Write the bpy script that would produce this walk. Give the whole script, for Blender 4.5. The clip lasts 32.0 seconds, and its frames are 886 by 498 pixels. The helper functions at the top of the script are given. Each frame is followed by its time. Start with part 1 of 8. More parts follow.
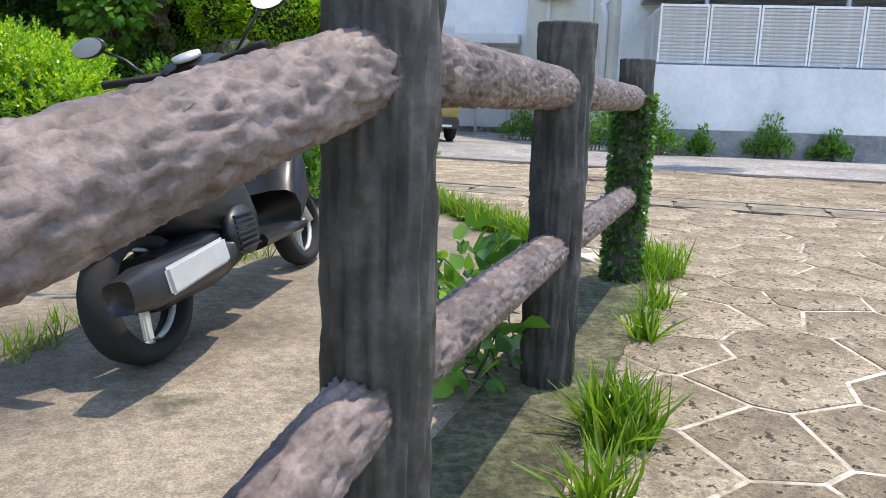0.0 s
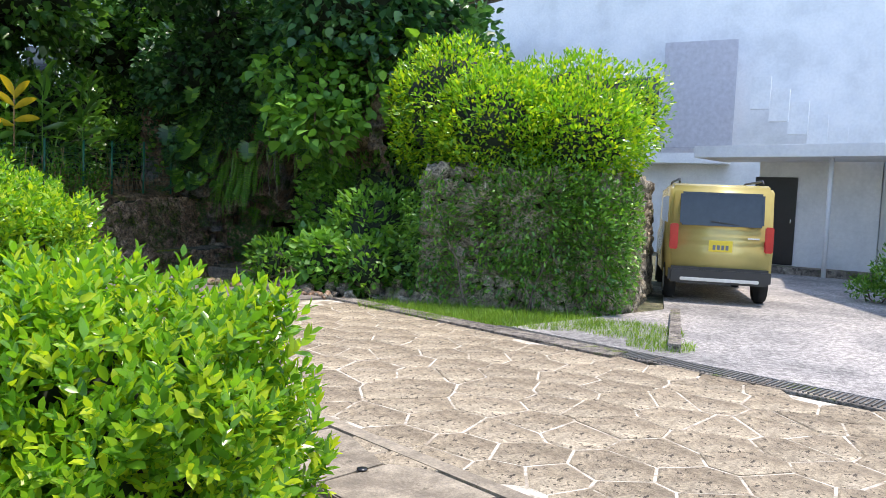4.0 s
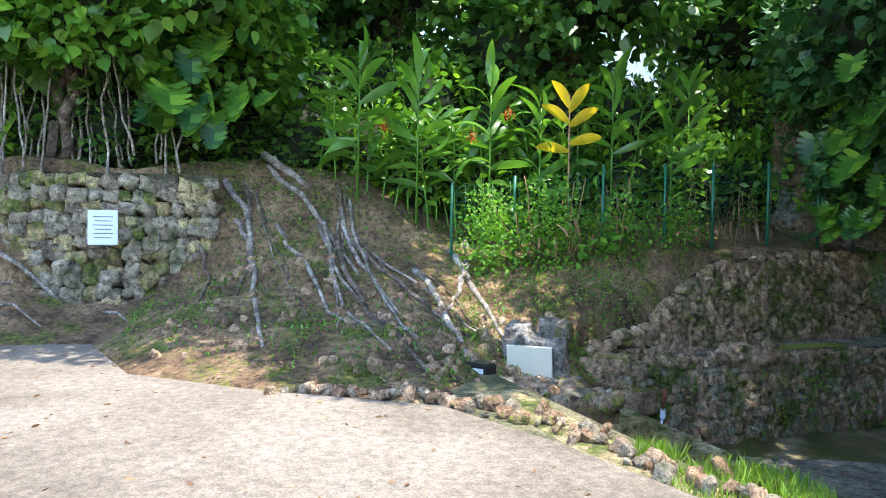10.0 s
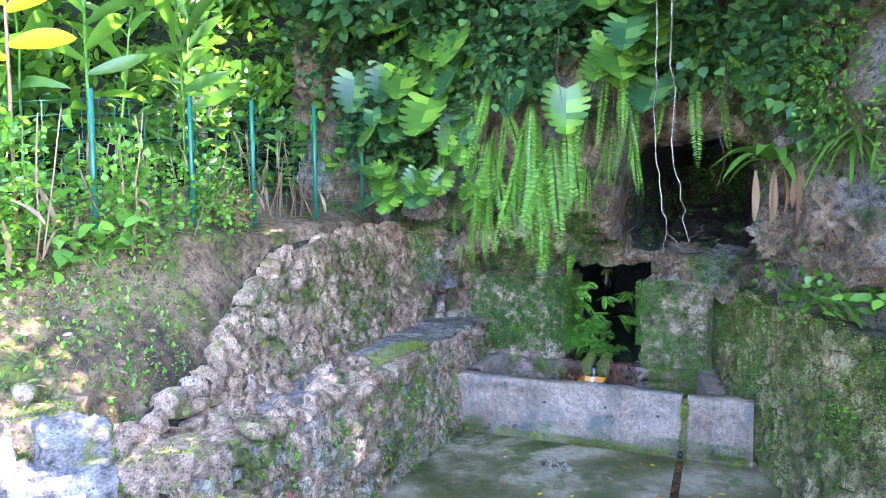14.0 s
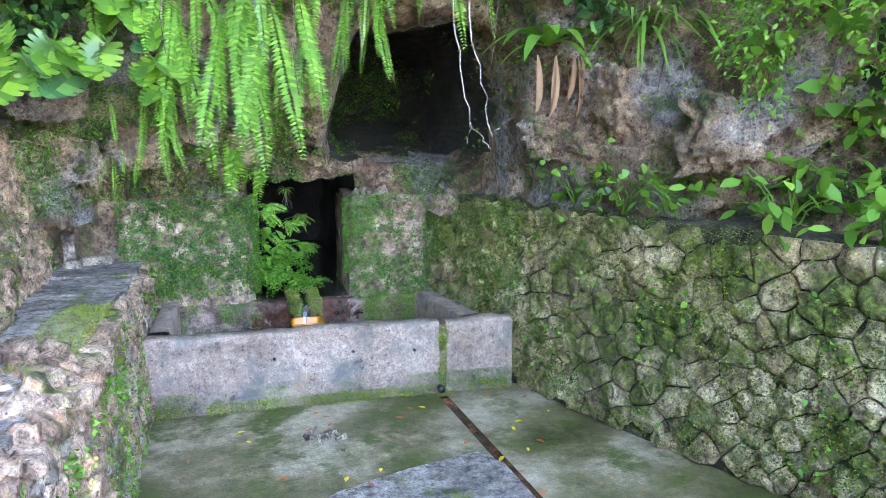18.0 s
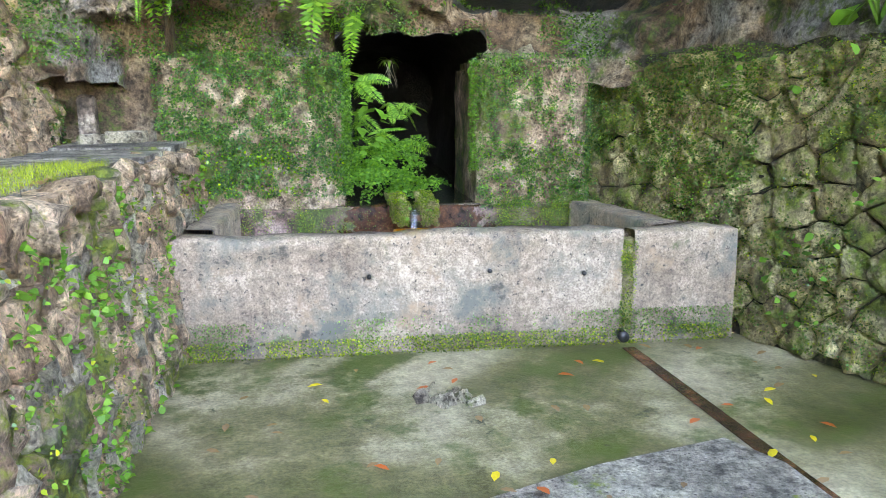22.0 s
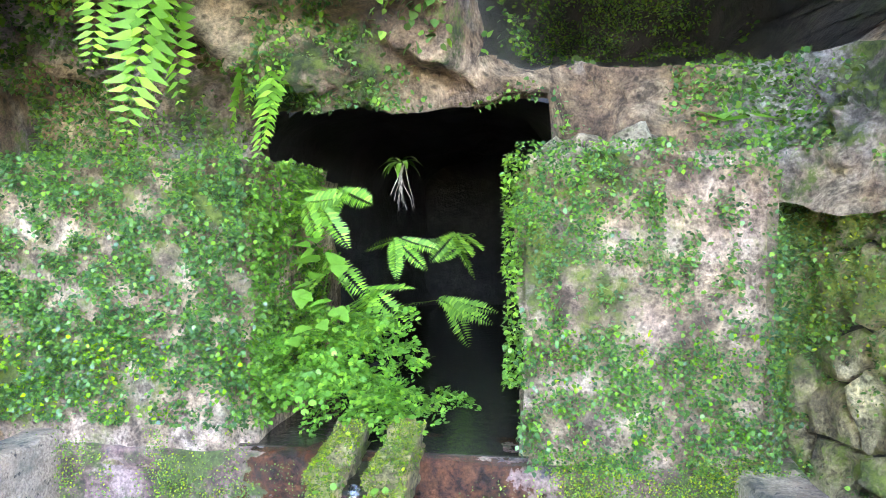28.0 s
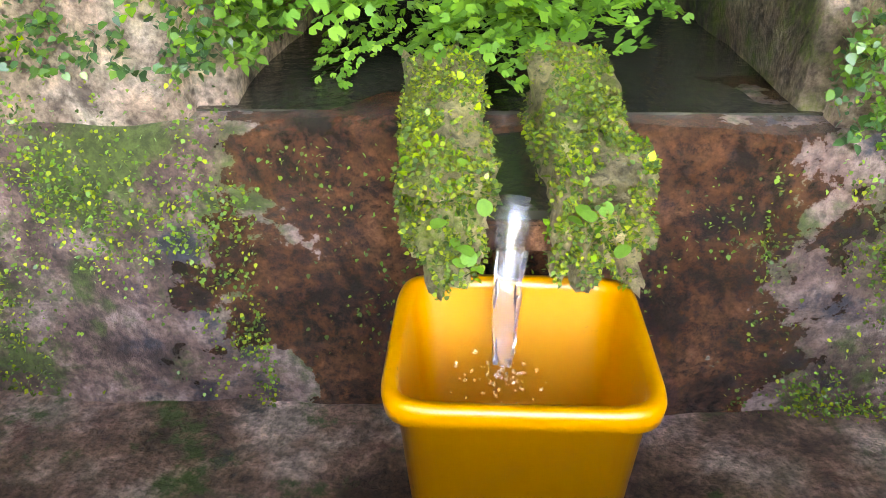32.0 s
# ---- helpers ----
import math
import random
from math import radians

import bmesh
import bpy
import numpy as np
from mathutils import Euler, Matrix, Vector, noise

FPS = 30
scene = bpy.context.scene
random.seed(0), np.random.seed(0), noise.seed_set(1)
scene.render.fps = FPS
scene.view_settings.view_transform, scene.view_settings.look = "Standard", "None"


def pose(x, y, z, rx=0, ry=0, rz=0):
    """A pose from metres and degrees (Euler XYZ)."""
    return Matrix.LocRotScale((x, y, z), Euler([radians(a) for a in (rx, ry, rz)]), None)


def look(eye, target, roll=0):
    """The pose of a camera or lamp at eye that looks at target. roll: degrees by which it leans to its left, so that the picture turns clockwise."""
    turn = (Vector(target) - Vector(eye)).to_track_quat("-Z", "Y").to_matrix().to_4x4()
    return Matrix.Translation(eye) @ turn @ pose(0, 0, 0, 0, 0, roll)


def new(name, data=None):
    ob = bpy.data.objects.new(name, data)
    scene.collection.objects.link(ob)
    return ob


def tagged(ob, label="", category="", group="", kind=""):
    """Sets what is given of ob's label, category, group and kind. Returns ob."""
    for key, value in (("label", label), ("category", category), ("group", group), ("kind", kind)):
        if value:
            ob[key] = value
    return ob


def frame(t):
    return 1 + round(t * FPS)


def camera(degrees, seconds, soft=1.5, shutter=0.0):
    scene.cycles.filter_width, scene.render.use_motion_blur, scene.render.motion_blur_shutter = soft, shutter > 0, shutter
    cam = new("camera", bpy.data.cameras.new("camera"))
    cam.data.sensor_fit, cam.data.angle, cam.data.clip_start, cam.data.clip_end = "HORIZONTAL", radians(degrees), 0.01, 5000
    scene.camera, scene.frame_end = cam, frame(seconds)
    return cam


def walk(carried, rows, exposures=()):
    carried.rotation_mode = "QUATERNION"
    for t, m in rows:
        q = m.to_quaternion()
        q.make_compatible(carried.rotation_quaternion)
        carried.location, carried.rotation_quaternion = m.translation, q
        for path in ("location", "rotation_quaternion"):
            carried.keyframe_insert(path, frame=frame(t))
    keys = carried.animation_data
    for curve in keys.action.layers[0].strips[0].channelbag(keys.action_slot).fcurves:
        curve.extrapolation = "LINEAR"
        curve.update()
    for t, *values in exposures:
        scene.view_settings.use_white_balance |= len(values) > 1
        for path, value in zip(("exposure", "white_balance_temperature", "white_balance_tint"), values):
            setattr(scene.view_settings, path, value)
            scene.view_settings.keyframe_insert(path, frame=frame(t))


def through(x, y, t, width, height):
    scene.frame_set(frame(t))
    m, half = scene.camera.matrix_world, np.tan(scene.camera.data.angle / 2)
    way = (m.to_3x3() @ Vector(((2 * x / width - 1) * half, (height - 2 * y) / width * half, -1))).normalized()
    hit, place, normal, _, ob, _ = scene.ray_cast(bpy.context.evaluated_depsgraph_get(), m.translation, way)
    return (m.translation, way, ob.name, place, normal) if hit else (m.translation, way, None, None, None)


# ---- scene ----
cam = camera(61.72, 32.0, 0.6)
PATH = [
    (0.0, (9.553, -19.839, 1.979), (9.849, -17.899, 1.593), 1.94),
    (0.5, (9.801, -19.320, 2.238), (10.204, -17.400, 1.848), 2.07),
    (1.0, (10.045, -18.827, 2.414), (10.509, -16.920, 2.027), 1.59),
    (1.5, (10.309, -18.402, 2.643), (10.771, -16.492, 2.269), 1.72),
    (2.0, (10.571, -18.033, 2.728), (10.966, -16.105, 2.372), 1.81),
    (2.5, (10.805, -17.550, 2.715), (11.053, -15.593, 2.386), 1.92),
    (3.2, (11.230, -16.500, 2.650), (11.180, -14.510, 2.420), 2.10),
    (3.9, (11.330, -15.350, 2.530), (10.760, -13.440, 2.390), 2.30),
    (4.5, (11.150, -14.436, 2.496), (10.084, -12.748, 2.367), 2.58),
    (5.0, (11.103, -14.065, 2.560), (9.684, -12.659, 2.471), 1.74),
    (5.5, (10.989, -13.650, 2.644), (9.274, -12.623, 2.577), 1.14),
    (6.0, (10.795, -13.155, 2.683), (8.889, -12.553, 2.635), 0.84),
    (6.5, (10.593, -12.785, 2.721), (8.600, -12.625, 2.677), 0.67),
    (7.0, (10.397, -12.326, 2.673), (8.413, -12.574, 2.640), 0.64),
    (7.5, (9.972, -11.670, 2.690), (8.052, -12.229, 2.659), 0.56),
    (8.0, (9.620, -11.084, 2.574), (7.729, -11.733, 2.557), 0.46),
    (8.5, (9.093, -10.366, 2.481), (7.167, -10.905, 2.474), 0.48),
    (9.0, (8.431, -9.720, 2.507), (6.443, -9.934, 2.484), 0.95),
    (9.5, (7.790, -9.245, 2.595), (5.804, -9.015, 2.540), 0.71),
    (10.0, (7.176, -8.925, 2.549), (5.300, -8.235, 2.491), 0.89),
    (10.5, (6.612, -8.605, 2.523), (4.918, -7.543, 2.467), 0.87),
    (11.0, (6.111, -8.264, 2.563), (4.626, -6.926, 2.495), 0.79),
    (11.5, (5.610, -8.108, 2.639), (4.324, -6.578, 2.555), 0.42),
    (12.0, (5.043, -7.964, 2.608), (3.908, -6.320, 2.520), 0.53),
    (12.5, (4.411, -7.936, 2.647), (3.405, -6.210, 2.548), 0.23),
    (13.0, (3.985, -7.822, 2.620), (3.034, -6.065, 2.528), 0.04),
    (13.5, (3.498, -7.681, 2.644), (2.617, -5.890, 2.519), -0.46),
    (15.5, (2.212, -6.668, 2.473), (1.782, -4.725, 2.266), 0.20),
    (16.0, (1.742, -6.499, 2.430), (1.543, -4.524, 2.188), 0.03),
    (16.5, (1.517, -6.388, 2.407), (1.491, -4.406, 2.138), 0.22),
    (17.0, (1.257, -6.309, 2.420), (1.448, -4.340, 2.126), 0.22),
    (17.5, (0.981, -6.119, 2.321), (1.359, -4.179, 2.009), -0.05),
    (18.0, (0.821, -5.926, 2.281), (1.327, -4.019, 1.951), -0.13),
    (18.5, (0.698, -5.703, 2.255), (1.278, -3.823, 1.893), -0.29),
    (19.0, (0.668, -5.505, 2.200), (1.246, -3.629, 1.819), -0.42),
    (19.5, (0.589, -5.238, 2.047), (1.135, -3.352, 1.666), -0.58),
    (20.0, (0.602, -4.982, 1.877), (1.077, -3.079, 1.484), -0.58),
    (20.5, (0.664, -4.720, 1.702), (1.048, -2.796, 1.313), -0.37),
    (21.0, (0.743, -4.444, 1.562), (1.070, -2.510, 1.173), -0.42),
    (21.5, (0.840, -4.135, 1.418), (1.126, -2.195, 1.026), -0.38),
    (22.0, (0.881, -3.793, 1.321), (1.132, -1.848, 0.928), -0.26),
    (22.5, (0.990, -3.383, 1.210), (1.226, -1.436, 0.820), -0.30),
    (23.0, (1.038, -2.979, 1.230), (1.263, -1.030, 0.839), -0.26),
    (23.5, (1.144, -2.617, 1.257), (1.337, -0.662, 0.881), -0.15),
    (24.0, (1.367, -2.336, 1.276), (1.535, -0.375, 0.922), -0.38),
    (24.5, (1.609, -2.074, 1.329), (1.682, -0.097, 1.037), -0.27),
    (25.0, (1.626, -1.942, 1.505), (1.721, 0.029, 1.177), -1.22),
    (27.5, (2.018, -1.372, 1.437), (1.715, 0.602, 1.328), -0.47),
    (28.0, (1.892, -1.121, 1.426), (1.579, 0.851, 1.316), -0.45),
    (28.5, (1.794, -0.821, 1.315), (1.480, 1.150, 1.180), -0.44),
    (29.0, (1.679, -0.549, 1.224), (1.363, 1.418, 1.051), -0.23),
    (29.5, (1.540, -0.345, 1.157), (1.245, 1.615, 0.893), -0.73),
    (30.0, (1.487, -0.153, 1.104), (1.223, 1.774, 0.642), -0.79),
    (30.5, (1.450, -0.004, 1.076), (1.214, 1.874, 0.428), -0.73),
    (31.0, (1.364, 0.073, 1.055), (1.164, 1.893, 0.251), -0.59),
    (31.5, (1.305, 0.106, 1.025), (1.143, 1.869, 0.095), -0.31),
    (32.0, (1.263, 0.109, 1.012), (1.164, 1.846, 0.025), -0.66),
]
from mathutils.bvhtree import BVHTree

EXPO = [(0.0, 1.4, 7100, 14), (2.5, 1.25, 7100, 14), (5.0, 1.95, 6700, 16), (7.0, 2.0, 7000, 12), (8.5, 2.15, 6900, 12), (9.5, 2.55, 6800, 12), (10.0, 2.75, 6700, 10), (11.0, 3.8, 6100, 20), (13.0, 4.8, 6100, 30), (16.0, 5.1, 6000, 28), (19.0, 5.4, 7600, 26), (23.0, 5.6, 9300, 20), (25.0, 5.95, 10600, 20), (28.0, 6.4, 7600, 26), (30.0, 6.3, 9000, 22), (32.0, 6.1, 11000, 26)]
walk(cam, [(t, look(eye, target, roll)) for t, eye, target, roll in PATH], EXPO)

# ---- light ----
SUN_TO = Vector((0.24, 0.1, 0.965)).normalized()
world = bpy.data.worlds.new("sky")
scene.world = world
world.use_nodes = True
_wn = world.node_tree.nodes
_sky = _wn.new("ShaderNodeTexSky")
_sky.sky_type = "NISHITA"
_sky.sun_disc = False
_sky.air_density, _sky.dust_density, _sky.ozone_density = 1.0, 0.4, 1.5
_sky.sun_elevation = math.asin(SUN_TO.z)
_sky.sun_rotation = math.atan2(SUN_TO.x, SUN_TO.y)
world.node_tree.links.new(_sky.outputs[0], _wn["Background"].inputs[0])
_wn["Background"].inputs[1].default_value = 0.15
_sun = bpy.data.lights.new("sun", "SUN")
_sun.energy, _sun.angle, _sun.color = 1.7, radians(0.6), (1.0, 0.95, 0.86)
sun = new("sun", _sun)
sun.matrix_world = look(SUN_TO * 60, (0, 0, 0))

# ---- materials ----
RNG = np.random.default_rng(7)


def nodes_of(name):
    m = bpy.data.materials.new(name)
    m.use_nodes = True
    nt = m.node_tree
    return m, nt, nt.nodes["Principled BSDF"]


def link(nt, a, b):
    nt.links.new(a, b)


def noise_tex(nt, scale, detail=6, rough=0.6, space="Object"):
    tc = nt.nodes.new("ShaderNodeTexCoord")
    n = nt.nodes.new("ShaderNodeTexNoise")
    n.inputs["Scale"].default_value = scale
    n.inputs["Detail"].default_value = detail
    n.inputs["Roughness"].default_value = rough
    link(nt, tc.outputs[space], n.inputs["Vector"])
    return n


def ramp(nt, fac, stops):
    r = nt.nodes.new("ShaderNodeValToRGB")
    el = r.color_ramp.elements
    while len(el) < len(stops):
        el.new(0.5)
    for e, (p, c) in zip(el, stops):
        e.position = p
        e.color = (*c, 1) if len(c) == 3 else c
    link(nt, fac, r.inputs[0])
    return r.outputs[0]


def mix(nt, fac, a, b, mode="MIX"):
    m = nt.nodes.new("ShaderNodeMix")
    m.data_type, m.blend_type = "RGBA", mode
    for sock, v in ((m.inputs[0], fac), (m.inputs[6], a), (m.inputs[7], b)):
        if isinstance(v, (int, float)):
            sock.default_value = v
        elif isinstance(v, tuple):
            sock.default_value = (*v, 1)
        else:
            link(nt, v, sock)
    return m.outputs[2]


def bump(nt, bs, height, strength=0.5, dist=0.01):
    b = nt.nodes.new("ShaderNodeBump")
    b.inputs["Strength"].default_value = strength
    b.inputs["Distance"].default_value = dist
    link(nt, height, b.inputs["Height"])
    link(nt, b.outputs[0], bs.inputs["Normal"])


def surface(name, dark, mid, light, scale=3.0, fine=40.0, rough=0.85, relief=0.6, dist=0.012, vary=0.25, spots=None, metal=0.0, grain=0.75):
    """Two scales of noise between three colours, a fine relief, and a slight change from piece to piece; spots: (colour, scale, low, high)."""
    m, nt, bs = nodes_of(name)
    big, small, mid_n = noise_tex(nt, scale), noise_tex(nt, fine, 8, 0.75), noise_tex(nt, fine / 4.5, 5, 0.65)
    c = ramp(nt, big.outputs["Fac"], [(0.37, dark), (0.5, mid), (0.63, light)])
    g = ramp(nt, small.outputs["Fac"], [(0.41, (0.32, 0.32, 0.32)), (0.59, (1.6, 1.6, 1.6))])
    c = mix(nt, grain, c, g, "MULTIPLY")
    # crevice shade in the colour: the bump's own noise darkens its hollows
    g2 = ramp(nt, mid_n.outputs["Fac"], [(0.39, (0.45, 0.45, 0.45)), (0.61, (1.4, 1.4, 1.4))])
    c = mix(nt, grain, c, g2, "MULTIPLY")
    if vary:
        oi = nt.nodes.new("ShaderNodeObjectInfo")
        c = mix(nt, vary, c, ramp(nt, oi.outputs["Random"], [(0.0, tuple(x * 0.45 for x in light)), (0.5, mid), (1.0, tuple(min(1, x * 1.5) for x in light))]))
    for col, sc, lo, hi in spots or ():
        s = noise_tex(nt, sc, 10, 0.72)
        c = mix(nt, ramp(nt, s.outputs["Fac"], [(lo, (0, 0, 0)), (hi, (1, 1, 1))]), c, col)
    link(nt, c, bs.inputs["Base Color"])
    bs.inputs["Roughness"].default_value = rough
    bs.inputs["Metallic"].default_value = metal
    hh = nt.nodes.new("ShaderNodeMath")
    hh.operation = "MULTIPLY_ADD"
    link(nt, mid_n.outputs["Fac"], hh.inputs[0])
    hh.inputs[1].default_value = 2.2
    link(nt, small.outputs["Fac"], hh.inputs[2])
    bump(nt, bs, hh.outputs[0], relief, dist)
    return m


def leaf_mat(name, a, b, c, rough=0.35, through=0.35):
    m, nt, bs = nodes_of(name)
    geo = nt.nodes.new("ShaderNodeNewGeometry")
    col = ramp(nt, geo.outputs["Random Per Island"], [(0.0, a), (0.55, b), (1.0, c)])
    n = noise_tex(nt, 1.7, 3)
    col = mix(nt, 0.6, col, ramp(nt, n.outputs["Fac"], [(0.3, (0.6, 0.65, 0.6)), (0.7, (1.25, 1.2, 1.1))]), "MULTIPLY")
    link(nt, col, bs.inputs["Base Color"])
    bs.inputs["Roughness"].default_value = rough
    tr = nt.nodes.new("ShaderNodeBsdfTranslucent")
    link(nt, mix(nt, 1.0, col, (1.5, 1.55, 0.7), "MULTIPLY"), tr.inputs[0])
    sh = nt.nodes.new("ShaderNodeMixShader")
    sh.inputs[0].default_value = through
    link(nt, bs.outputs[0], sh.inputs[1])
    link(nt, tr.outputs[0], sh.inputs[2])
    link(nt, sh.outputs[0], nt.nodes["Material Output"].inputs[0])
    return m


def plain(name, col, rough=0.5, metal=0.0, vary=0.12, scale=8.0, transmission=0.0):
    m, nt, bs = nodes_of(name)
    n = noise_tex(nt, scale, 5)
    lo, hi = tuple(x * (1 - vary) for x in col), tuple(min(1, x * (1 + vary)) for x in col)
    link(nt, ramp(nt, n.outputs["Fac"], [(0.3, lo), (0.7, hi)]), bs.inputs["Base Color"])
    bs.inputs["Roughness"].default_value = rough
    bs.inputs["Metallic"].default_value = metal
    bs.inputs["Transmission Weight"].default_value = transmission
    return m


def weathered(name, dark, mid, light, moss, scale=2.6, cover=(0.5, 0.6), rough=0.9, relief=0.9, vary=0.35, pits=22.0, grey=None):
    """Pitted limestone: blotches, grain, pits as dark spots and relief hollows shaded in the colour, with moss in
    patches that run on from stone to stone; moss: (dark, light).
    """
    m, nt, bs = nodes_of(name)
    pos = nt.nodes.new("ShaderNodeNewGeometry").outputs["Position"]

    def tex(sc, det=6, ro=0.65):
        n = nt.nodes.new("ShaderNodeTexNoise")
        for k, v in (("Scale", sc), ("Detail", det), ("Roughness", ro)):
            n.inputs[k].default_value = v
        link(nt, pos, n.inputs["Vector"])
        return n.outputs["Fac"]
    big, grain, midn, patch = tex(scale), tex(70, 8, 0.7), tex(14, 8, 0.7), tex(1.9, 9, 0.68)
    vo = nt.nodes.new("ShaderNodeTexVoronoi")
    vo.inputs["Scale"].default_value = pits
    link(nt, pos, vo.inputs["Vector"])
    c = ramp(nt, big, [(0.36, dark), (0.5, mid), (0.64, light)])
    if grey:
        c = mix(nt, ramp(nt, tex(1.3, 5, 0.6), [(0.5, (0, 0, 0)), (0.6, (1, 1, 1))]), c, grey)
    if vary:
        oi = nt.nodes.new("ShaderNodeObjectInfo")
        c = mix(nt, vary, c, ramp(nt, oi.outputs["Random"], [(0.0, dark), (0.5, mid), (1.0, light)]))
    # cavity map: low parts of the bump are darkened as if in shade
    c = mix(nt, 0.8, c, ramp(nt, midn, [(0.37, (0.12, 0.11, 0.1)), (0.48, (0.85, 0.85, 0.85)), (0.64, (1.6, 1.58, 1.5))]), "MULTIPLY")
    c = mix(nt, 0.7, c, ramp(nt, grain, [(0.38, (0.4, 0.4, 0.4)), (0.62, (1.55, 1.55, 1.55))]), "MULTIPLY")
    c = mix(nt, ramp(nt, vo.outputs["Distance"], [(0.1, (0.75, 0.75, 0.75)), (0.24, (0, 0, 0))]), c, tuple(x * 0.25 for x in dark))
    # moss colour is darkened in the same hollows
    green = ramp(nt, midn, [(0.37, tuple(x * 0.25 for x in moss[0])), (0.49, moss[0]), (0.63, moss[1])])
    wet = nt.nodes.new("ShaderNodeMath")
    wet.operation = "MULTIPLY_ADD"
    link(nt, midn, wet.inputs[0])
    wet.inputs[1].default_value = 0.35
    link(nt, patch, wet.inputs[2])
    c = mix(nt, ramp(nt, wet.outputs[0], [(cover[0] + 0.175, (0, 0, 0)), (cover[1] + 0.175, (1, 1, 1))]), c, green)
    link(nt, c, bs.inputs["Base Color"])
    bs.inputs["Roughness"].default_value = rough
    hh = nt.nodes.new("ShaderNodeMath")
    hh.operation = "MULTIPLY_ADD"
    link(nt, midn, hh.inputs[0])
    hh.inputs[1].default_value = 2.6
    link(nt, grain, hh.inputs[2])
    bump(nt, bs, hh.outputs[0], relief, 0.035)
    return m


M = {}
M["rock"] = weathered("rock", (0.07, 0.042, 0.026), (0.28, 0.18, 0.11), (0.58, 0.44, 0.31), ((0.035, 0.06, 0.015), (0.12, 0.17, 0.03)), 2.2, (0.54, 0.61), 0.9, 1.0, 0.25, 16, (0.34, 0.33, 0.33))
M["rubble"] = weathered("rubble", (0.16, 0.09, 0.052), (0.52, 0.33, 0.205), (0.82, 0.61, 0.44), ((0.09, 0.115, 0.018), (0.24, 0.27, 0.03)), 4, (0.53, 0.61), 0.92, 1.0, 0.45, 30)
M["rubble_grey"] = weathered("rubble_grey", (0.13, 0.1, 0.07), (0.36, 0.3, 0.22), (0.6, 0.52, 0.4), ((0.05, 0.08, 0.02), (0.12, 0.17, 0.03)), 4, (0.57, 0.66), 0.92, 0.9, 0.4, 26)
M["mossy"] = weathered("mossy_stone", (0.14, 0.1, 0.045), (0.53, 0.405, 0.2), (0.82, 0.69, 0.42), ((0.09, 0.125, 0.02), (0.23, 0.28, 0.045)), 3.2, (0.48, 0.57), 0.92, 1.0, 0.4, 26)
# near-black, so that the colour itself gives the cave its darkness
M["cave"] = surface("cave_shade_rock", (0.003, 0.003, 0.003), (0.008, 0.008, 0.009), (0.02, 0.019, 0.018), 2.5, 14, 0.7, 0.9, 0.04, 0)
M["mortar"] = surface("mortar", (0.022, 0.02, 0.01), (0.05, 0.045, 0.022), (0.09, 0.08, 0.045), 5, 40, 0.95, 0.8, 0.02, 0)
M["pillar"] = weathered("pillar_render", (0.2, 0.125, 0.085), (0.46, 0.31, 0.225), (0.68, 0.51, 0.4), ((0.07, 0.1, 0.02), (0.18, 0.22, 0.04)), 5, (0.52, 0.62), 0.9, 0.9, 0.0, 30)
M["trough"] = surface("trough_concrete", (0.17, 0.12, 0.085), (0.28, 0.205, 0.15), (0.37, 0.28, 0.21), 1.5, 90, 0.85, 0.6, 0.006, 0.0, [((0.31, 0.2, 0.125), 2.7, 0.54, 0.66), ((0.12, 0.12, 0.1), 2.1, 0.5, 0.64), ((0.07, 0.064, 0.052), 5, 0.57, 0.64), ((0.09, 0.1, 0.045), 3.1, 0.61, 0.68), ((0.045, 0.04, 0.035), 38, 0.59, 0.63)], 0.0, 0.5)
M["yard"] = surface("yard_concrete", (0.05, 0.056, 0.016), (0.15, 0.13, 0.062), (0.36, 0.3, 0.2), 1.1, 60, 0.42, 0.4, 0.005, 0.0, [((0.06, 0.08, 0.016), 1.5, 0.52, 0.6), ((0.035, 0.04, 0.02), 4, 0.61, 0.68)], 0.0, 0.4)
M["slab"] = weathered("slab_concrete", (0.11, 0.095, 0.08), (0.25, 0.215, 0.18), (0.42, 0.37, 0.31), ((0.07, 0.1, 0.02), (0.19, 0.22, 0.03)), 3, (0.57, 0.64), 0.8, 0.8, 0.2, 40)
M["concrete_road"] = surface("road_concrete", (0.13, 0.108, 0.085), (0.175, 0.147, 0.118), (0.225, 0.19, 0.155), 0.7, 60, 0.85, 0.3, 0.004, 0.0, [((0.1, 0.082, 0.062), 9, 0.6, 0.7)], 0.0, 0.45)
M["paving"] = surface("coral_paving", (0.24, 0.184, 0.118), (0.375, 0.3, 0.2), (0.52, 0.43, 0.3), 1.4, 60, 0.88, 1.0, 0.016, 0.15, [((0.065, 0.05, 0.032), 26, 0.555, 0.595), ((0.2, 0.16, 0.105), 4, 0.58, 0.68)], 0.0, 0.5)
M["cover"] = surface("cover_concrete", (0.15, 0.12, 0.085), (0.23, 0.19, 0.135), (0.31, 0.26, 0.19), 3, 60, 0.85, 0.5, 0.006, 0.15, [((0.09, 0.075, 0.05), 9, 0.6, 0.68)], 0.0, 0.4)
M["joint"] = surface("pale_joint_mortar", (0.38, 0.32, 0.24), (0.54, 0.48, 0.38), (0.64, 0.58, 0.48), 4, 50, 0.9, 0.4, 0.004, 0.0, [((0.2, 0.16, 0.1), 5, 0.52, 0.62)], 0.0, 0.3)
M["pad"] = surface("pebbled_concrete", (0.14, 0.115, 0.084), (0.23, 0.19, 0.138), (0.33, 0.276, 0.2), 0.9, 130, 0.9, 0.6, 0.005, 0.0, [((0.1, 0.09, 0.06), 3, 0.56, 0.68)], 0.0, 0.45)
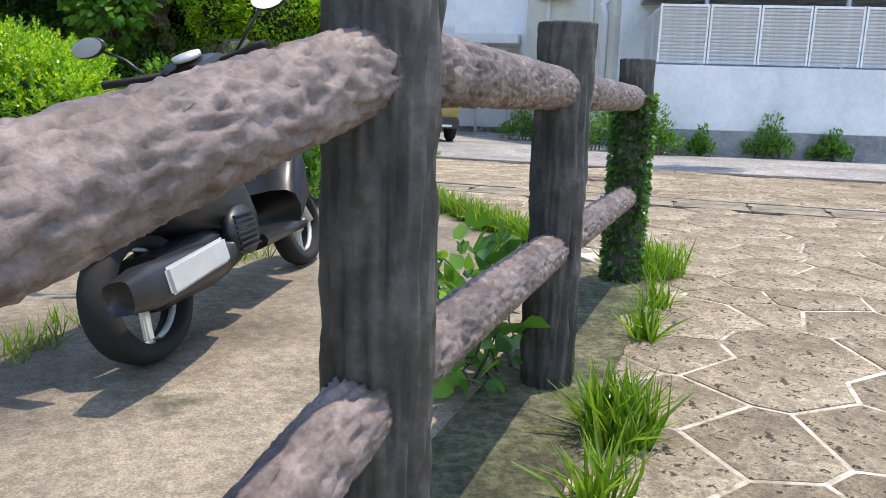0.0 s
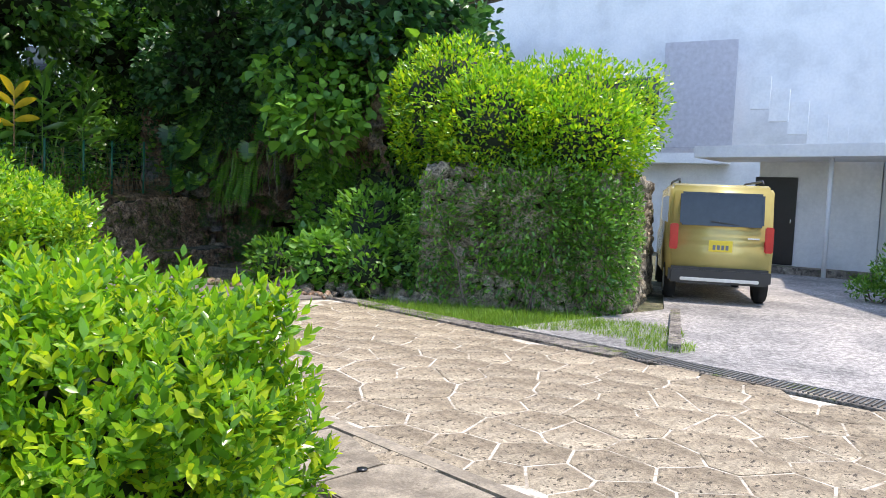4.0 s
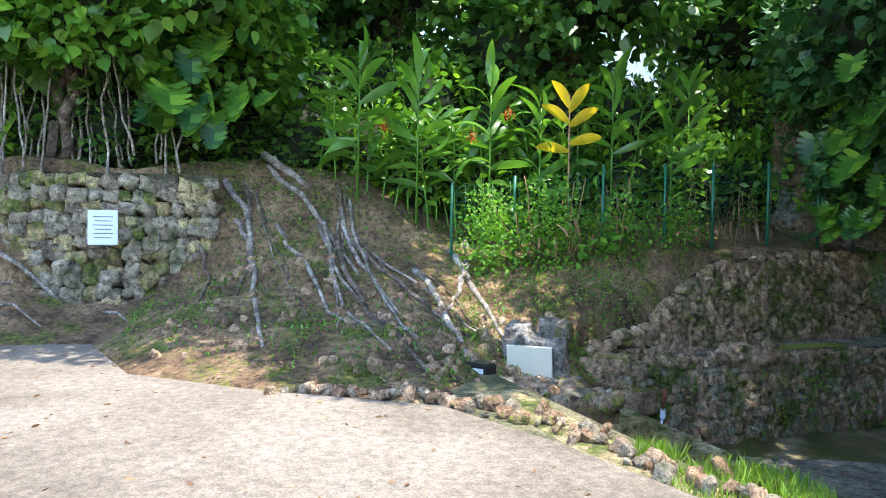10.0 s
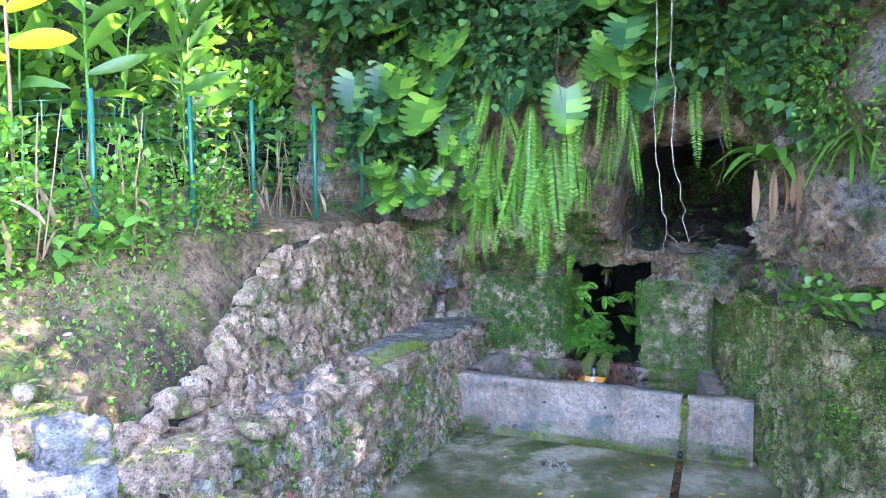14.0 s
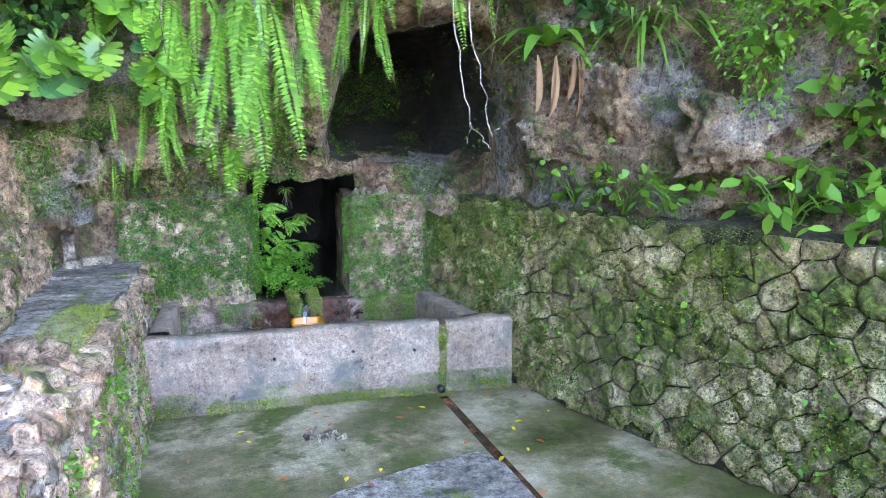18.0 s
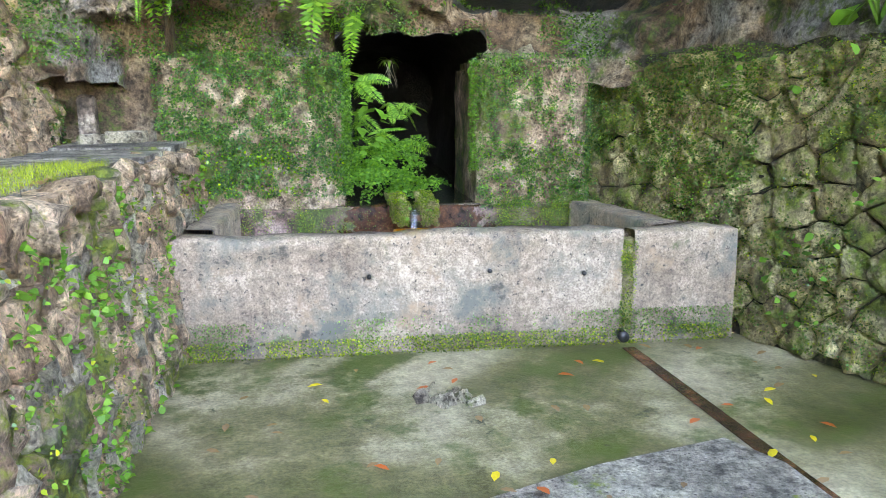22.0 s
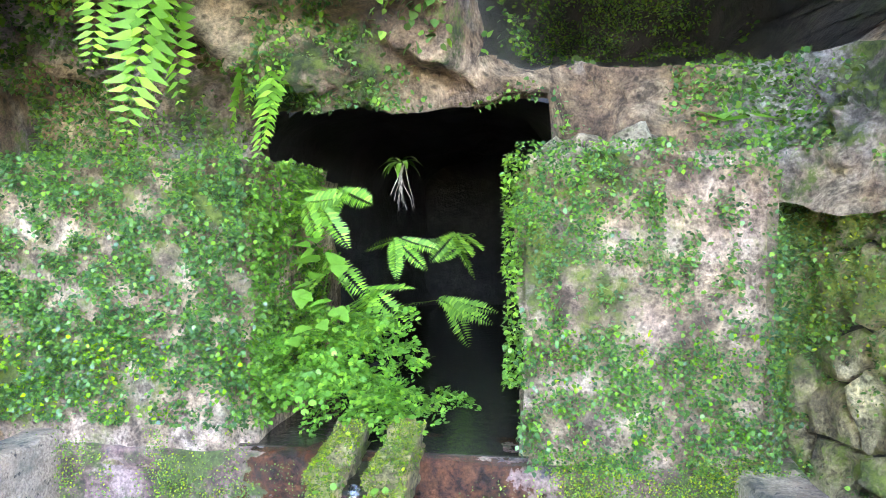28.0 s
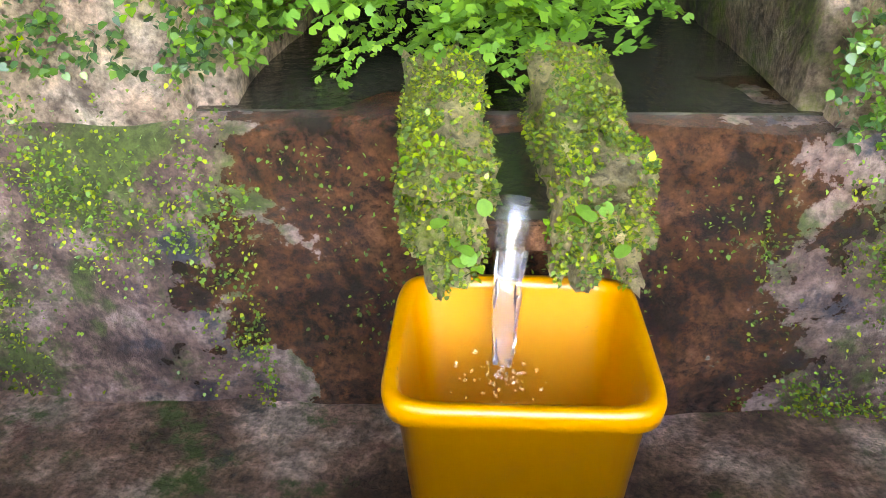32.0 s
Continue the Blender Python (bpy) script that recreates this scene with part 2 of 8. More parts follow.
M["drive"] = surface("drive_asphalt", (0.2, 0.19, 0.18), (0.3, 0.28, 0.26), (0.38, 0.35, 0.32), 0.8, 90, 0.9, 0.4, 0.005, 0.0)
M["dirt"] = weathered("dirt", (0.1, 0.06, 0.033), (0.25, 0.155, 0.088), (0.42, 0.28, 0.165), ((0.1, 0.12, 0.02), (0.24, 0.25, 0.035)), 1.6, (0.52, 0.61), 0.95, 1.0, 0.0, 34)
M["soil"] = surface("ground_soil", (0.05, 0.06, 0.025), (0.1, 0.1, 0.05), (0.17, 0.15, 0.09), 1.2, 30, 0.95, 0.7, 0.02, 0.0)
M["log"] = surface("log_concrete", (0.1, 0.073, 0.064), (0.17, 0.128, 0.114), (0.25, 0.195, 0.176), 6, 60, 0.48, 0.5, 0.005, 0.0, None, 0.0, 0.4)
M["log_dark"] = surface("log_post", (0.028, 0.028, 0.024), (0.055, 0.052, 0.046), (0.09, 0.083, 0.075), 5, 45, 0.55, 0.6, 0.005, 0.0, [((0.04, 0.055, 0.025), 3, 0.58, 0.7)], 0.0, 0.3)
M["bark"] = surface("bark", (0.06, 0.042, 0.03), (0.14, 0.1, 0.075), (0.24, 0.19, 0.15), 5, 30, 0.9, 0.9, 0.02, 0.0)
M["root"] = surface("root", (0.13, 0.11, 0.09), (0.24, 0.2, 0.17), (0.36, 0.32, 0.28), 5, 40, 0.9, 0.7, 0.01, 0.0)
M["paint"] = surface("white_paint", (0.66, 0.68, 0.7), (0.76, 0.78, 0.8), (0.82, 0.83, 0.84), 0.7, 60, 0.7, 0.1, 0.002, 0.0, None, 0.0, 0.08)
M["cream"] = surface("cream_paint", (0.6, 0.59, 0.52), (0.7, 0.69, 0.62), (0.76, 0.75, 0.68), 0.7, 60, 0.75, 0.1, 0.002, 0.0, None, 0.0, 0.08)
M["grey_base"] = surface("grey_base", (0.2, 0.2, 0.2), (0.3, 0.3, 0.3), (0.38, 0.38, 0.37), 1, 50, 0.8, 0.2, 0.003, 0.0, None, 0.0, 0.25)
M["alu"] = plain("louvre_metal", (0.75, 0.77, 0.8), 0.4, 0.3)
M["dark"] = plain("dark_trim", (0.02, 0.02, 0.022), 0.4)
M["glass"] = plain("window_glass", (0.03, 0.04, 0.05), 0.05)
M["curtain"] = plain("curtain", (0.5, 0.5, 0.55), 0.9)
M["black"] = plain("black_plastic", (0.015, 0.015, 0.017), 0.35)
M["rubber"] = plain("rubber", (0.012, 0.012, 0.012), 0.85)
M["chrome"] = plain("chrome", (0.7, 0.7, 0.7), 0.15, 1.0)
M["silver"] = plain("silver_plastic", (0.6, 0.6, 0.58), 0.35, 0.3)
M["van"] = plain("van_paint", (0.5, 0.4, 0.14), 0.25, 0.2, 0.04)
M["red"] = plain("red_lens", (0.5, 0.02, 0.02), 0.15)
M["plate"] = plain("plate_yellow", (0.75, 0.55, 0.03), 0.4)
M["yellow"] = plain("yellow_plastic", (0.62, 0.22, 0.002), 0.3, 0.0, 0.06)
M["yellow_tape"] = plain("yellow_tape", (0.75, 0.5, 0.02), 0.5)
M["steel"] = plain("galvanised_pipe", (0.42, 0.42, 0.4), 0.45, 0.6)
M["grate"] = plain("drain_grate", (0.16, 0.16, 0.15), 0.6, 0.6)
M["green_wire"] = plain("green_wire", (0.01, 0.12, 0.07), 0.4)
M["sign"] = plain("sign_board", (0.62, 0.68, 0.74), 0.4, 0, 0.04)
M["plaque"] = plain("plaque_cream", (0.62, 0.6, 0.5), 0.5, 0, 0.05)
M["ink"] = plain("ink", (0.15, 0.15, 0.17), 0.6)
M["roof_blue"] = plain("blue_roof", (0.1, 0.3, 0.5), 0.5)
M["tin"] = surface("tin_sheet", (0.2, 0.2, 0.22), (0.34, 0.34, 0.36), (0.46, 0.46, 0.48), 1.5, 40, 0.6, 0.2, 0.004, 0)
M["tin_light"] = surface("pale_tin_sheet", (0.3, 0.32, 0.36), (0.38, 0.4, 0.44), (0.45, 0.47, 0.5), 1.5, 40, 0.6, 0.2, 0.004, 0, None, 0.0, 0.3)
M["water"] = plain("water", (0.03, 0.03, 0.02), 0.04, 0, 0.1)
_n = noise_tex(M["water"].node_tree, 38, 3, 0.5)
bump(M["water"].node_tree, M["water"].node_tree.nodes["Principled BSDF"], _n.outputs["Fac"], 0.35, 0.01)
M["wet"] = surface("wet_brown_stone", (0.02, 0.01, 0.005), (0.09, 0.034, 0.014), (0.19, 0.08, 0.04), 5, 45, 0.12, 1.0, 0.012, 0, [((0.02, 0.012, 0.008), 4.0, 0.5, 0.62), ((0.12, 0.12, 0.03), 9, 0.66, 0.72)])
M["stained"] = surface("stained_damp_stone", (0.08, 0.04, 0.028), (0.28, 0.155, 0.115), (0.5, 0.35, 0.3), 6, 70, 0.4, 1.0, 0.02, 0, [((0.05, 0.09, 0.02), 7, 0.55, 0.62), ((0.12, 0.03, 0.025), 5, 0.6, 0.68), ((0.03, 0.03, 0.035), 4, 0.58, 0.66)])
def spring_face():
    """Stone below the spring: dark and wet where the water runs, pinkish grey with moss beside it."""
    m, nt, bs = nodes_of("spring_face")
    tc, sx = nt.nodes.new("ShaderNodeTexCoord"), nt.nodes.new("ShaderNodeSeparateXYZ")
    link(nt, tc.outputs["Object"], sx.inputs[0])
    n1, n2, n3, n4 = noise_tex(nt, 4.5, 8, 0.65), noise_tex(nt, 60, 8, 0.75), noise_tex(nt, 9, 8, 0.7), noise_tex(nt, 5.5, 6, 0.7)
    last = sx.outputs[0]
    for op, v in (("SUBTRACT", 1.31), ("ABSOLUTE", 0.0)):
        k = nt.nodes.new("ShaderNodeMath")
        k.operation = op
        link(nt, last, k.inputs[0])
        k.inputs[1].default_value = v
        last = k.outputs[0]
    k = nt.nodes.new("ShaderNodeMath")
    k.operation = "MULTIPLY_ADD"
    link(nt, n1.outputs["Fac"], k.inputs[0])
    k.inputs[1].default_value = 1.1
    link(nt, last, k.inputs[2])
    dry = ramp(nt, k.outputs[0], [(0.98, (0, 0, 0)), (1.16, (1, 1, 1))])
    wet = ramp(nt, n3.outputs["Fac"], [(0.36, (0.012, 0.006, 0.004)), (0.5, (0.075, 0.026, 0.011)), (0.64, (0.17, 0.065, 0.03))])
    stone = ramp(nt, n3.outputs["Fac"], [(0.38, (0.045, 0.024, 0.02)), (0.5, (0.17, 0.095, 0.078)), (0.62, (0.32, 0.215, 0.185))])
    stone = mix(nt, ramp(nt, n4.outputs["Fac"], [(0.5, (0, 0, 0)), (0.58, (1, 1, 1))]), stone, (0.06, 0.085, 0.02))
    stone = mix(nt, ramp(nt, n4.outputs["Fac"], [(0.36, (1, 1, 1)), (0.43, (0, 0, 0))]), stone, (0.035, 0.035, 0.045))
    c = mix(nt, dry, wet, stone)
    c = mix(nt, 0.7, c, ramp(nt, n2.outputs["Fac"], [(0.41, (0.35, 0.35, 0.35)), (0.59, (1.6, 1.6, 1.6))]), "MULTIPLY")
    link(nt, c, bs.inputs["Base Color"])
    link(nt, ramp(nt, dry, [(0.0, (0.1, 0.1, 0.1)), (1.0, (0.5, 0.5, 0.5))]), bs.inputs["Roughness"])
    bump(nt, bs, n2.outputs["Fac"], 0.8, 0.015)
    return m


M["spring_face"] = spring_face()
M["leaf_bright"] = leaf_mat("leaf_bright", (0.08, 0.22, 0.02), (0.22, 0.44, 0.03), (0.54, 0.62, 0.03), 0.25, 0.4)
M["leaf_mid"] = leaf_mat("leaf_mid", (0.05, 0.15, 0.026), (0.11, 0.27, 0.04), (0.23, 0.42, 0.055), 0.3)
M["leaf_dark"] = leaf_mat("leaf_dark", (0.035, 0.105, 0.03), (0.08, 0.2, 0.045), (0.17, 0.34, 0.065), 0.32, 0.35)
M["creeper"] = leaf_mat("creeper_leaf", (0.018, 0.075, 0.03), (0.045, 0.14, 0.05), (0.11, 0.26, 0.07), 0.4, 0.25)
M["leaf_soft"] = leaf_mat("leaf_soft", (0.07, 0.2, 0.028), (0.13, 0.32, 0.042), (0.23, 0.45, 0.06), 0.6, 0.4)
M["leaf_yellow"] = leaf_mat("leaf_yellow", (0.6, 0.42, 0.02), (0.7, 0.5, 0.03), (0.75, 0.6, 0.08), 0.45, 0.35)
M["leaf_red"] = leaf_mat("leaf_red", (0.5, 0.05, 0.02), (0.55, 0.1, 0.03), (0.6, 0.3, 0.03), 0.45, 0.2)
M["leaf_dead"] = leaf_mat("leaf_dead", (0.16, 0.09, 0.05), (0.3, 0.18, 0.11), (0.42, 0.29, 0.2), 0.8, 0.2)
M["moss"] = leaf_mat("moss", (0.03, 0.07, 0.012), (0.07, 0.14, 0.02), (0.14, 0.24, 0.03), 0.8, 0.2)
M["grass"] = leaf_mat("grass", (0.09, 0.19, 0.015), (0.16, 0.3, 0.025), (0.28, 0.42, 0.05), 0.5, 0.4)

M["moss_bright"] = leaf_mat("moss_bright", (0.1, 0.15, 0.012), (0.25, 0.31, 0.02), (0.46, 0.5, 0.03), 0.8, 0.25)


# ---- building blocks ----
def mesh_np(name, V, F, mat, smooth=True):
    """A mesh from an array of points and an array of equal-sized faces."""
    V, F = np.asarray(V, np.float32), np.asarray(F, np.int32)
    me = bpy.data.meshes.new(name)
    me.vertices.add(len(V))
    me.vertices.foreach_set("co", V.ravel())
    me.loops.add(F.size)
    me.loops.foreach_set("vertex_index", F.ravel())
    me.polygons.add(len(F))
    k = F.shape[1]
    me.polygons.foreach_set("loop_start", np.arange(0, F.size, k, dtype=np.int32))
    me.polygons.foreach_set("use_smooth", np.full(len(F), smooth))
    me.update(calc_edges=True)
    me.materials.append(mat)
    return me


def from_bm(name, bm, mat, smooth=False):
    me = bpy.data.meshes.new(name)
    bm.normal_update()
    bm.to_mesh(me)
    bm.free()
    if smooth:
        me.polygons.foreach_set("use_smooth", np.full(len(me.polygons), True))
    me.materials.append(mat)
    return me


def thing(name, label, category, at=(0, 0, 0), rz=0.0, group="", kind=""):
    ob = new(name)
    ob.matrix_world = pose(*at, 0, 0, rz)
    return tagged(ob, label, category, group, kind)


def solid(name, me, label="", category="", at=None, group="", kind="structure"):
    ob = new(name, me)
    if at is not None:
        ob.matrix_world = at
    return tagged(ob, label, category, group, kind)


def part(name, me, parent, label="", m=None, kind=""):
    ob = new(name, me)
    ob.parent = parent
    if m is not None:
        ob.matrix_basis = m
    return tagged(ob, label, "", "", kind)


def box_bm(sx, sy, sz, bevel=0.0, at=(0, 0, 0), bm=None, rot=None, seg=2):
    own = bm is None
    bm = bm or bmesh.new()
    g = bmesh.ops.create_cube(bm, size=1.0)["verts"]
    for v in g:
        v.co = Vector((v.co.x * sx, v.co.y * sy, v.co.z * sz))
    if bevel:
        es = list({e for v in g for e in v.link_edges})
        r = bmesh.ops.bevel(bm, geom=es, offset=bevel, segments=seg, affect="EDGES")
        g = list({v for f in r["faces"] for v in f.verts} | {v for v in g if v.is_valid})
    for v in g:
        v.co = (rot @ v.co if rot else v.co) + Vector(at)
    return bm


def box(name, parent, mat, size, at, bevel=0.0, label="", rz=0.0, rx=0.0, ry=0.0):
    return part(name, from_bm(name, box_bm(*size, bevel), mat), parent, label, pose(*at, rx, ry, rz))


def tube(name, pts, radii, mat, seg=8, wob=0.0, cap=True):
    """A tapered pipe along points."""
    P = np.asarray(pts, float)
    n = len(P)
    T = np.gradient(P, axis=0)
    T /= np.linalg.norm(T, axis=1)[:, None] + 1e-9
    up = np.array([0.0, 0.0, 1.0]) if abs(T[0, 2]) < 0.9 else np.array([1.0, 0.0, 0.0])
    A = np.cross(T, up)
    A /= np.linalg.norm(A, axis=1)[:, None] + 1e-9
    B = np.cross(T, A)
    R = np.full(n, radii) if np.isscalar(radii) else np.asarray(radii, float)
    th = np.linspace(0, 2 * math.pi, seg, endpoint=False)
    ring = np.cos(th)[None, :, None] * A[:, None, :] + np.sin(th)[None, :, None] * B[:, None, :]
    rr = R[:, None] * (1 + wob * RNG.uniform(-1, 1, (n, seg)))
    V = (P[:, None, :] + ring * rr[:, :, None]).reshape(-1, 3)
    i, j = np.meshgrid(np.arange(n - 1), np.arange(seg), indexing="ij")
    F = np.stack([i * seg + j, i * seg + (j + 1) % seg, (i + 1) * seg + (j + 1) % seg, (i + 1) * seg + j], -1).reshape(-1, 4)
    if cap:
        V = np.vstack([V, P[0], P[-1]])
        a, b = n * seg, n * seg + 1
        k = np.arange(seg)
        c0 = np.stack([np.full(seg, a), (k + 1) % seg, k, np.full(seg, a)], -1)
        c1 = np.stack([np.full(seg, b), (n - 1) * seg + k, (n - 1) * seg + (k + 1) % seg, np.full(seg, b)], -1)
        me = bpy.data.meshes.new(name)
        me.from_pydata(V.tolist(), [], F.tolist() + c0[:, :3].tolist() + c1[:, :3].tolist())
        me.polygons.foreach_set("use_smooth", np.full(len(me.polygons), True))
        me.materials.append(mat)
        return me
    return mesh_np(name, V, F, mat)


def bent(a, b, sag=0.0, n=8, wob=0.0):
    t = np.linspace(0, 1, n)[:, None]
    P = np.asarray(a) * (1 - t) + np.asarray(b) * t
    P[:, 2] -= sag * 4 * (t * (1 - t))[:, 0]
    if wob:
        P[1:-1] += RNG.normal(0, wob, (n - 2, 3))
    return P


def cyl(name, parent, mat, r, h, at, seg=20, label="", rx=0.0, ry=0.0, rz=0.0, r2=None, bevel=0.0):
    bm = bmesh.new()
    bmesh.ops.create_cone(bm, cap_ends=True, segments=seg, radius1=r, radius2=r if r2 is None else r2, depth=h)
    if bevel:
        es = [e for e in bm.edges if len(e.link_faces) == 2 and any(len(f.verts) > 4 for f in e.link_faces)]
        bmesh.ops.bevel(bm, geom=es, offset=bevel, segments=2, affect="EDGES")
    me = from_bm(name, bm, mat, True)
    return part(name, me, parent, label, pose(*at, rx, ry, rz))


def frames_from(D, spin=None):
    """Rotation matrices whose y axis is D, with a random or given spin."""
    D = D / (np.linalg.norm(D, axis=1)[:, None] + 1e-9)
    ref = np.where(np.abs(D[:, 2:3]) < 0.95, np.array([[0, 0, 1.0]]), np.array([[1.0, 0, 0]]))
    X = np.cross(D, ref)
    X /= np.linalg.norm(X, axis=1)[:, None] + 1e-9
    Z = np.cross(X, D)
    s = RNG.uniform(-1.0, 1.0, len(D)) if spin is None else spin
    c_, s_ = np.cos(s)[:, None], np.sin(s)[:, None]
    return np.stack([X * c_ + Z * s_, D, -X * s_ + Z * c_], -1)


def scatter(name, tv, tf, pos, rot, size, mat, smooth=True):
    """Copies of one small template, joined into one mesh."""
    tv, tf = np.asarray(tv, float), np.asarray(tf)
    n, k = len(pos), len(tv)
    V = np.einsum("nij,kj->nki", rot, tv) * np.reshape(size, (n, 1, -1)) + np.asarray(pos)[:, None, :]
    F = tf[None] + (np.arange(n) * k)[:, None, None]
    return mesh_np(name, V.reshape(-1, 3), F.reshape(-1, tf.shape[1]), mat, smooth)


# leaf templates, along y, unit length
OVAL = ([(0, 0, 0), (0.2, 0.35, 0.05), (0.19, 0.7, 0.04), (0, 1, -0.06), (-0.19, 0.7, 0.04), (-0.2, 0.35, 0.05), (0, 0.5, -0.03)], [(0, 1, 6, 5), (1, 2, 3, 6), (5, 6, 3, 4)])
HEART = ([(0, 0, 0), (0.38, 0.2, 0.06), (0.36, 0.55, 0.05), (0, 1, -0.12), (-0.36, 0.55, 0.05), (-0.38, 0.2, 0.06), (0, 0.4, -0.02)], [(0, 1, 6, 5), (1, 2, 3, 6), (5, 6, 3, 4)])
BLADE = ([(-0.03, 0, 0), (0.03, 0, 0), (0.025, 0.5, 0.12), (-0.025, 0.5, 0.12), (0.004, 1, 0.02), (-0.004, 1, 0.02)], [(0, 1, 2, 3), (3, 2, 4, 5)])
LANCE = ([(0, 0, 0), (0.11, 0.3, 0.05), (0.1, 0.62, 0.03), (0, 1, -0.16), (-0.1, 0.62, 0.03), (-0.11, 0.3, 0.05), (0, 0.45, 0.0)], [(0, 1, 6, 5), (1, 2, 3, 6), (5, 6, 3, 4)])


def shoot_template(pairs=5):
    """A short upright shoot along y with crossed pairs of oval leaves, smaller and steeper to the tip."""
    V, F = [], []
    for k in range(pairs):
        y0, L, el = 0.75 * k / (pairs - 1), 0.48 - 0.045 * k, 0.55 + 0.16 * k
        for h in (0, 1):
            a = math.pi * h + k * math.pi / 2 + 0.3 * k
            o = Vector((math.cos(a), 0, math.sin(a)))
            y = Vector((0, 1, 0)) * math.sin(el) + o * math.cos(el)
            x = Vector((-o.z, 0, o.x))
            z = x.cross(y)
            b = len(V)
            V += [tuple(Vector((0, y0, 0)) + (x * p[0] + y * p[1] + z * p[2]) * L) for p in OVAL[0]]
            F += [tuple(b + i for i in f) for f in OVAL[1]]
    return V, F


SHOOT = shoot_template()


def shell_points(n, centre, radii, fill=0.35, gaps=0.35, low=-0.6, lump=0.25, freq=1.3):
    """Points in the outer part of a lumpy ellipsoid, thinned by noise so that it has holes, with their outward directions."""
    out_p, out_d = [], []
    c, r = np.asarray(centre, float), np.asarray(radii, float)
    got = 0
    while got < n:
        d = RNG.normal(size=(n, 3))
        d /= np.linalg.norm(d, axis=1)[:, None]
        d = d[d[:, 2] > low]
        q = np.array([noise.noise(Vector(v * 2.2 * freq + c)) for v in d])
        keep = q > (RNG.uniform(-1, 1, len(d)) * 0.5 - 0.5 + gaps)
        d, q = d[keep], q[keep]
        s = (1 + lump * q) * (1 - fill * RNG.uniform(0, 1, len(d)) ** 1.7)
        out_p.append(c + d * r * s[:, None])
        out_d.append(d)
        got += len(d)
    return np.vstack(out_p)[:n], np.vstack(out_d)[:n]


def leaves(name, clumps, leaf, size, mat, up=0.5, low=-0.6, fill=0.35, gaps=0.3, jitter=0.7):
    """One mesh of leaves on several clumps: (centre, radii, count)."""
    P, D = zip(*[shell_points(n, c, r, fill, gaps, low) for c, r, n in clumps])
    P, D = np.vstack(P), np.vstack(D)
    D = D + RNG.normal(0, jitter, D.shape) + np.array([0, 0, up])
    return scatter(name, leaf[0], leaf[1], P, frames_from(D), size * RNG.uniform(0.6, 1.25, len(P)), mat)


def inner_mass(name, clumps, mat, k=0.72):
    """Near-black lumpy cores that stand for the shaded twigs inside."""
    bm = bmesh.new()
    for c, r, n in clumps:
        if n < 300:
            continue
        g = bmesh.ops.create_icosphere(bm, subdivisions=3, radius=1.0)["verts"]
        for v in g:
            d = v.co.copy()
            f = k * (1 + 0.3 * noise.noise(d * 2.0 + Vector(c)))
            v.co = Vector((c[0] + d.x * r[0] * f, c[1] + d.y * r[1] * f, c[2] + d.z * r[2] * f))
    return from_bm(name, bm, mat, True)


def grid_surface(name, fn, nu, nv, mat, smooth=True):
    U, W = np.linspace(0, 1, nu), np.linspace(0, 1, nv)
    V = np.array([fn(u, w) for u in U for w in W])
    i, j = np.meshgrid(np.arange(nu - 1), np.arange(nv - 1), indexing="ij")
    F = np.stack([i * nv + j, (i + 1) * nv + j, (i + 1) * nv + j + 1, i * nv + j + 1], -1).reshape(-1, 4)
    return mesh_np(name, V, F, mat, smooth)


def nz(x, y, z, f=1.0):
    return noise.noise(Vector((x * f, y * f, z * f)))


def fbm(x, y, z, f=1.0):
    return nz(x, y, z, f) + 0.5 * nz(x, y, z, f * 2.1) + 0.25 * nz(x, y, z, f * 4.3)


def poly_slab(name, pts, z0, z1, mat, bevel=0.0):
    bm = bmesh.new()
    vs = [bm.verts.new((x, y, z1)) for x, y in pts]
    f = bm.faces.new(vs)
    if f.normal.z < 0 or sum((pts[i][0] - pts[i - 1][0]) * (pts[i][1] + pts[i - 1][1]) for i in range(len(pts))) > 0:
        f.normal_flip()
    r = bmesh.ops.extrude_face_region(bm, geom=[f])
    for v in [g for g in r["geom"] if isinstance(g, bmesh.types.BMVert)]:
        v.co.z = z1
    for v in vs:
        v.co.z = z0
    bmesh.ops.recalc_face_normals(bm, faces=bm.faces)
    return from_bm(name, bm, mat)


def cells(points, bounds, gap):
    """Voronoi cells of points in the plane, shrunk by half a gap."""
    pts = np.asarray(points)
    out = []
    x0, y0, x1, y1 = bounds
    for i, p in enumerate(pts):
        d = np.linalg.norm(pts - p, axis=1)
        near = np.argsort(d)[1:14]
        poly = [(x0, y0), (x1, y0), (x1, y1), (x0, y1)]
        for k in near:
            if d[k] > 4:
                continue
            nvec = (pts[k] - p) / d[k]
            lim = d[k] / 2 - gap / 2
            new_poly = []
            for a, b in zip(poly, poly[1:] + poly[:1]):
                da = (a[0] - p[0]) * nvec[0] + (a[1] - p[1]) * nvec[1] - lim
                db = (b[0] - p[0]) * nvec[0] + (b[1] - p[1]) * nvec[1] - lim
                if da <= 0:
                    new_poly.append(a)
                if da * db < 0:
                    t = da / (da - db)
                    new_poly.append((a[0] + (b[0] - a[0]) * t, a[1] + (b[1] - a[1]) * t))
            poly = new_poly
            if len(poly) < 3:
                break
        if len(poly) >= 3:
            out.append((p, poly))
    return out


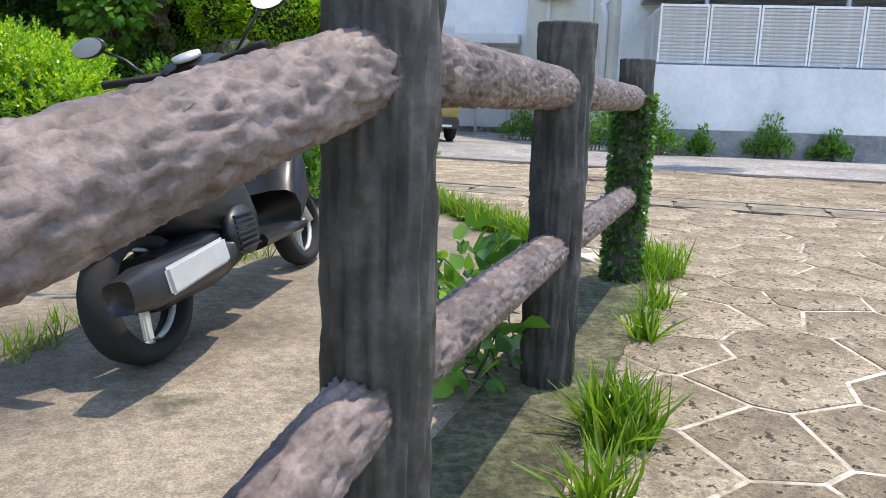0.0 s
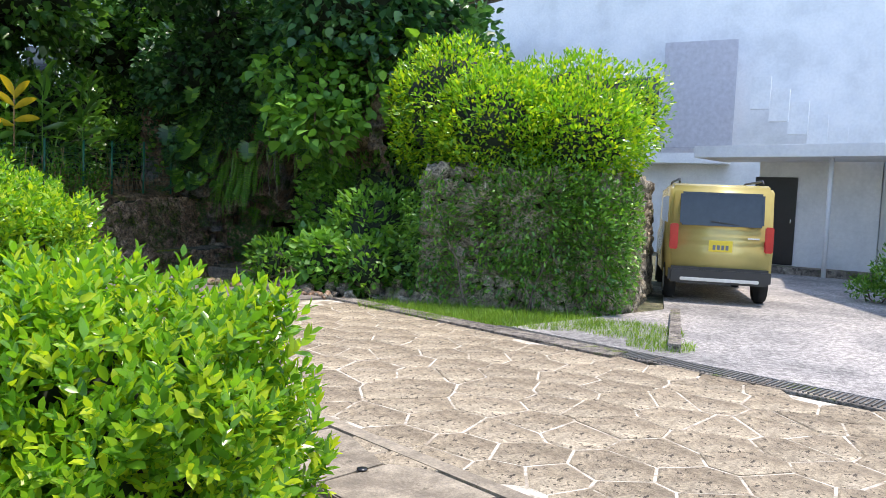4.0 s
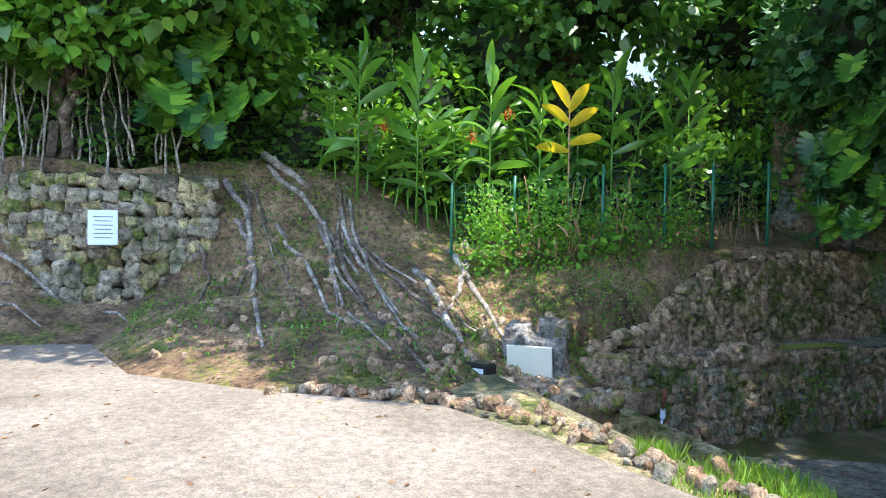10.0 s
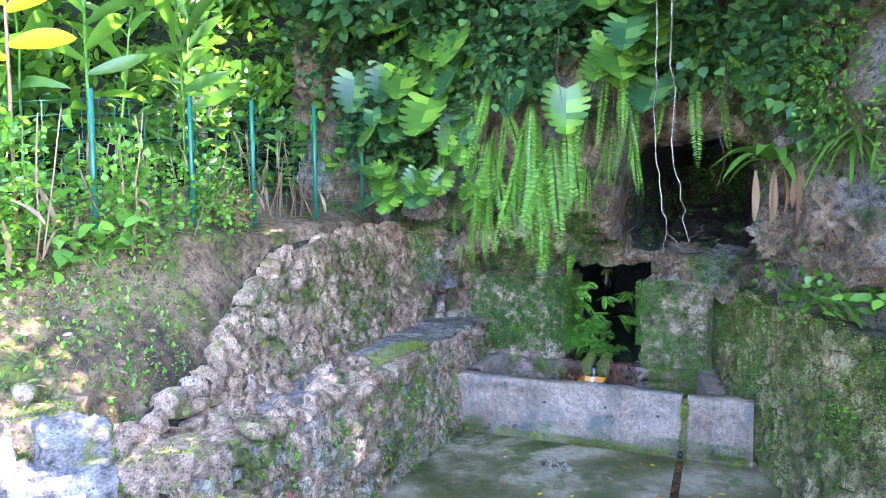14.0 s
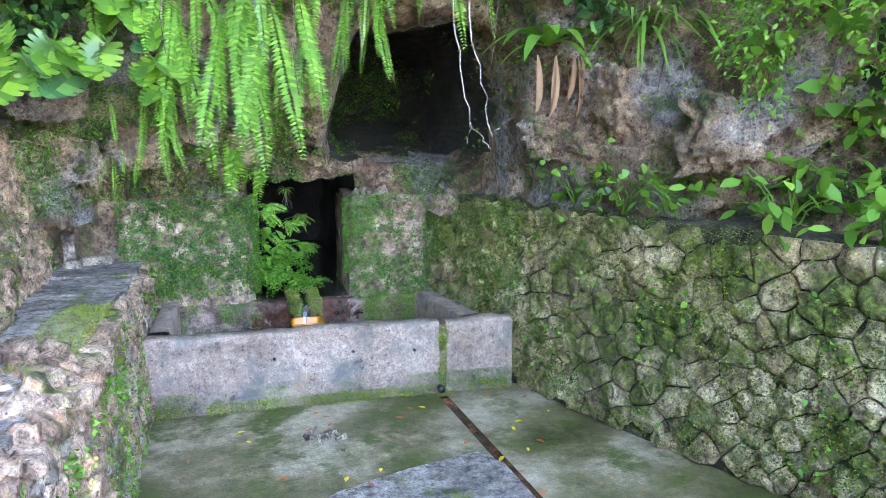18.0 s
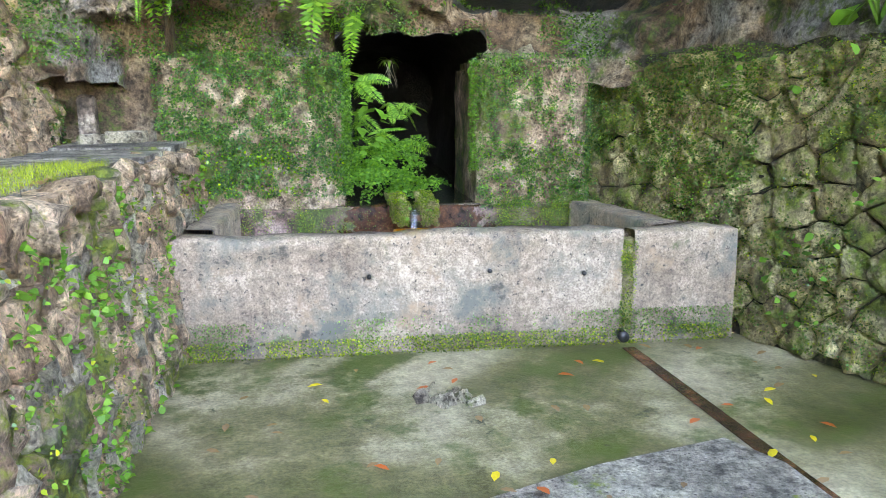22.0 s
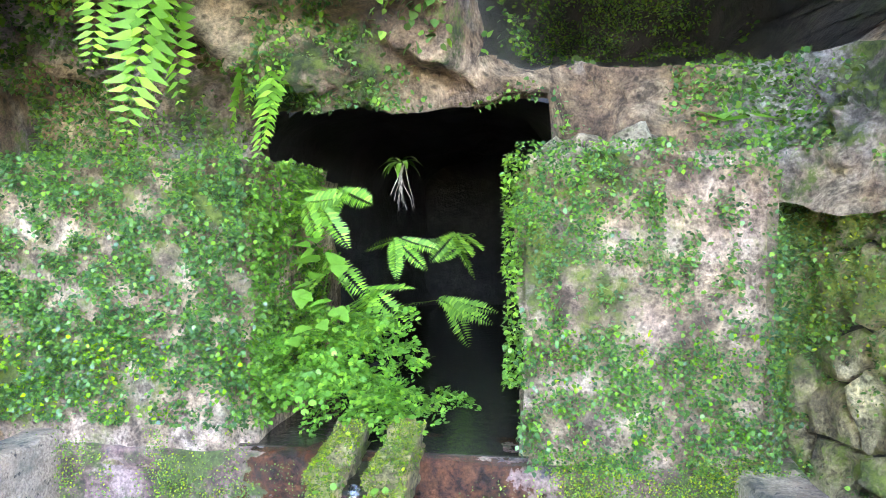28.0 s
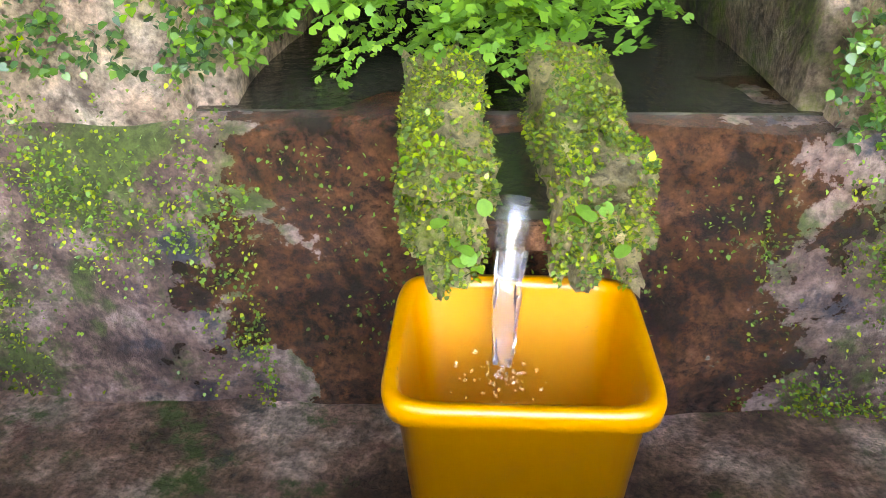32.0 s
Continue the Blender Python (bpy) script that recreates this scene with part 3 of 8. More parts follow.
def stone_variants(name, mat, n=8, lump=0.5):
    """Rough angular stones of unit half-size, 48 triangles each."""
    made = []
    for k in range(n):
        bm = bmesh.new()
        bmesh.ops.create_cube(bm, size=2.0)
        bmesh.ops.subdivide_edges(bm, edges=bm.edges, cuts=1, use_grid_fill=True)
        for v in bm.verts:
            d = v.co.normalized()
            v.co = v.co.lerp(d * 1.1, 0.45) * (1 + lump * nz(d.x + k * 7.1, d.y, d.z, 1.9) + 0.2 * nz(d.x, d.y + k * 3.3, d.z, 4.0))
        me = from_bm(name, bm, mat, True)
        me.polygons.foreach_set("use_smooth", np.array([(i * 7 + k) % 3 > 0 for i in range(len(me.polygons))]))
        made.append(me)
    return made

# ---- the setting ----
R = 1.13                       # height of the road above the yard
RU, RN = Vector((0.898, -0.438, 0)), Vector((0.438, 0.898, 0))


def rc(s, o, z=R):
    """A point by its way along the road and its offset across it."""
    p = RU * s + RN * o
    return (p.x, p.y, z)


def ground_sheet():
    bm = bmesh.new()
    xs, ys = [-400, -1.3, 5.6, 400], [-400, -5.9, 6.0, 400]
    vs = [[bm.verts.new((x, y, R - 0.03)) for y in ys] for x in xs]
    for i in range(3):
        for j in range(3):
            if (i, j) != (1, 1):
                bm.faces.new((vs[i][j], vs[i + 1][j], vs[i + 1][j + 1], vs[i][j + 1]))
    return from_bm("ground", bm, M["soil"])


solid("ground", ground_sheet(), "dark soil ground reaching to the distance", "ground")
# concrete lane in front of the bank
solid("road_concrete_lane", poly_slab("road_concrete_lane", [(6.15, -7.5), (5.15, -9.45), (4.75, -9.75), (0.5, -12.4), (-0.9, -16), (-1.2, -18.5), (-4.5, -34), (-12, -34), (-8.6, -26), (-5.4, -20.5), (-4.3, -17.6), (-3.4, -14), (-2.7, -11), (-2.3, -9.8), (-0.3, -9.3), (0.75, -8.2), (1.7, -6.9), (2.9, -6.5), (4.2, -6.25), (6.0, -6.1), (6.6, -6.35)], R - 0.25, R + 0.008, M["concrete_road"]), "pale pinkish concrete lane with leaf litter", "road")
solid("pavement_joint_bed", poly_slab("pavement_joint_bed", [rc(8.7, -5.95)[:2], rc(30, -6.02)[:2], rc(30, -2.8)[:2], rc(9.6, -2.8)[:2], (6.8, -6.4), (5.9, -7.3), (4.8, -9.2)], R - 0.2, R, M["joint"]), "pale mortar bed between paving stones", "pavement")
solid("pavement_fence_side_bed", poly_slab("pavement_fence_side_bed", [rc(14.2, -6.75)[:2], rc(30, -6.75)[:2], (26, -26), (9.2, -26), (9.0, -20), (10.15, -17.8), (11.1, -16.3), (10.75, -14.5), (10.25, -13.1)], R - 0.2, R - 0.005, M["joint"]), "pale mortar bed between hexagonal stones", "pavement")
solid("pavement_pad", poly_slab("pavement_pad", [(10.15, -13.0), (10.65, -14.5), (11.02, -16.3), (10.1, -17.8), (8.9, -20), (8.6, -26), (4.6, -24), (6.4, -17), (8.0, -14.2), (9.6, -13.2)], R - 0.2, R - 0.008, M["pad"]), "worn pebbled concrete pad beside the fence", "pavement")
solid("pavement_drive", poly_slab("pavement_drive", [rc(11.6, -2.35)[:2], rc(34, -2.35)[:2], (34, -9), (16, -5.0), (15.2, 0.0), (14.6, 4.4), (10.4, 4.4), (10.9, -4.6)], R - 0.2, R + 0.004, M["drive"]), "grey asphalt drive with cracks", "drive")
solid("ground_fence_strip", poly_slab("ground_fence_strip", [(9.15, -20.3), (9.75, -18.95), (10.35, -17.85), (11.2, -16.35), (11.15, -16.05), (10.85, -15.9), (10.0, -17.75), (9.35, -18.9), (8.95, -20.0)], R - 0.05, R + 0.004, M["soil"]), "dark damp soil strip under the log fence", "soil")


def wall_grid(name, a, b, z0, z1, thick, mat, nx=60, nz_=14, rough=0.008, chip=0.02):
    """An upright wall from a to b with a slightly uneven face and chipped top edges."""
    a, b = Vector((*a, 0)), Vector((*b, 0))
    d = (b - a).normalized()
    n = Vector((d.y, -d.x, 0))
    prof = [(0, z0)] + [(0, z0 + (z1 - z0) * k / nz_) for k in range(1, nz_)] + [(0.004, z1 - 0.012), (0.016, z1), (thick / 2, z1), (thick - 0.016, z1), (thick - 0.004, z1 - 0.012), (thick, (z0 + z1) / 2), (thick, z0)]

    def fn(u, w):
        i = min(int(round(w * (len(prof) - 1))), len(prof) - 1)
        o, z = prof[i]
        p = a.lerp(b, u) - n * o
        top = (z - z0) / (z1 - z0)
        e = rough * fbm(p.x * 1.0, p.y + z, z, 3.0) + (chip * min(0, nz(p.x, p.y, z, 6)) if 0.9 < top else 0)
        return (p.x - n.x * e, p.y - n.y * e, z + (chip * 0.5 * fbm(p.x, p.y, 0, 4) if top > 0.9 else 0))
    return grid_surface(name, fn, nx, len(prof), mat)


# yard, with a drop from the road
solid("yard_floor", poly_slab("yard_floor", [(-0.1, 0.05), (3.2, 0.05), (3.7, -1.3), (4.5, -3.0), (5.2, -4.6), (5.2, -6.2), (-0.3, -6.2), (-0.3, -3.2)], -0.3, 0.0, M["yard"]), "damp algae-stained concrete yard floor", "floor")
solid("drain_channel", poly_slab("drain_channel", [(2.33, -0.12), (2.4, -0.12), (2.55, -2.6), (2.47, -2.6)], 0.002, 0.006, M["wet"]), "narrow wet drain groove in the floor", "drain")
solid("floor_slab", poly_slab("floor_slab", [(1.25, -1.62), (1.75, -1.42), (2.3, -1.28), (2.42, -1.5), (2.5, -2.9), (0.6, -2.9)], 0.0, 0.035, M["slab"]), "pale worn concrete slab laid on the floor", "slab")
for k in range(5):
    y1 = -3.3 - 0.42 * k
    solid("step_%d" % (k + 1), poly_slab("step", [(0.15, y1), (1.3, y1), (1.3, -6.0), (0.15, -6.0)], 0.002 + 0.185 * k, 0.185 * (k + 1), M["mossy" if k < 4 else "dirt"]), "worn dark stone step down to the spring", "step")
solid("wall_road_edge", wall_grid("wall_road_edge", (5.6, -6.02), (1.2, -6.02), -0.1, R - 0.02, 0.4, M["mossy"], 50), "rough wall below the road edge", "wall")
# slabs added behind the rock to stop light leaking into the cave
solid("wall_cave_back_left", poly_slab("wall_cave_back_left", [(-4, 2.0), (0.72, 2.0), (0.72, 2.6), (-4, 2.6)], -0.2, 4.2, M["cave"]), "rock slab behind the cave mouth, cave darkness in its colour", "rock")
solid("wall_cave_back_right", poly_slab("wall_cave_back_right", [(1.92, 5.4), (6, 5.4), (6, 6.0), (1.92, 6.0)], -0.2, 4.2, M["cave"]), "rock slab behind the cave mouth, cave darkness in its colour", "rock")
solid("wall_cave_end", poly_slab("wall_cave_end", [(0.2, 5.0), (2.6, 5.0), (2.6, 5.5), (0.2, 5.5)], -0.2, 3.2, M["cave"]), "rock slab at the end of the cave, cave darkness in its colour", "rock")
solid("wall_side_rock", poly_slab("wall_side_rock", [(2.5, 1.45), (3.4, 1.0), (3.4, 2.1), (2.5, 2.1)], -0.2, 1.66, M["mossy"]), "rock beside the spring pillar", "rock")
solid("wall_left_rock", poly_slab("wall_left_rock", [(-1.6, 1.25), (-0.25, 1.32), (-0.25, 2.1), (-1.6, 2.1)], -0.2, 2.3, M["rock"]), "rock beside the bench", "rock")


# bank on the uphill side: foot, middle, top and back of each cross-section
SECT = [
    ((-12, -33, R), (-13, -32.5, 2.0), (-14, -32, 3.2), (-24, -30, 4.0)),
    ((-8.6, -26, R), (-9.4, -25.4, 2.0), (-10.2, -25, 3.2), (-20, -22, 4.0)),
    ((-5.2, -20, R), (-6.0, -19.6, 2.1), (-7.4, -19.0, 3.8), (-18, -17, 5.4)),
    ((-4.2, -17, R), (-5.0, -16.8, 2.3), (-7.2, -16.4, 3.9), (-17, -15, 5.6)),
    ((-3.3, -14, R), (-4.9, -14.3, 1.9), (-5.9, -14.4, 3.3), (-16, -13, 3.9)),
    ((-2.7, -11.4, R), (-3.8, -11.4, 1.7), (-4.3, -11.2, 3.4), (-15, -10, 4.2)),
    ((-2.3, -9.7, R), (-3.7, -9.5, 1.5), (-4.15, -9.4, 3.3), (-14, -8, 4.4)),
    ((-0.4, -9.2, R), (-2.9, -8.1, 1.9), (-4.3, -7.5, 3.5), (-13, -5, 4.6)),
    ((0.72, -8.1, R), (-1.5, -7.2, 1.6), (-3.9, -6.3, 3.2), (-12, -3, 4.6)),
    ((1.3, -6.8, R - 0.02), (-0.6, -5.9, 1.35), (-2.5, -4.9, 2.1), (-11, -1, 4.5)),
    ((0.5, -5.6, 0.75), (-0.5, -5.1, 1.3), (-1.9, -4.1, 2.15), (-10, 0, 4.4)),
    ((-0.2, -4.1, 0.7), (-0.7, -4.0, 1.3), (-1.35, -3.4, 2.2), (-9, 1, 4.4)),
    ((-0.75, -2.8, 1.0), (-0.9, -2.8, 1.6), (-1.15, -2.6, 2.25), (-8, 2, 4.4)),
    ((-0.98, -0.6, 1.0), (-1.1, -0.6, 1.6), (-1.3, -0.5, 2.3), (-8, 3, 4.6)),
    ((-1.15, 1.3, 1.0), (-1.25, 1.3, 1.6), (-1.35, 1.4, 2.3), (-8, 4, 4.8)),
]


def spline(vals, t):
    x = t * (len(vals) - 1)
    i = min(int(x), len(vals) - 2)
    f = x - i
    f = f * f * (3 - 2 * f) * 0.5 + f * 0.5
    return np.asarray(vals[i]) * (1 - f) + np.asarray(vals[i + 1]) * f


def bank_at(u, w):
    foot, mid, top, back = (spline([s[k] for s in SECT], u) for k in range(4))
    if w < 0.25:
        p = foot + (mid - foot) * (w / 0.25)
    elif w < 0.5:
        p = mid + (top - mid) * ((w - 0.25) / 0.25)
    else:
        p = top + (back - top) * ((w - 0.5) / 0.5) ** 1.5
    if w < 0.08:
        p = p + np.array([0.32, -0.12, -0.05]) * (1 - w / 0.08)
    k = min(1, w * 8)
    d = 0.1 * fbm(*p, 1.1) * k
    return (p[0] + d, p[1] + d * 0.3, p[2] + (0.1 * fbm(p[0] + 9, p[1], p[2], 0.9) + 0.03 * nz(*p, 5)) * k)


solid("earth_bank", grid_surface("earth_bank", bank_at, 220, 70, M["dirt"]), "root-laced brown earth bank with moss and litter", "bank")

# trough: front wall, side arm, floor
trough = thing("spring_trough", "stained pale concrete trough wall below the spring", "trough", (0, 0, 0))


part("front_wall", wall_grid("front_wall", (-0.02, 0.0), (2.36, 0.0), -0.1, 0.635, 0.17, M["trough"], 130, 24, 0.014, 0.04), trough)
part("front_wall_end", wall_grid("front_wall_end", (2.42, -0.005), (3.02, 0.0), -0.1, 0.625, 0.17, M["trough"], 36, 24, 0.014, 0.04), trough)
part("mossy_gap_fill", wall_grid("mossy_gap_fill", (2.34, 0.01), (2.44, 0.01), -0.1, 0.575, 0.15, M["mossy"], 8, 24, 0.02, 0.03), trough, "mossy filled notch")
part("side_arm", wall_grid("side_arm", (2.78, 0.165), (2.6, 1.2), 0.05, 0.635, 0.2, M["trough"], 24), trough)
part("left_arm", wall_grid("left_arm", (0.02, 1.2), (0.02, 0.16), 0.05, 0.66, 0.16, M["trough"], 24), trough)
part("trough_floor", poly_slab("trough_floor", [(0, 0.16), (2.7, 0.16), (2.65, 1.25), (0, 1.25)], 0.0, 0.07, M["stained"]), trough, "wet dark trough floor")
part("back_step", wall_grid("back_step", (-0.3, 1.17), (2.62, 1.17), 0.05, 0.62, 0.3, M["spring_face"], 130, 30, 0.03, 0.03), trough, "wet brown stone face below the spring")
# holes are black discs on the face, their inner shade as colour
for x, z in ((0.98, 0.42), (1.62, 0.43), (2.14, 0.4)):
    cyl("pipe_hole", trough, M["black"], 0.012, 0.03, (x, -0.004, z), 10, "small black disc for the dark of a drain hole", 90)


def pillar(name, x0, x1, y0, y1, z0, z1, label):
    th = thing(name, label, "pillar", ((x0 + x1) / 2, y0, z0), 0, "pillars of the spring mouth", "")
    w, d, h = x1 - x0, y1 - y0, z1 - z0
    bm = bmesh.new()
    bmesh.ops.create_cube(bm, size=1.0)
    bmesh.ops.bevel(bm, geom=bm.edges[:], offset=0.05, segments=2, affect="EDGES")
    for v in bm.verts:
        v.co = Vector((v.co.x * w, (v.co.y + 0.5) * d, (v.co.z + 0.5) * h))
    bmesh.ops.subdivide_edges(bm, edges=[e for e in bm.edges if e.calc_length() > 0.3], cuts=14, use_grid_fill=True)
    for v in bm.verts:
        q = v.co + Vector((x0, y0, z0))
        e = 0.03 * fbm(*q, 2.5)
        v.co += Vector((e, e, e * 0.5))
    part("masonry", from_bm("masonry", bm, M["pillar"], True), th)
    return th


pl = pillar("left_spring_pillar", -0.32, 0.86, 1.2, 2.3, 0.5, 1.6, "creeper-covered plastered stone pillar beside the cave mouth")
pr = pillar("right_spring_pillar", 1.76, 2.53, 1.2, 2.3, 0.5, 1.6, "mossy pale plastered stone pillar beside the cave mouth")


# rock above and around the cave
def front_y(x):
    return float(np.interp(x, [-2.2, -1.0, -0.4, 0.4, 2.6, 3.1, 3.6, 4.4, 5.2, 7.0], [0.2, 0.9, 0.75, 0.55, 0.35, -0.1, -0.7, -2.1, -3.2, -4.2]))


PROF = [(0.95, 1.45), (1.0, 1.62), (0.95, 1.85), (0.8, 2.05), (0.5, 2.2), (0.22, 2.32), (0.02, 2.42), (-0.05, 2.7), (-0.05, 3.3), (0.05, 4.2), (0.2, 5.2), (0.9, 6.6), (3.5, 7.6), (9.0, 8.2)]
HOLLOW = [(1.0, 1.45), (1.08, 1.68), (1.2, 1.92), (2.2, 2.05), (4.0, 2.5), (3.2, 3.1), (1.5, 3.25), (0.4, 3.2), (0.0, 3.35), (0.0, 4.0), (0.2, 5.2), (0.9, 6.6), (3.5, 7.6), (9.0, 8.2)]


def ease(v):
    v = max(0.0, min(1.0, v))
    return v * v * (3 - 2 * v)


def cliff_at(u, w):
    x = -2.2 + 8.6 * u
    q = w * (len(PROF) - 1)
    i = min(int(q), len(PROF) - 2)
    f = q - i
    hol = ease((x - 1.5) / 0.45) * ease((3.15 - x) / 0.35)
    y, z = ((PROF[i][k] * (1 - f) + PROF[i + 1][k] * f) * (1 - hol) + (HOLLOW[i][k] * (1 - f) + HOLLOW[i + 1][k] * f) * hol for k in (0, 1))
    side = max(0.0, min(1.0, (x - 3.0) / 0.3)) + max(0.0, min(1.0, (-x - 0.35) / 0.3))
    if side > 0 and i < 8:
        y = y * (1 - side) + (0.0 + 0.12 * (1.0 if i > 3 else 0.0)) * side
    base = front_y(x) + y - 0.05
    if 0.8 < x < 1.85 and z < 1.8:
        z = max(z, 1.78 + 0.1 * nz(x, 0, 0, 3))
    a = 0.17 * fbm(x, base, z, 1.6) + 0.07 * nz(x, base, z, 5) - 0.11 * abs(nz(x, base, z, 4.0)) - 0.05 * abs(nz(x, base, z, 9.5)) + 0.02 * nz(x, base, z, 21)
    return (x + 0.4 * a, base + a, z + 0.5 * a)


# near-black rock colour that stands for the shade inside the hollow
M["hollow_shade_rock"] = weathered("hollow_shade_rock", (0.006, 0.006, 0.005), (0.022, 0.02, 0.016), (0.05, 0.045, 0.036), ((0.012, 0.022, 0.008), (0.03, 0.05, 0.014)), 2.2, (0.52, 0.6), 0.6, 1.0, 0.0, 16)
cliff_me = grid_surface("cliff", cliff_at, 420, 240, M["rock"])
cliff_me.materials.append(M["hollow_shade_rock"])
# faces set back in the hollow take the painted shade
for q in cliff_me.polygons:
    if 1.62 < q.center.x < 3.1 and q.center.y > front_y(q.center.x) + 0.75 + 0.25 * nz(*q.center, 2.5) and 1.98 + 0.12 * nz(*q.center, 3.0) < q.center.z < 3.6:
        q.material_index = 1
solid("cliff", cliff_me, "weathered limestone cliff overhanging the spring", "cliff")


def tunnel_at(u, w):
    th = 2 * math.pi * w
    y = 1.62 + 4.2 * u
    cx, cz, rx, rz_ = 1.32, 1.15, 0.62, 0.72
    c, s = math.cos(th), math.sin(th)
    k = (abs(c) ** 4 + abs(s) ** 4) ** -0.25 * (1 - 0.5 * max(0, u - 0.75) * 4 if u > 0.75 else 1)
    e = 1 + 0.12 * nz(c * 2, y * 1.5, s * 2, 1.4)
    return (cx + rx * c * k * e, y, cz + rz_ * s * k * e)


# passage walls carry the painted cave darkness
solid("cave_tunnel", grid_surface("cave_tunnel", tunnel_at, 40, 48, M["cave"]), "narrow limestone cave passage, its darkness painted near-black", "cave")
solid("water", poly_slab("water", [(0.8, 1.24), (1.8, 1.24), (1.9, 5.6), (0.7, 5.6)], 0.5, 0.622, M["water"]), "still dark spring water in the cave mouth", "water")

# retaining wall on the other side of the yard: fitted mossy stones
RW = [(2.5, 1.6), (2.64, 1.2), (3.04, 0.05), (3.47, -1.18), (3.89, -2.19), (4.6, -3.9), (5.6, -5.2)]
RWT = [0.0]
for a, b in zip(RW, RW[1:]):
    RWT.append(RWT[-1] + math.dist(a, b))


def rw_point(s, z, out=0.0):
    i = min(max(0, int(np.searchsorted(RWT, s)) - 1), len(RW) - 2)
    f = (s - RWT[i]) / (RWT[i + 1] - RWT[i])
    a, b = np.array(RW[i]), np.array(RW[i + 1])
    d = (b - a) / np.linalg.norm(b - a)
    p = a + (b - a) * f
    n = np.array([d[1], -d[0]])
    n = n if n[0] < 0 else -n
    q = p + n * (out - 0.07 * z)
    return np.array([q[0], q[1], z]), np.array([n[0], n[1], 0.07])


def rw_core(u, w):
    s = RWT[-1] * u
    if w <= 0.7:
        p, n = rw_point(s, 1.62 * w / 0.7, -0.03)
    else:
        p, n = rw_point(s, 1.62, -0.03 - (w - 0.7) * 3)
    return (p[0], p[1], p[2] + (0.1 * fbm(*p, 1.5) if w > 0.7 else 0))


wall_east = solid("wall_spring_side", grid_surface("wall_spring_side", rw_core, 40, 24, M["mortar"]), "mossy fitted limestone retaining wall", "wall")

# bench along the bank side
BI = [(1.2, -0.1), (-0.55, -0.1), (-2.2, -0.05), (-3.6, -0.12), (-4.3, 0.0)]


def bench_core(u, w):
    y = 1.2 - 5.5 * u
    xi = float(np.interp(-y, [-b[0] for b in BI], [b[1] for b in BI]))
    xb = float(np.interp(-y, [-1.2, 0.5, 2.0, 3.3, 4.3], [-0.95, -0.8, -0.6, -0.55, -0.6]))
    top = 1.03 - 0.12 * max(0, u - 0.75) * 4 * (1 if u > 0.75 else 0)
    if w < 0.5:
        z = top * w / 0.5
        return (xi - 0.02 + (0.14 if z < 0.9 else 0.1) * (1 - z) + 0.015 * fbm(xi, y, z, 4), y, z)
    k = (w - 0.5) / 0.5
    return (xi + (xb - xi) * k, y, top + 0.02 * fbm(xi + k, y, 0, 2.5))


bench = solid("bench_wall", grid_surface("bench_wall", bench_core, 90, 40, M["rubble"]), "low stone bench wall with mossy flat top", "bench wall")


# ---- pieces: rubble, fitted stones, paving ----
SG, SR, SM_ = stone_variants("stone", M["rubble_grey"]), stone_variants("stone", M["rubble"]), stone_variants("stone", M["mossy"])


def rubble_face(parent, place, length, height, size, kinds, limit=300, depth=0.6, lo=0.0, top=None, irregular=0.35):
    """Rough stones laid in wavy courses over a face; place(s, h) gives a point and an outward direction."""
    spots = []
    h = lo + size * 0.4
    while h < height:
        s = RNG.uniform(0, size)
        while s < length:
            w = size * RNG.uniform(0.7, 1.5)
            spots.append((s + w / 2, h + RNG.normal(0, size * 0.12), w, size * RNG.uniform(0.7, 1.2)))
            s += w * 0.93
        h += size * 0.82
    RNG.shuffle(spots)
    extra_v, extra_f, base = [], [], 0
    for k, (s, hh, w, t) in enumerate(spots):
        if top and hh > top(s):
            continue
        p, n = place(min(s, length), hh)
        y = Vector(n).normalized()
        x = y.cross(Vector((0, 0, 1))).normalized()
        z = x.cross(y)
        m = Matrix((x, y, z)).transposed().to_4x4()
        m = Matrix.Translation(Vector(p)) @ m @ Euler((RNG.normal(0, irregular * 0.5), RNG.normal(0, irregular), RNG.normal(0, irregular * 0.5))).to_matrix().to_4x4()
        m = m @ Matrix.Diagonal((w * 0.49, min(w, t) * depth, t * 0.49, 1))
        me = kinds[k % len(kinds)]
        if k < limit:
            part("stone", me, parent, "", m)
        else:
            V = np.array([m @ v.co for v in me.vertices])
            extra_v.append(V)
            extra_f.append(np.array([tuple(f.vertices) for f in me.polygons]) + base)
            base += len(V)
    if extra_v:
        part("stones", mesh_np("stones", np.vstack(extra_v), np.vstack(extra_f), kinds[0].materials[0]), parent, "", None, "stuff")


def inside(p, poly):
    c, n = False, len(poly)
    for i in range(n):
        (x1, y1), (x2, y2) = poly[i], poly[i - 1]
        if (y1 > p[1]) != (y2 > p[1]) and p[0] < (x2 - x1) * (p[1] - y1) / (y2 - y1) + x1:
            c = not c
    return c


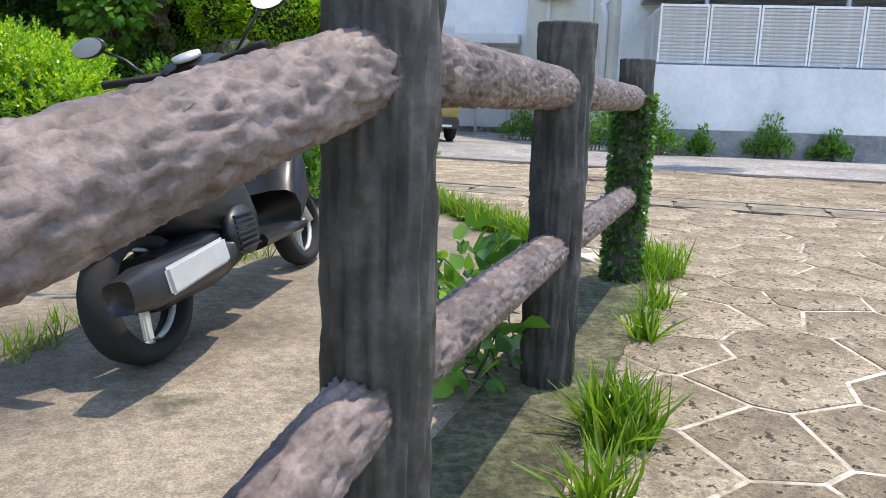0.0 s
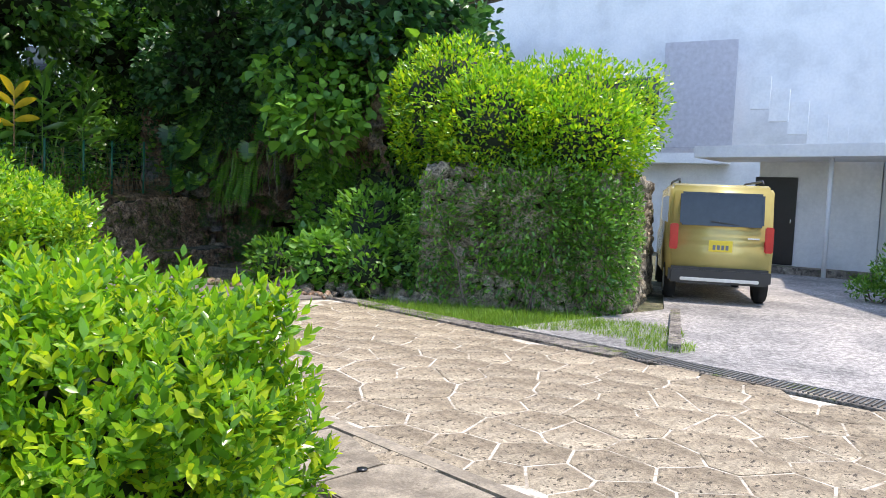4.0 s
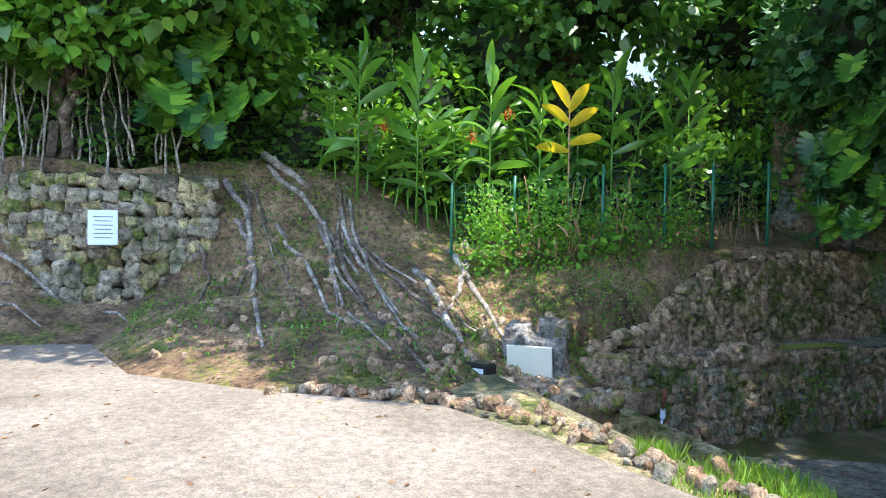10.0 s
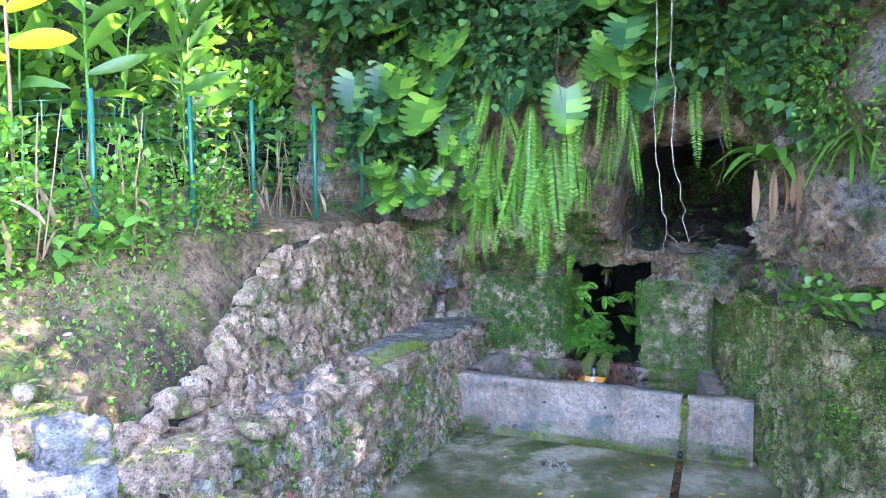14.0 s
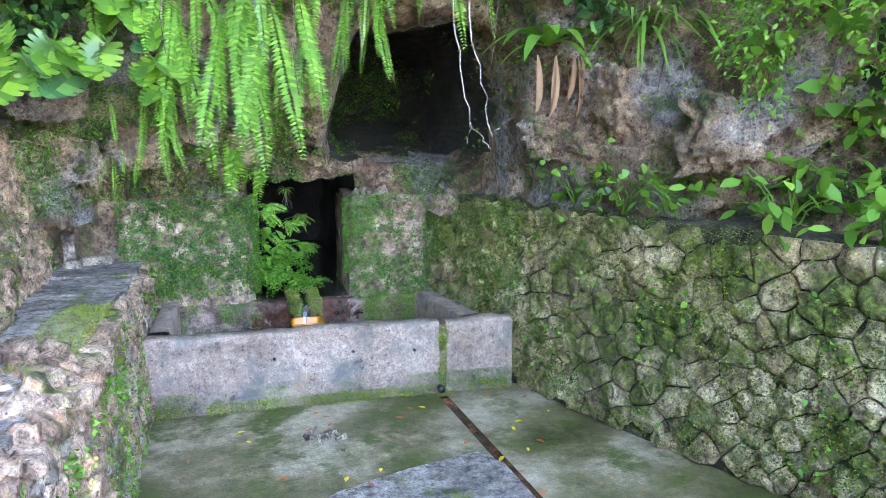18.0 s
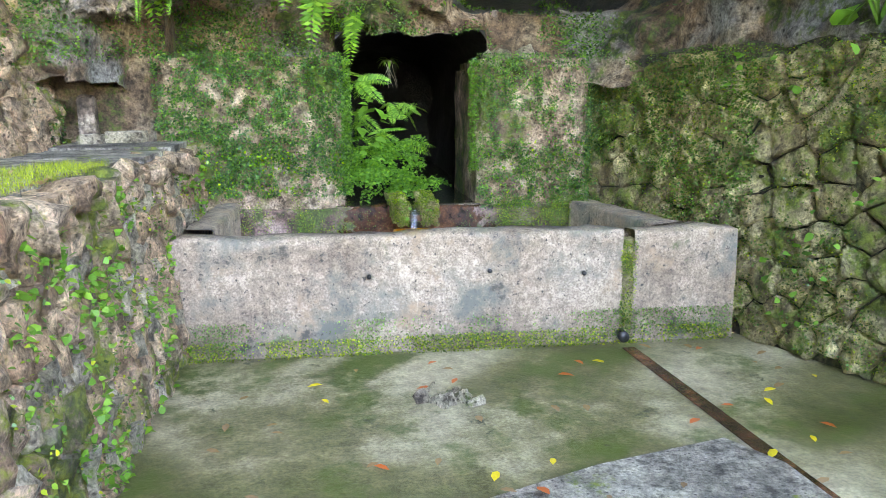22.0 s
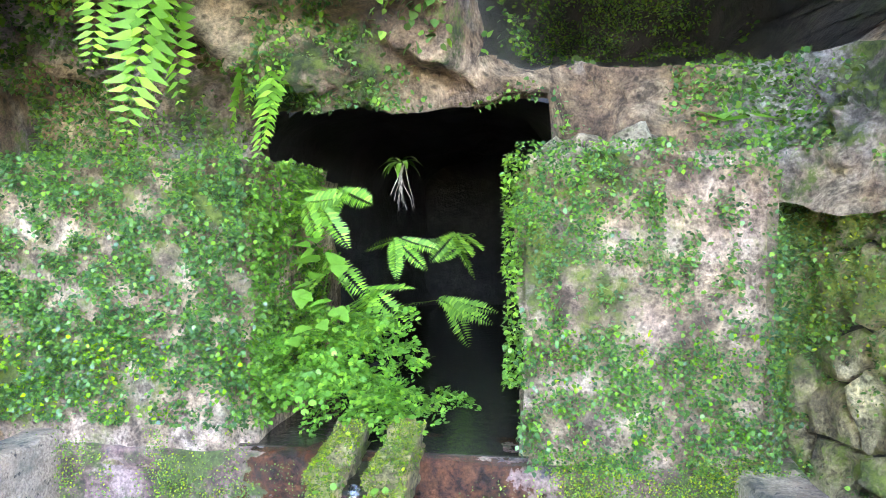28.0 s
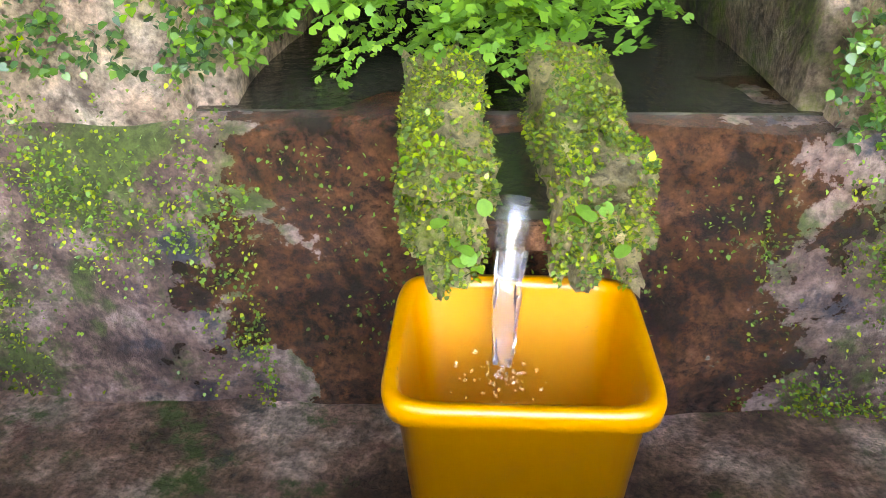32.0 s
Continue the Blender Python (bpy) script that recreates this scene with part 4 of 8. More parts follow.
def pave(parent, region, near, spacing, gap, z, mat, name="paving_stone"):
    """Polygonal flat stones with recessed joints over a region; those in near are pieces, the rest one mesh."""
    xs, ys = [p[0] for p in region], [p[1] for p in region]
    pts = []
    row = 0
    y = min(ys) - spacing
    while y < max(ys) + spacing:
        x = min(xs) - spacing + (row % 2) * spacing / 2
        while x < max(xs) + spacing:
            pts.append((x + RNG.normal(0, spacing * 0.2), y + RNG.normal(0, spacing * 0.2)))
            x += spacing
        y += spacing * 0.87
        row += 1
    bounds = (min(xs), min(ys), max(xs), max(ys))
    V, F, n = [], [], 0
    for p, poly in cells(pts, bounds, gap):
        if not inside(p, region):
            continue
        c = np.mean(poly, axis=0)
        dz = RNG.normal(0, 0.002)
        k = len(poly)
        low = [(q[0] - p[0], q[1] - p[1], -0.03) for q in poly]
        mid = [(q[0] - p[0], q[1] - p[1], 0.002 + dz) for q in poly]
        f = 0.93
        top = [((q[0] - c[0]) * f + c[0] - p[0], (q[1] - c[1]) * f + c[1] - p[1], 0.008 + dz) for q in poly]
        vs = low + mid + top
        fs = [(i, (i + 1) % k, k + (i + 1) % k, k + i) for i in range(k)] + [(k + i, k + (i + 1) % k, 2 * k + (i + 1) % k, 2 * k + i) for i in range(k)] + [tuple(range(2 * k, 3 * k))]
        if inside(p, near):
            me = bpy.data.meshes.new(name)
            me.from_pydata(vs, [], fs)
            me.materials.append(mat)
            part(name, me, parent, "", pose(p[0], p[1], z))
        else:
            V += [(v[0] + p[0], v[1] + p[1], v[2] + z) for v in vs]
            F += [tuple(i + n for i in q) for q in fs]
            n += len(vs)
    if V:
        me = bpy.data.meshes.new("paving_stones")
        me.from_pydata(V, [], F)
        me.materials.append(mat)
        part("paving_stones", me, parent, "", None, "stuff")


# ---- fence of imitation logs ----
def log_mesh(name, length, radius, mat, ridges, z_top=False, taper=0.0, seed=0.0):
    """A cast-concrete log along z with bark ridges and a cut end."""
    nu, nv = 72, max(24, int(length * 130))
    th = np.linspace(0, 2 * math.pi, nu, endpoint=False)
    V = []
    for j in range(nv):
        z = length * j / (nv - 1)
        for a in th:
            c, s = math.cos(a), math.sin(a)
            if ridges == "post":
                q = noise.noise(Vector((c * 4.5 + seed, s * 4.5, z * 3.2))) + 0.6 * noise.noise(Vector((c * 10, s * 10 + seed, z * 7)))
            else:
                q = noise.noise(Vector((c * 3.4 + seed + z * 4, s * 3.4, z * 24))) * 1.1 + 0.7 * noise.noise(Vector((c * 7, s * 7 + seed, z * 40)))
            r = radius * (1 - taper * z / length) + (0.011 if ridges == "post" else 0.0065) * (1 - abs(q) * 2.4)
            V.append((c * r, s * r, z))
    V += [(0, 0, length + 0.004)]
    F = [(j * nu + i, j * nu + (i + 1) % nu, (j + 1) * nu + (i + 1) % nu, (j + 1) * nu + i) for j in range(nv - 1) for i in range(nu)]
    F += [((nv - 1) * nu + i, (nv - 1) * nu + (i + 1) % nu, nv * nu) for i in range(nu)]
    me = bpy.data.meshes.new(name)
    me.from_pydata(V, [], F)
    me.polygons.foreach_set("use_smooth", np.full(len(F), True))
    me.materials.append(mat)
    return me


POSTS = [(8.84, -20.12), (9.62, -18.79), (10.22, -17.70), (11.0, -16.35)]
fence = thing("log_fence", "dark brown cast-concrete imitation log fence, lichened", "fence", (POSTS[1][0], POSTS[1][1], R - 0.1))
fz = R - 0.1
DROP = [0.36, 0.0, 0.0, 0.0]
for i, (x, y) in enumerate(POSTS):
    h = 2.215 - fz
    part("post", log_mesh("post", h, 0.076, M["log_dark"], "post", seed=i * 5.3), fence, "", pose(x - POSTS[1][0], y - POSTS[1][1], -DROP[i], 0, 0, 40 * i))
for i in range(3):
    a, b = Vector((*POSTS[i], 0)), Vector((*POSTS[i + 1], 0))
    for zz, rad in ((2.03, 0.054), (1.56, 0.052)):
        d = b - a + Vector((0, 0, DROP[i] - DROP[i + 1]))
        L = d.length - 0.1
        st = a + d.normalized() * 0.05 - Vector((*POSTS[1], 0)) + Vector((0, 0, zz - fz - DROP[i]))
        m = Matrix.Translation(st) @ d.to_track_quat("Z", "Y").to_matrix().to_4x4()
        part("rail", log_mesh("rail", L, rad, M["log"], "rail", seed=i * 3.1 + zz), fence, "brown bark-patterned rail", m)

# ---- strip of drain covers with lifting holes ----
strip = thing("drain_cover_row", "row of ribbed concrete drain covers with lifting holes", "drain cover", rc(14.64, -6.36, R - 0.1))
for k in range(-9, 16):
    s0 = 14.98 + 0.66 * k
    c = Vector(rc(s0, -6.36, R - 0.05)) - Vector(rc(14.64, -6.36, R - 0.1))
    box("cover", strip, M["cover"], (0.652, 0.58, 0.1), c + Vector((0, 0, 0.005)), 0.008, "", -26)
    e = Vector(rc(s0 - 0.33, -6.36, R + 0.012)) - Vector(rc(14.64, -6.36, R - 0.1))
    # black disc laid on top imitates the shade in the hole
    cyl("lifting_hole", strip, M["black"], 0.028, 0.006, e, 12, "black disc for the dark of a lifting hole")
solid("kerb_drain_far", poly_slab("kerb_drain_far", [rc(8.7, -6.06)[:2], rc(30, -6.06)[:2], rc(30, -5.96)[:2], rc(8.7, -5.96)[:2]], R - 0.15, R + 0.012, M["cover"]), "thin concrete edging of the road", "kerb")

# ---- grates along the far side ----
grates = thing("drain_grates", "row of grey steel drain grates with weeds between", "drain grate", rc(12.2, -2.6, R - 0.05), -26)
for k in range(9):
    fr = part("frame", from_bm("frame", box_bm(0.98, 0.3, 0.03, 0.004), M["slab"]), grates, "", pose(k * 1.0 - 0.2, 0.04, 0.045))
    if k in (5,):
        continue
    for q in range(24):
        box("bar", grates, M["grate"], (0.012, 0.24, 0.02), (k * 1.0 - 0.2 - 0.46 + 0.04 * q, 0.04, 0.062))
manhole = thing("manhole_cover", "round brown cast-iron manhole cover in the road", "manhole", (12.64, -11.21, R))
cyl("rim", manhole, M["grate"], 0.33, 0.016, (0, 0, 0.006), 40)
cyl("lid", manhole, M["bark"], 0.3, 0.018, (0, 0, 0.009), 40, "patterned brown lid")


# ---- foliage helpers ----
def shrub(name, label, at, clumps, leaf, size, mat, stems=9, core=None, up=0.5, gaps=0.3, fill=0.35, group="", low=-0.6, stem_r=0.014):
    """A bush of stems, a near-black core for its inner shade, and leaves; clumps are in world places."""
    th = thing(name, label, "shrub", at, 0, group)
    o = np.array(at)
    cl = [(tuple(np.array(c) - o), r, n) for c, r, n in clumps]
    for k in range(stems):
        c, r, _ = cl[k % len(cl)]
        top = np.array(c) + RNG.normal(0, 0.35, 3) * np.array(r)
        foot = np.array([c[0] * 0.7 + RNG.normal(0, 0.12), c[1] * 0.7 + RNG.normal(0, 0.12), 0.0])
        part("stem", tube("stem", bent(foot, top, -0.05, 6, 0.03), np.linspace(stem_r, stem_r * 0.4, 6), M["bark"], 6), th)
    if core:
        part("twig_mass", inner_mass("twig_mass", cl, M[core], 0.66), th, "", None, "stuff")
    part("foliage", leaves("foliage", cl, leaf, size, mat, up, low, fill, gaps), th, "", None, "stuff")
    return th


def grass_patch(name, label, spots, height, mat=None, cat="grass"):
    """Grass blades at spots (x, y, z, radius, count)."""
    P, n = [], 0
    for x, y, z, r, c in spots:
        a, q = RNG.uniform(0, 2 * math.pi, c), np.sqrt(RNG.uniform(0, 1, c)) * r
        P.append(np.stack([x + q * np.cos(a), y + q * np.sin(a), np.full(c, z)], -1))
    P = np.vstack(P)
    D = RNG.normal(0, 0.45, P.shape) + np.array([0, 0, 1.0])
    return solid(name, scatter(name, BLADE[0], BLADE[1], P, frames_from(D), height * RNG.uniform(0.45, 1.2, len(P)), mat or M["grass"]), label, cat, None, "", "stuff")


def strip_spots(a, b, z, r, n, count):
    return [(a[0] + (b[0] - a[0]) * k / (n - 1) + RNG.normal(0, r * 0.3), a[1] + (b[1] - a[1]) * k / (n - 1) + RNG.normal(0, r * 0.3), z, r, count) for k in range(n)]


# colour of the lumps that imitate shade deep in the foliage
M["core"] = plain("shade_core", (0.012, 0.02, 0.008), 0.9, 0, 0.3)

# ---- scooter ----
def scooter():
    th = thing("motor_scooter", "black parked motor scooter with silver trim, dusty", "scooter", (9.2, -16.7, R - 0.008), 74)
    th.matrix_world = pose(9.2, -16.7, R - 0.008, -15, 0, 74)
    # x points to the front wheel
    for x, nm in ((-0.62, "rear_wheel"), (0.66, "front_wheel")):
        w = part(nm, tube(nm, [(0, -0.02, 0), (0, 0.02, 0)], 0.05, M["silver"], 12), th, "", pose(x, 0, 0.23))
        bm = bmesh.new()
        ring = [(0.23 * 1.0, 0.0), (0.215, 0.04), (0.17, 0.045), (0.165, 0.0), (0.17, -0.045), (0.215, -0.04)]
        prof = [bm.verts.new((r, y, 0)) for r, y in ring]
        es = [bm.edges.new((prof[i], prof[(i + 1) % 6])) for i in range(6)]
        bmesh.ops.spin(bm, geom=prof + es, cent=(0, 0, 0), axis=(0, 1, 0), angle=2 * math.pi, steps=32, use_merge=True)
        part("tyre", from_bm("tyre", bm, M["rubber"], True), w, "black rubber tyre")
        part("rim", tube("rim", [(0.165 * math.cos(a), 0, 0.165 * math.sin(a)) for a in np.linspace(0, 2 * math.pi, 28)], 0.012, M["silver"], 6, 0, False), w, "silver rim")
        for k in range(3):
            a = k * 2 * math.pi / 3 + 0.4
            box("spoke", w, M["silver"], (0.3 / 2, 0.02, 0.035), (0.08 * math.cos(a), 0, 0.08 * math.sin(a)), 0.006, "", 0, 0, -math.degrees(a))

    def loft(name, secs, mat, label=""):
        """secs: (x, half width, bottom, top)."""
        V, F, n = [], [], 14
        for x, hw, b, t in secs:
            for k in range(n):
                a = 2 * math.pi * k / n
                c, s = math.cos(a), math.sin(a)
                V.append((x, hw * math.copysign(abs(c) ** 0.6, c), (b + t) / 2 + (t - b) / 2 * math.copysign(abs(s) ** 0.6, s)))
        for i in range(len(secs) - 1):
            F += [(i * n + k, i * n + (k + 1) % n, (i + 1) * n + (k + 1) % n, (i + 1) * n + k) for k in range(n)]
        F += [tuple(range(n)), tuple(range((len(secs) - 1) * n, len(secs) * n))[::-1]]
        me = bpy.data.meshes.new(name)
        me.from_pydata(V, [], F)
        me.polygons.foreach_set("use_smooth", np.full(len(F), True))
        me.materials.append(mat)
        return part(name, me, th, label)
    loft("rear_body", [(-0.85, 0.05, 0.62, 0.72), (-0.7, 0.13, 0.46, 0.76), (-0.4, 0.16, 0.38, 0.74), (-0.1, 0.15, 0.3, 0.66), (0.02, 0.12, 0.25, 0.5)], M["black"])
    loft("seat", [(-0.8, 0.1, 0.73, 0.8), (-0.5, 0.14, 0.72, 0.82), (-0.2, 0.13, 0.66, 0.76), (-0.05, 0.09, 0.62, 0.7)], M["rubber"], "black vinyl seat")
    loft("footboard", [(-0.05, 0.17, 0.22, 0.3), (0.38, 0.17, 0.22, 0.29)], M["black"])
    sh = loft("leg_shield", [(0.3, 0.19, 0.25, 0.45), (0.38, 0.22, 0.3, 0.75), (0.42, 0.2, 0.4, 0.98), (0.5, 0.12, 0.5, 0.98), (0.56, 0.06, 0.6, 0.85)], M["black"], "glossy black leg shield")
    part("trim", tube("trim", [(0.36, 0.21 * math.cos(a), 0.56 + 0.34 * math.sin(a)) for a in np.linspace(-2.6, -0.55, 14)], 0.009, M["silver"], 6), sh, "silver edge trim")
    loft("front_fender", [(0.42, 0.05, 0.36, 0.44), (0.58, 0.08, 0.42, 0.5), (0.74, 0.07, 0.4, 0.48), (0.86, 0.04, 0.3, 0.36)], M["black"])
    part("fork", tube("fork", [(0.5, 0, 0.75), (0.66, 0.07, 0.23)], 0.022, M["silver"], 8), th)
    part("fork", tube("fork", [(0.5, 0, 0.75), (0.66, -0.07, 0.23)], 0.022, M["silver"], 8), th)
    part("steering_column", tube("steering_column", [(0.5, 0, 0.7), (0.16, 0, 1.02)], 0.05, M["black"], 10), th)
    loft("handlebar_cowl", [(0.0, 0.07, 0.98, 1.05), (0.08, 0.15, 0.95, 1.1), (0.18, 0.13, 0.95, 1.09), (0.26, 0.05, 0.96, 1.04)], M["black"])
    cyl("speedometer", th, M["silver"], 0.055, 0.02, (0.05, 0, 1.1), 20, "round dial", 0, -25)
    for sgn in (-1, 1):
        part("grip", tube("grip", [(0.08, 0.1 * sgn, 1.05), (0.0, 0.33 * sgn, 1.06)], 0.017, M["rubber"], 8), th)
        mr = part("mirror_stalk", tube("mirror_stalk", [(0.06, 0.18 * sgn, 1.06), (0.08, 0.26 * sgn, 1.16), (0.05, 0.33 * sgn, 1.22)], 0.006, M["black"], 6), th)
        bm = bmesh.new()
        bmesh.ops.create_uvsphere(bm, u_segments=18, v_segments=10, radius=1)
        for v in bm.verts:
            v.co = Vector((v.co.x * 0.018, v.co.y * 0.07, v.co.z * 0.045))
        mm = part("mirror", from_bm("mirror", bm, M["black"], True), mr, "", pose(0.05, 0.37 * sgn, 1.24))
        bm = bmesh.new()
        bmesh.ops.create_circle(bm, cap_ends=True, segments=20, radius=1)
        part("mirror_glass", from_bm("mirror_glass", bm, M["chrome"]), mr, "mirror glass", pose(0.031, 0.37 * sgn, 1.24, 0, -90, 0) @ Matrix.Diagonal((0.04, 0.064, 1, 1)))
    loft("engine", [(-0.6, 0.09, 0.16, 0.36), (-0.35, 0.13, 0.16, 0.4), (-0.12, 0.11, 0.2, 0.38)], M["dark"], "dark engine casing")
    cyl("fan_cover", th, M["dark"], 0.1, 0.04, (-0.2, -0.15, 0.34), 24, "ribbed fan cover", 90)
    for k in range(7):
        box("fan_slot", th, M["black"], (0.15, 0.012, 0.008), (-0.2, -0.172, 0.27 + 0.022 * k))
    mf = loft("muffler", [(-0.95, 0.04, 0.22, 0.32), (-0.85, 0.055, 0.2, 0.34), (-0.5, 0.055, 0.2, 0.33), (-0.36, 0.03, 0.22, 0.3)], M["dark"], "dark exhaust")
    mf.matrix_basis = pose(0, -0.17, 0.02)
    part("heat_shield", from_bm("heat_shield", box_bm(0.34, 0.02, 0.09, 0.009), M["silver"]), mf, "silver heat shield", pose(-0.65, -0.055, 0.28, 0, -4))
    part("stand", tube("stand", [(-0.15, 0.08, 0.22), (-0.22, 0.16, 0.0)], 0.012, M["dark"], 6), th)
    box("number_plate", th, M["plaque"], (0.01, 0.2, 0.11), (-0.9, 0, 0.5), 0.002, "small pale number plate", 0, 0, -15)
    cyl("headlight", th, M["glass"], 0.06, 0.03, (0.27, 0, 1.0), 20, "round headlight", 0, 80)
    box("tail_light", th, M["red"], (0.03, 0.14, 0.05), (-0.86, 0, 0.68), 0.01, "red tail light")
    th.scale = (1.2, 1.1, 0.95)
    return th


scooter()

# ---- planting bed bush by the road, seen from both sides ----
bush_groups = [
    ("(a)", [((9.34, -13.15, 1.64), (0.78, 0.6, 0.54), 15000)], "leaf_bright"),
    ("(c)", [((6.2, -11.7, 1.85), (1.0, 0.9, 0.68), 15000), ((6.2, -11.1, 1.85), (1.0, 0.8, 0.7), 10000), ((6.0, -10.8, 1.78), (0.75, 0.52, 0.62), 10000), ((5.35, -10.26, 1.76), (0.44, 0.34, 0.62), 5000), ((5.9, -11.75, 2.45), (0.24, 0.26, 0.36), 700), ((6.75, -12.35, 1.66), (0.7, 0.6, 0.6), 8000)], "leaf_bright"),
    ("(d)", [((8.9, -14.5, 1.6), (0.55, 0.6, 0.45), 7000)], "leaf_mid"),
]
for tag, cl, mt in bush_groups:
    c0 = cl[0][0]
    cl = [(c, r, n // 6) for c, r, n in cl]
    shrub("planted_shrub", "bright yellow-green glossy-leaved shrub in the roadside bed", (c0[0], c0[1], R - 0.03), cl, SHOOT, 0.15, M[mt], 14, "core", 1.5, 0.3, 0.5, "roadside shrubs", -0.75)
# soft-leaved ground plants behind the shrub, and grass
shrub("leafy_herb_bed", "light green soft-leaved herb clump beside the lane", (4.6, -13.4, R - 0.03), [((4.9, -12.9, 1.32), (1.2, 0.8, 0.45), 8000), ((3.4, -13.6, 1.28), (1.3, 0.9, 0.42), 8000), ((5.6, -13.9, 1.22), (0.9, 0.7, 0.36), 5000)], HEART, 0.075, M["leaf_soft"], 10, "core", 0.9, 0.3, 0.5)
shrub("leafy_herb_bed", "light green soft-leaved herb clump beside the lane", (2.2, -14.9, R - 0.03), [((2.2, -14.9, 1.35), (0.9, 0.9, 0.45), 2000), ((3.2, -15.6, 1.3), (1.0, 0.8, 0.4), 1800)], HEART, 0.13, M["leaf_soft"], 8, "core", 0.9, 0.15, 0.4)
shrub("dark_shrub", "dark green dense shrub beside the lane", (1.7, -17.3, R - 0.03), [((1.7, -17.3, 1.7), (1.1, 1.0, 0.75), 3500), ((2.4, -18.3, 1.5), (0.9, 0.9, 0.6), 2200)], OVAL, 0.12, M["leaf_mid"], 10, "core", 0.6, 0.2)
grass_patch("grass_bed", "short green grass in the planting bed", [(5.6, -15.0, R - 0.03, 1.2, 5000), (4.2, -16.0, R - 0.03, 1.3, 4000), (6.6, -14.4, R - 0.03, 0.9, 3000), (3.6, -17.6, R - 0.03, 1.5, 3000)], 0.13)
edge = thing("brick_edging", "curved pale brick edging of the planting bed", "edging", (6.9, -14.9, R - 0.03))
for k in range(14):
    a = radians(100 + k * 9)
    box("brick", edge, M["rubble"], (0.2, 0.1, 0.1), (1.3 * math.cos(a), 1.3 * math.sin(a), 0.05), 0.01, "", math.degrees(a) + 90)

# grass along fence, pad edge and posts
grass_patch("grass_tufts_fence", "bright grass tufts along the fence foot", strip_spots((10.2, -13.1), (10.85, -15.6), R - 0.01, 0.07, 16, 160) + [(11.2, -16.2, R - 0.01, 0.2, 520), (10.29, -18.12, R - 0.01, 0.09, 360), (10.12, -18.45, R - 0.01, 0.05, 80), (10.98, -16.85, R - 0.01, 0.05, 60), (10.72, -17.3, R - 0.01, 0.05, 70)], 0.19)
grass_patch("grass_tufts_pad", "thin grass at the edge of the concrete pad", strip_spots((10.1, -13.05), (8.5, -17.4), R - 0.01, 0.1, 22, 60), 0.1)
shrub("fence_weed", "leafy green weed growing through the fence foot", (9.97, -17.7, R - 0.01), [((9.95, -17.75, R + 0.24), (0.16, 0.16, 0.26), 130), ((10.06, -17.5, R + 0.2), (0.12, 0.14, 0.2), 70)], HEART, 0.075, M["leaf_mid"], 6, None, 0.4, 0.0, 0.6, "", -1, 0.005)
# creeper on the last post
cr = thing("post_creeper", "small-leaved ivy creeping up the last fence post", "creeper", (11.0, -16.35, R - 0.09))
n = 3200
a, zz = RNG.uniform(0, 2 * math.pi, n), RNG.uniform(0, 1.02, n) ** 0.8
P = np.stack([0.09 * np.cos(a), 0.09 * np.sin(a), zz], -1)
part("leaves", scatter("leaves", HEART[0], HEART[1], P, frames_from(np.stack([np.cos(a), np.sin(a), np.full(n, -0.3)], -1) + RNG.normal(0, 0.4, (n, 3))), RNG.uniform(0.015, 0.035, n), M["leaf_dark"]), cr, "", None, "stuff")

# ---- hedge-topped stone wall ----
HW = [(6.9, -3.6), (7.75, -5.75), (8.6, -5.75), (10.15, -5.55), (10.45, -4.9), (10.5, -2.0)]
HT = [0.0]
for a_, b_ in zip(HW, HW[1:]):
    HT.append(HT[-1] + math.dist(a_, b_))


def hw_point(s, h):
    i = min(max(0, int(np.searchsorted(HT, s)) - 1), len(HW) - 2)
    f = (s - HT[i]) / (HT[i + 1] - HT[i])
    a, b = np.array(HW[i]), np.array(HW[i + 1])
    d = (b - a) / np.linalg.norm(b - a)
    n = np.array([d[1], -d[0]])
    p = a + (b - a) * f - n * (0.06 * h)
    return np.array([p[0], p[1], R - 0.05 + h]), np.array([n[0], n[1], 0.06])


hedge_wall = solid("wall_hedge", grid_surface("wall_hedge", lambda u, w: tuple(hw_point(HT[-1] * u, 1.95 * w)[0] - hw_point(HT[-1] * u, 0)[1] * 0.06), 40, 10, M["mortar"]), "rough grey coral-stone wall under a hedge", "wall")
rubble_face(hedge_wall, hw_point, HT[-1], 1.9, 0.19, SG, 300, 0.5)
solid("wall_hedge_fill", poly_slab("wall_hedge_fill", [(7.0, -3.6), (7.85, -5.55), (10.05, -5.35), (10.3, -4.9), (10.35, -2.0), (8.0, -1.0)], R - 0.05, R + 1.85, M["soil"]), "earth fill behind the stone wall", "bank")
shrub("wall_hedge_shrub", "sunlit light green hedge growing on the stone wall", (9.3, -4.7, R + 1.85), [((9.6, -5.1, R + 2.25), (1.0, 0.75, 0.75), 7600), ((8.6, -5.2, R + 2.35), (1.0, 0.8, 0.85), 7600), ((9.3, -4.0, R + 2.7), (1.5, 1.0, 0.9), 7000), ((7.7, -4.6, R + 2.7), (1.0, 0.9, 1.1), 6000)], OVAL, 0.085, M["leaf_bright"], 14, "core", 0.4, 0.2, 0.35, "", -0.9)
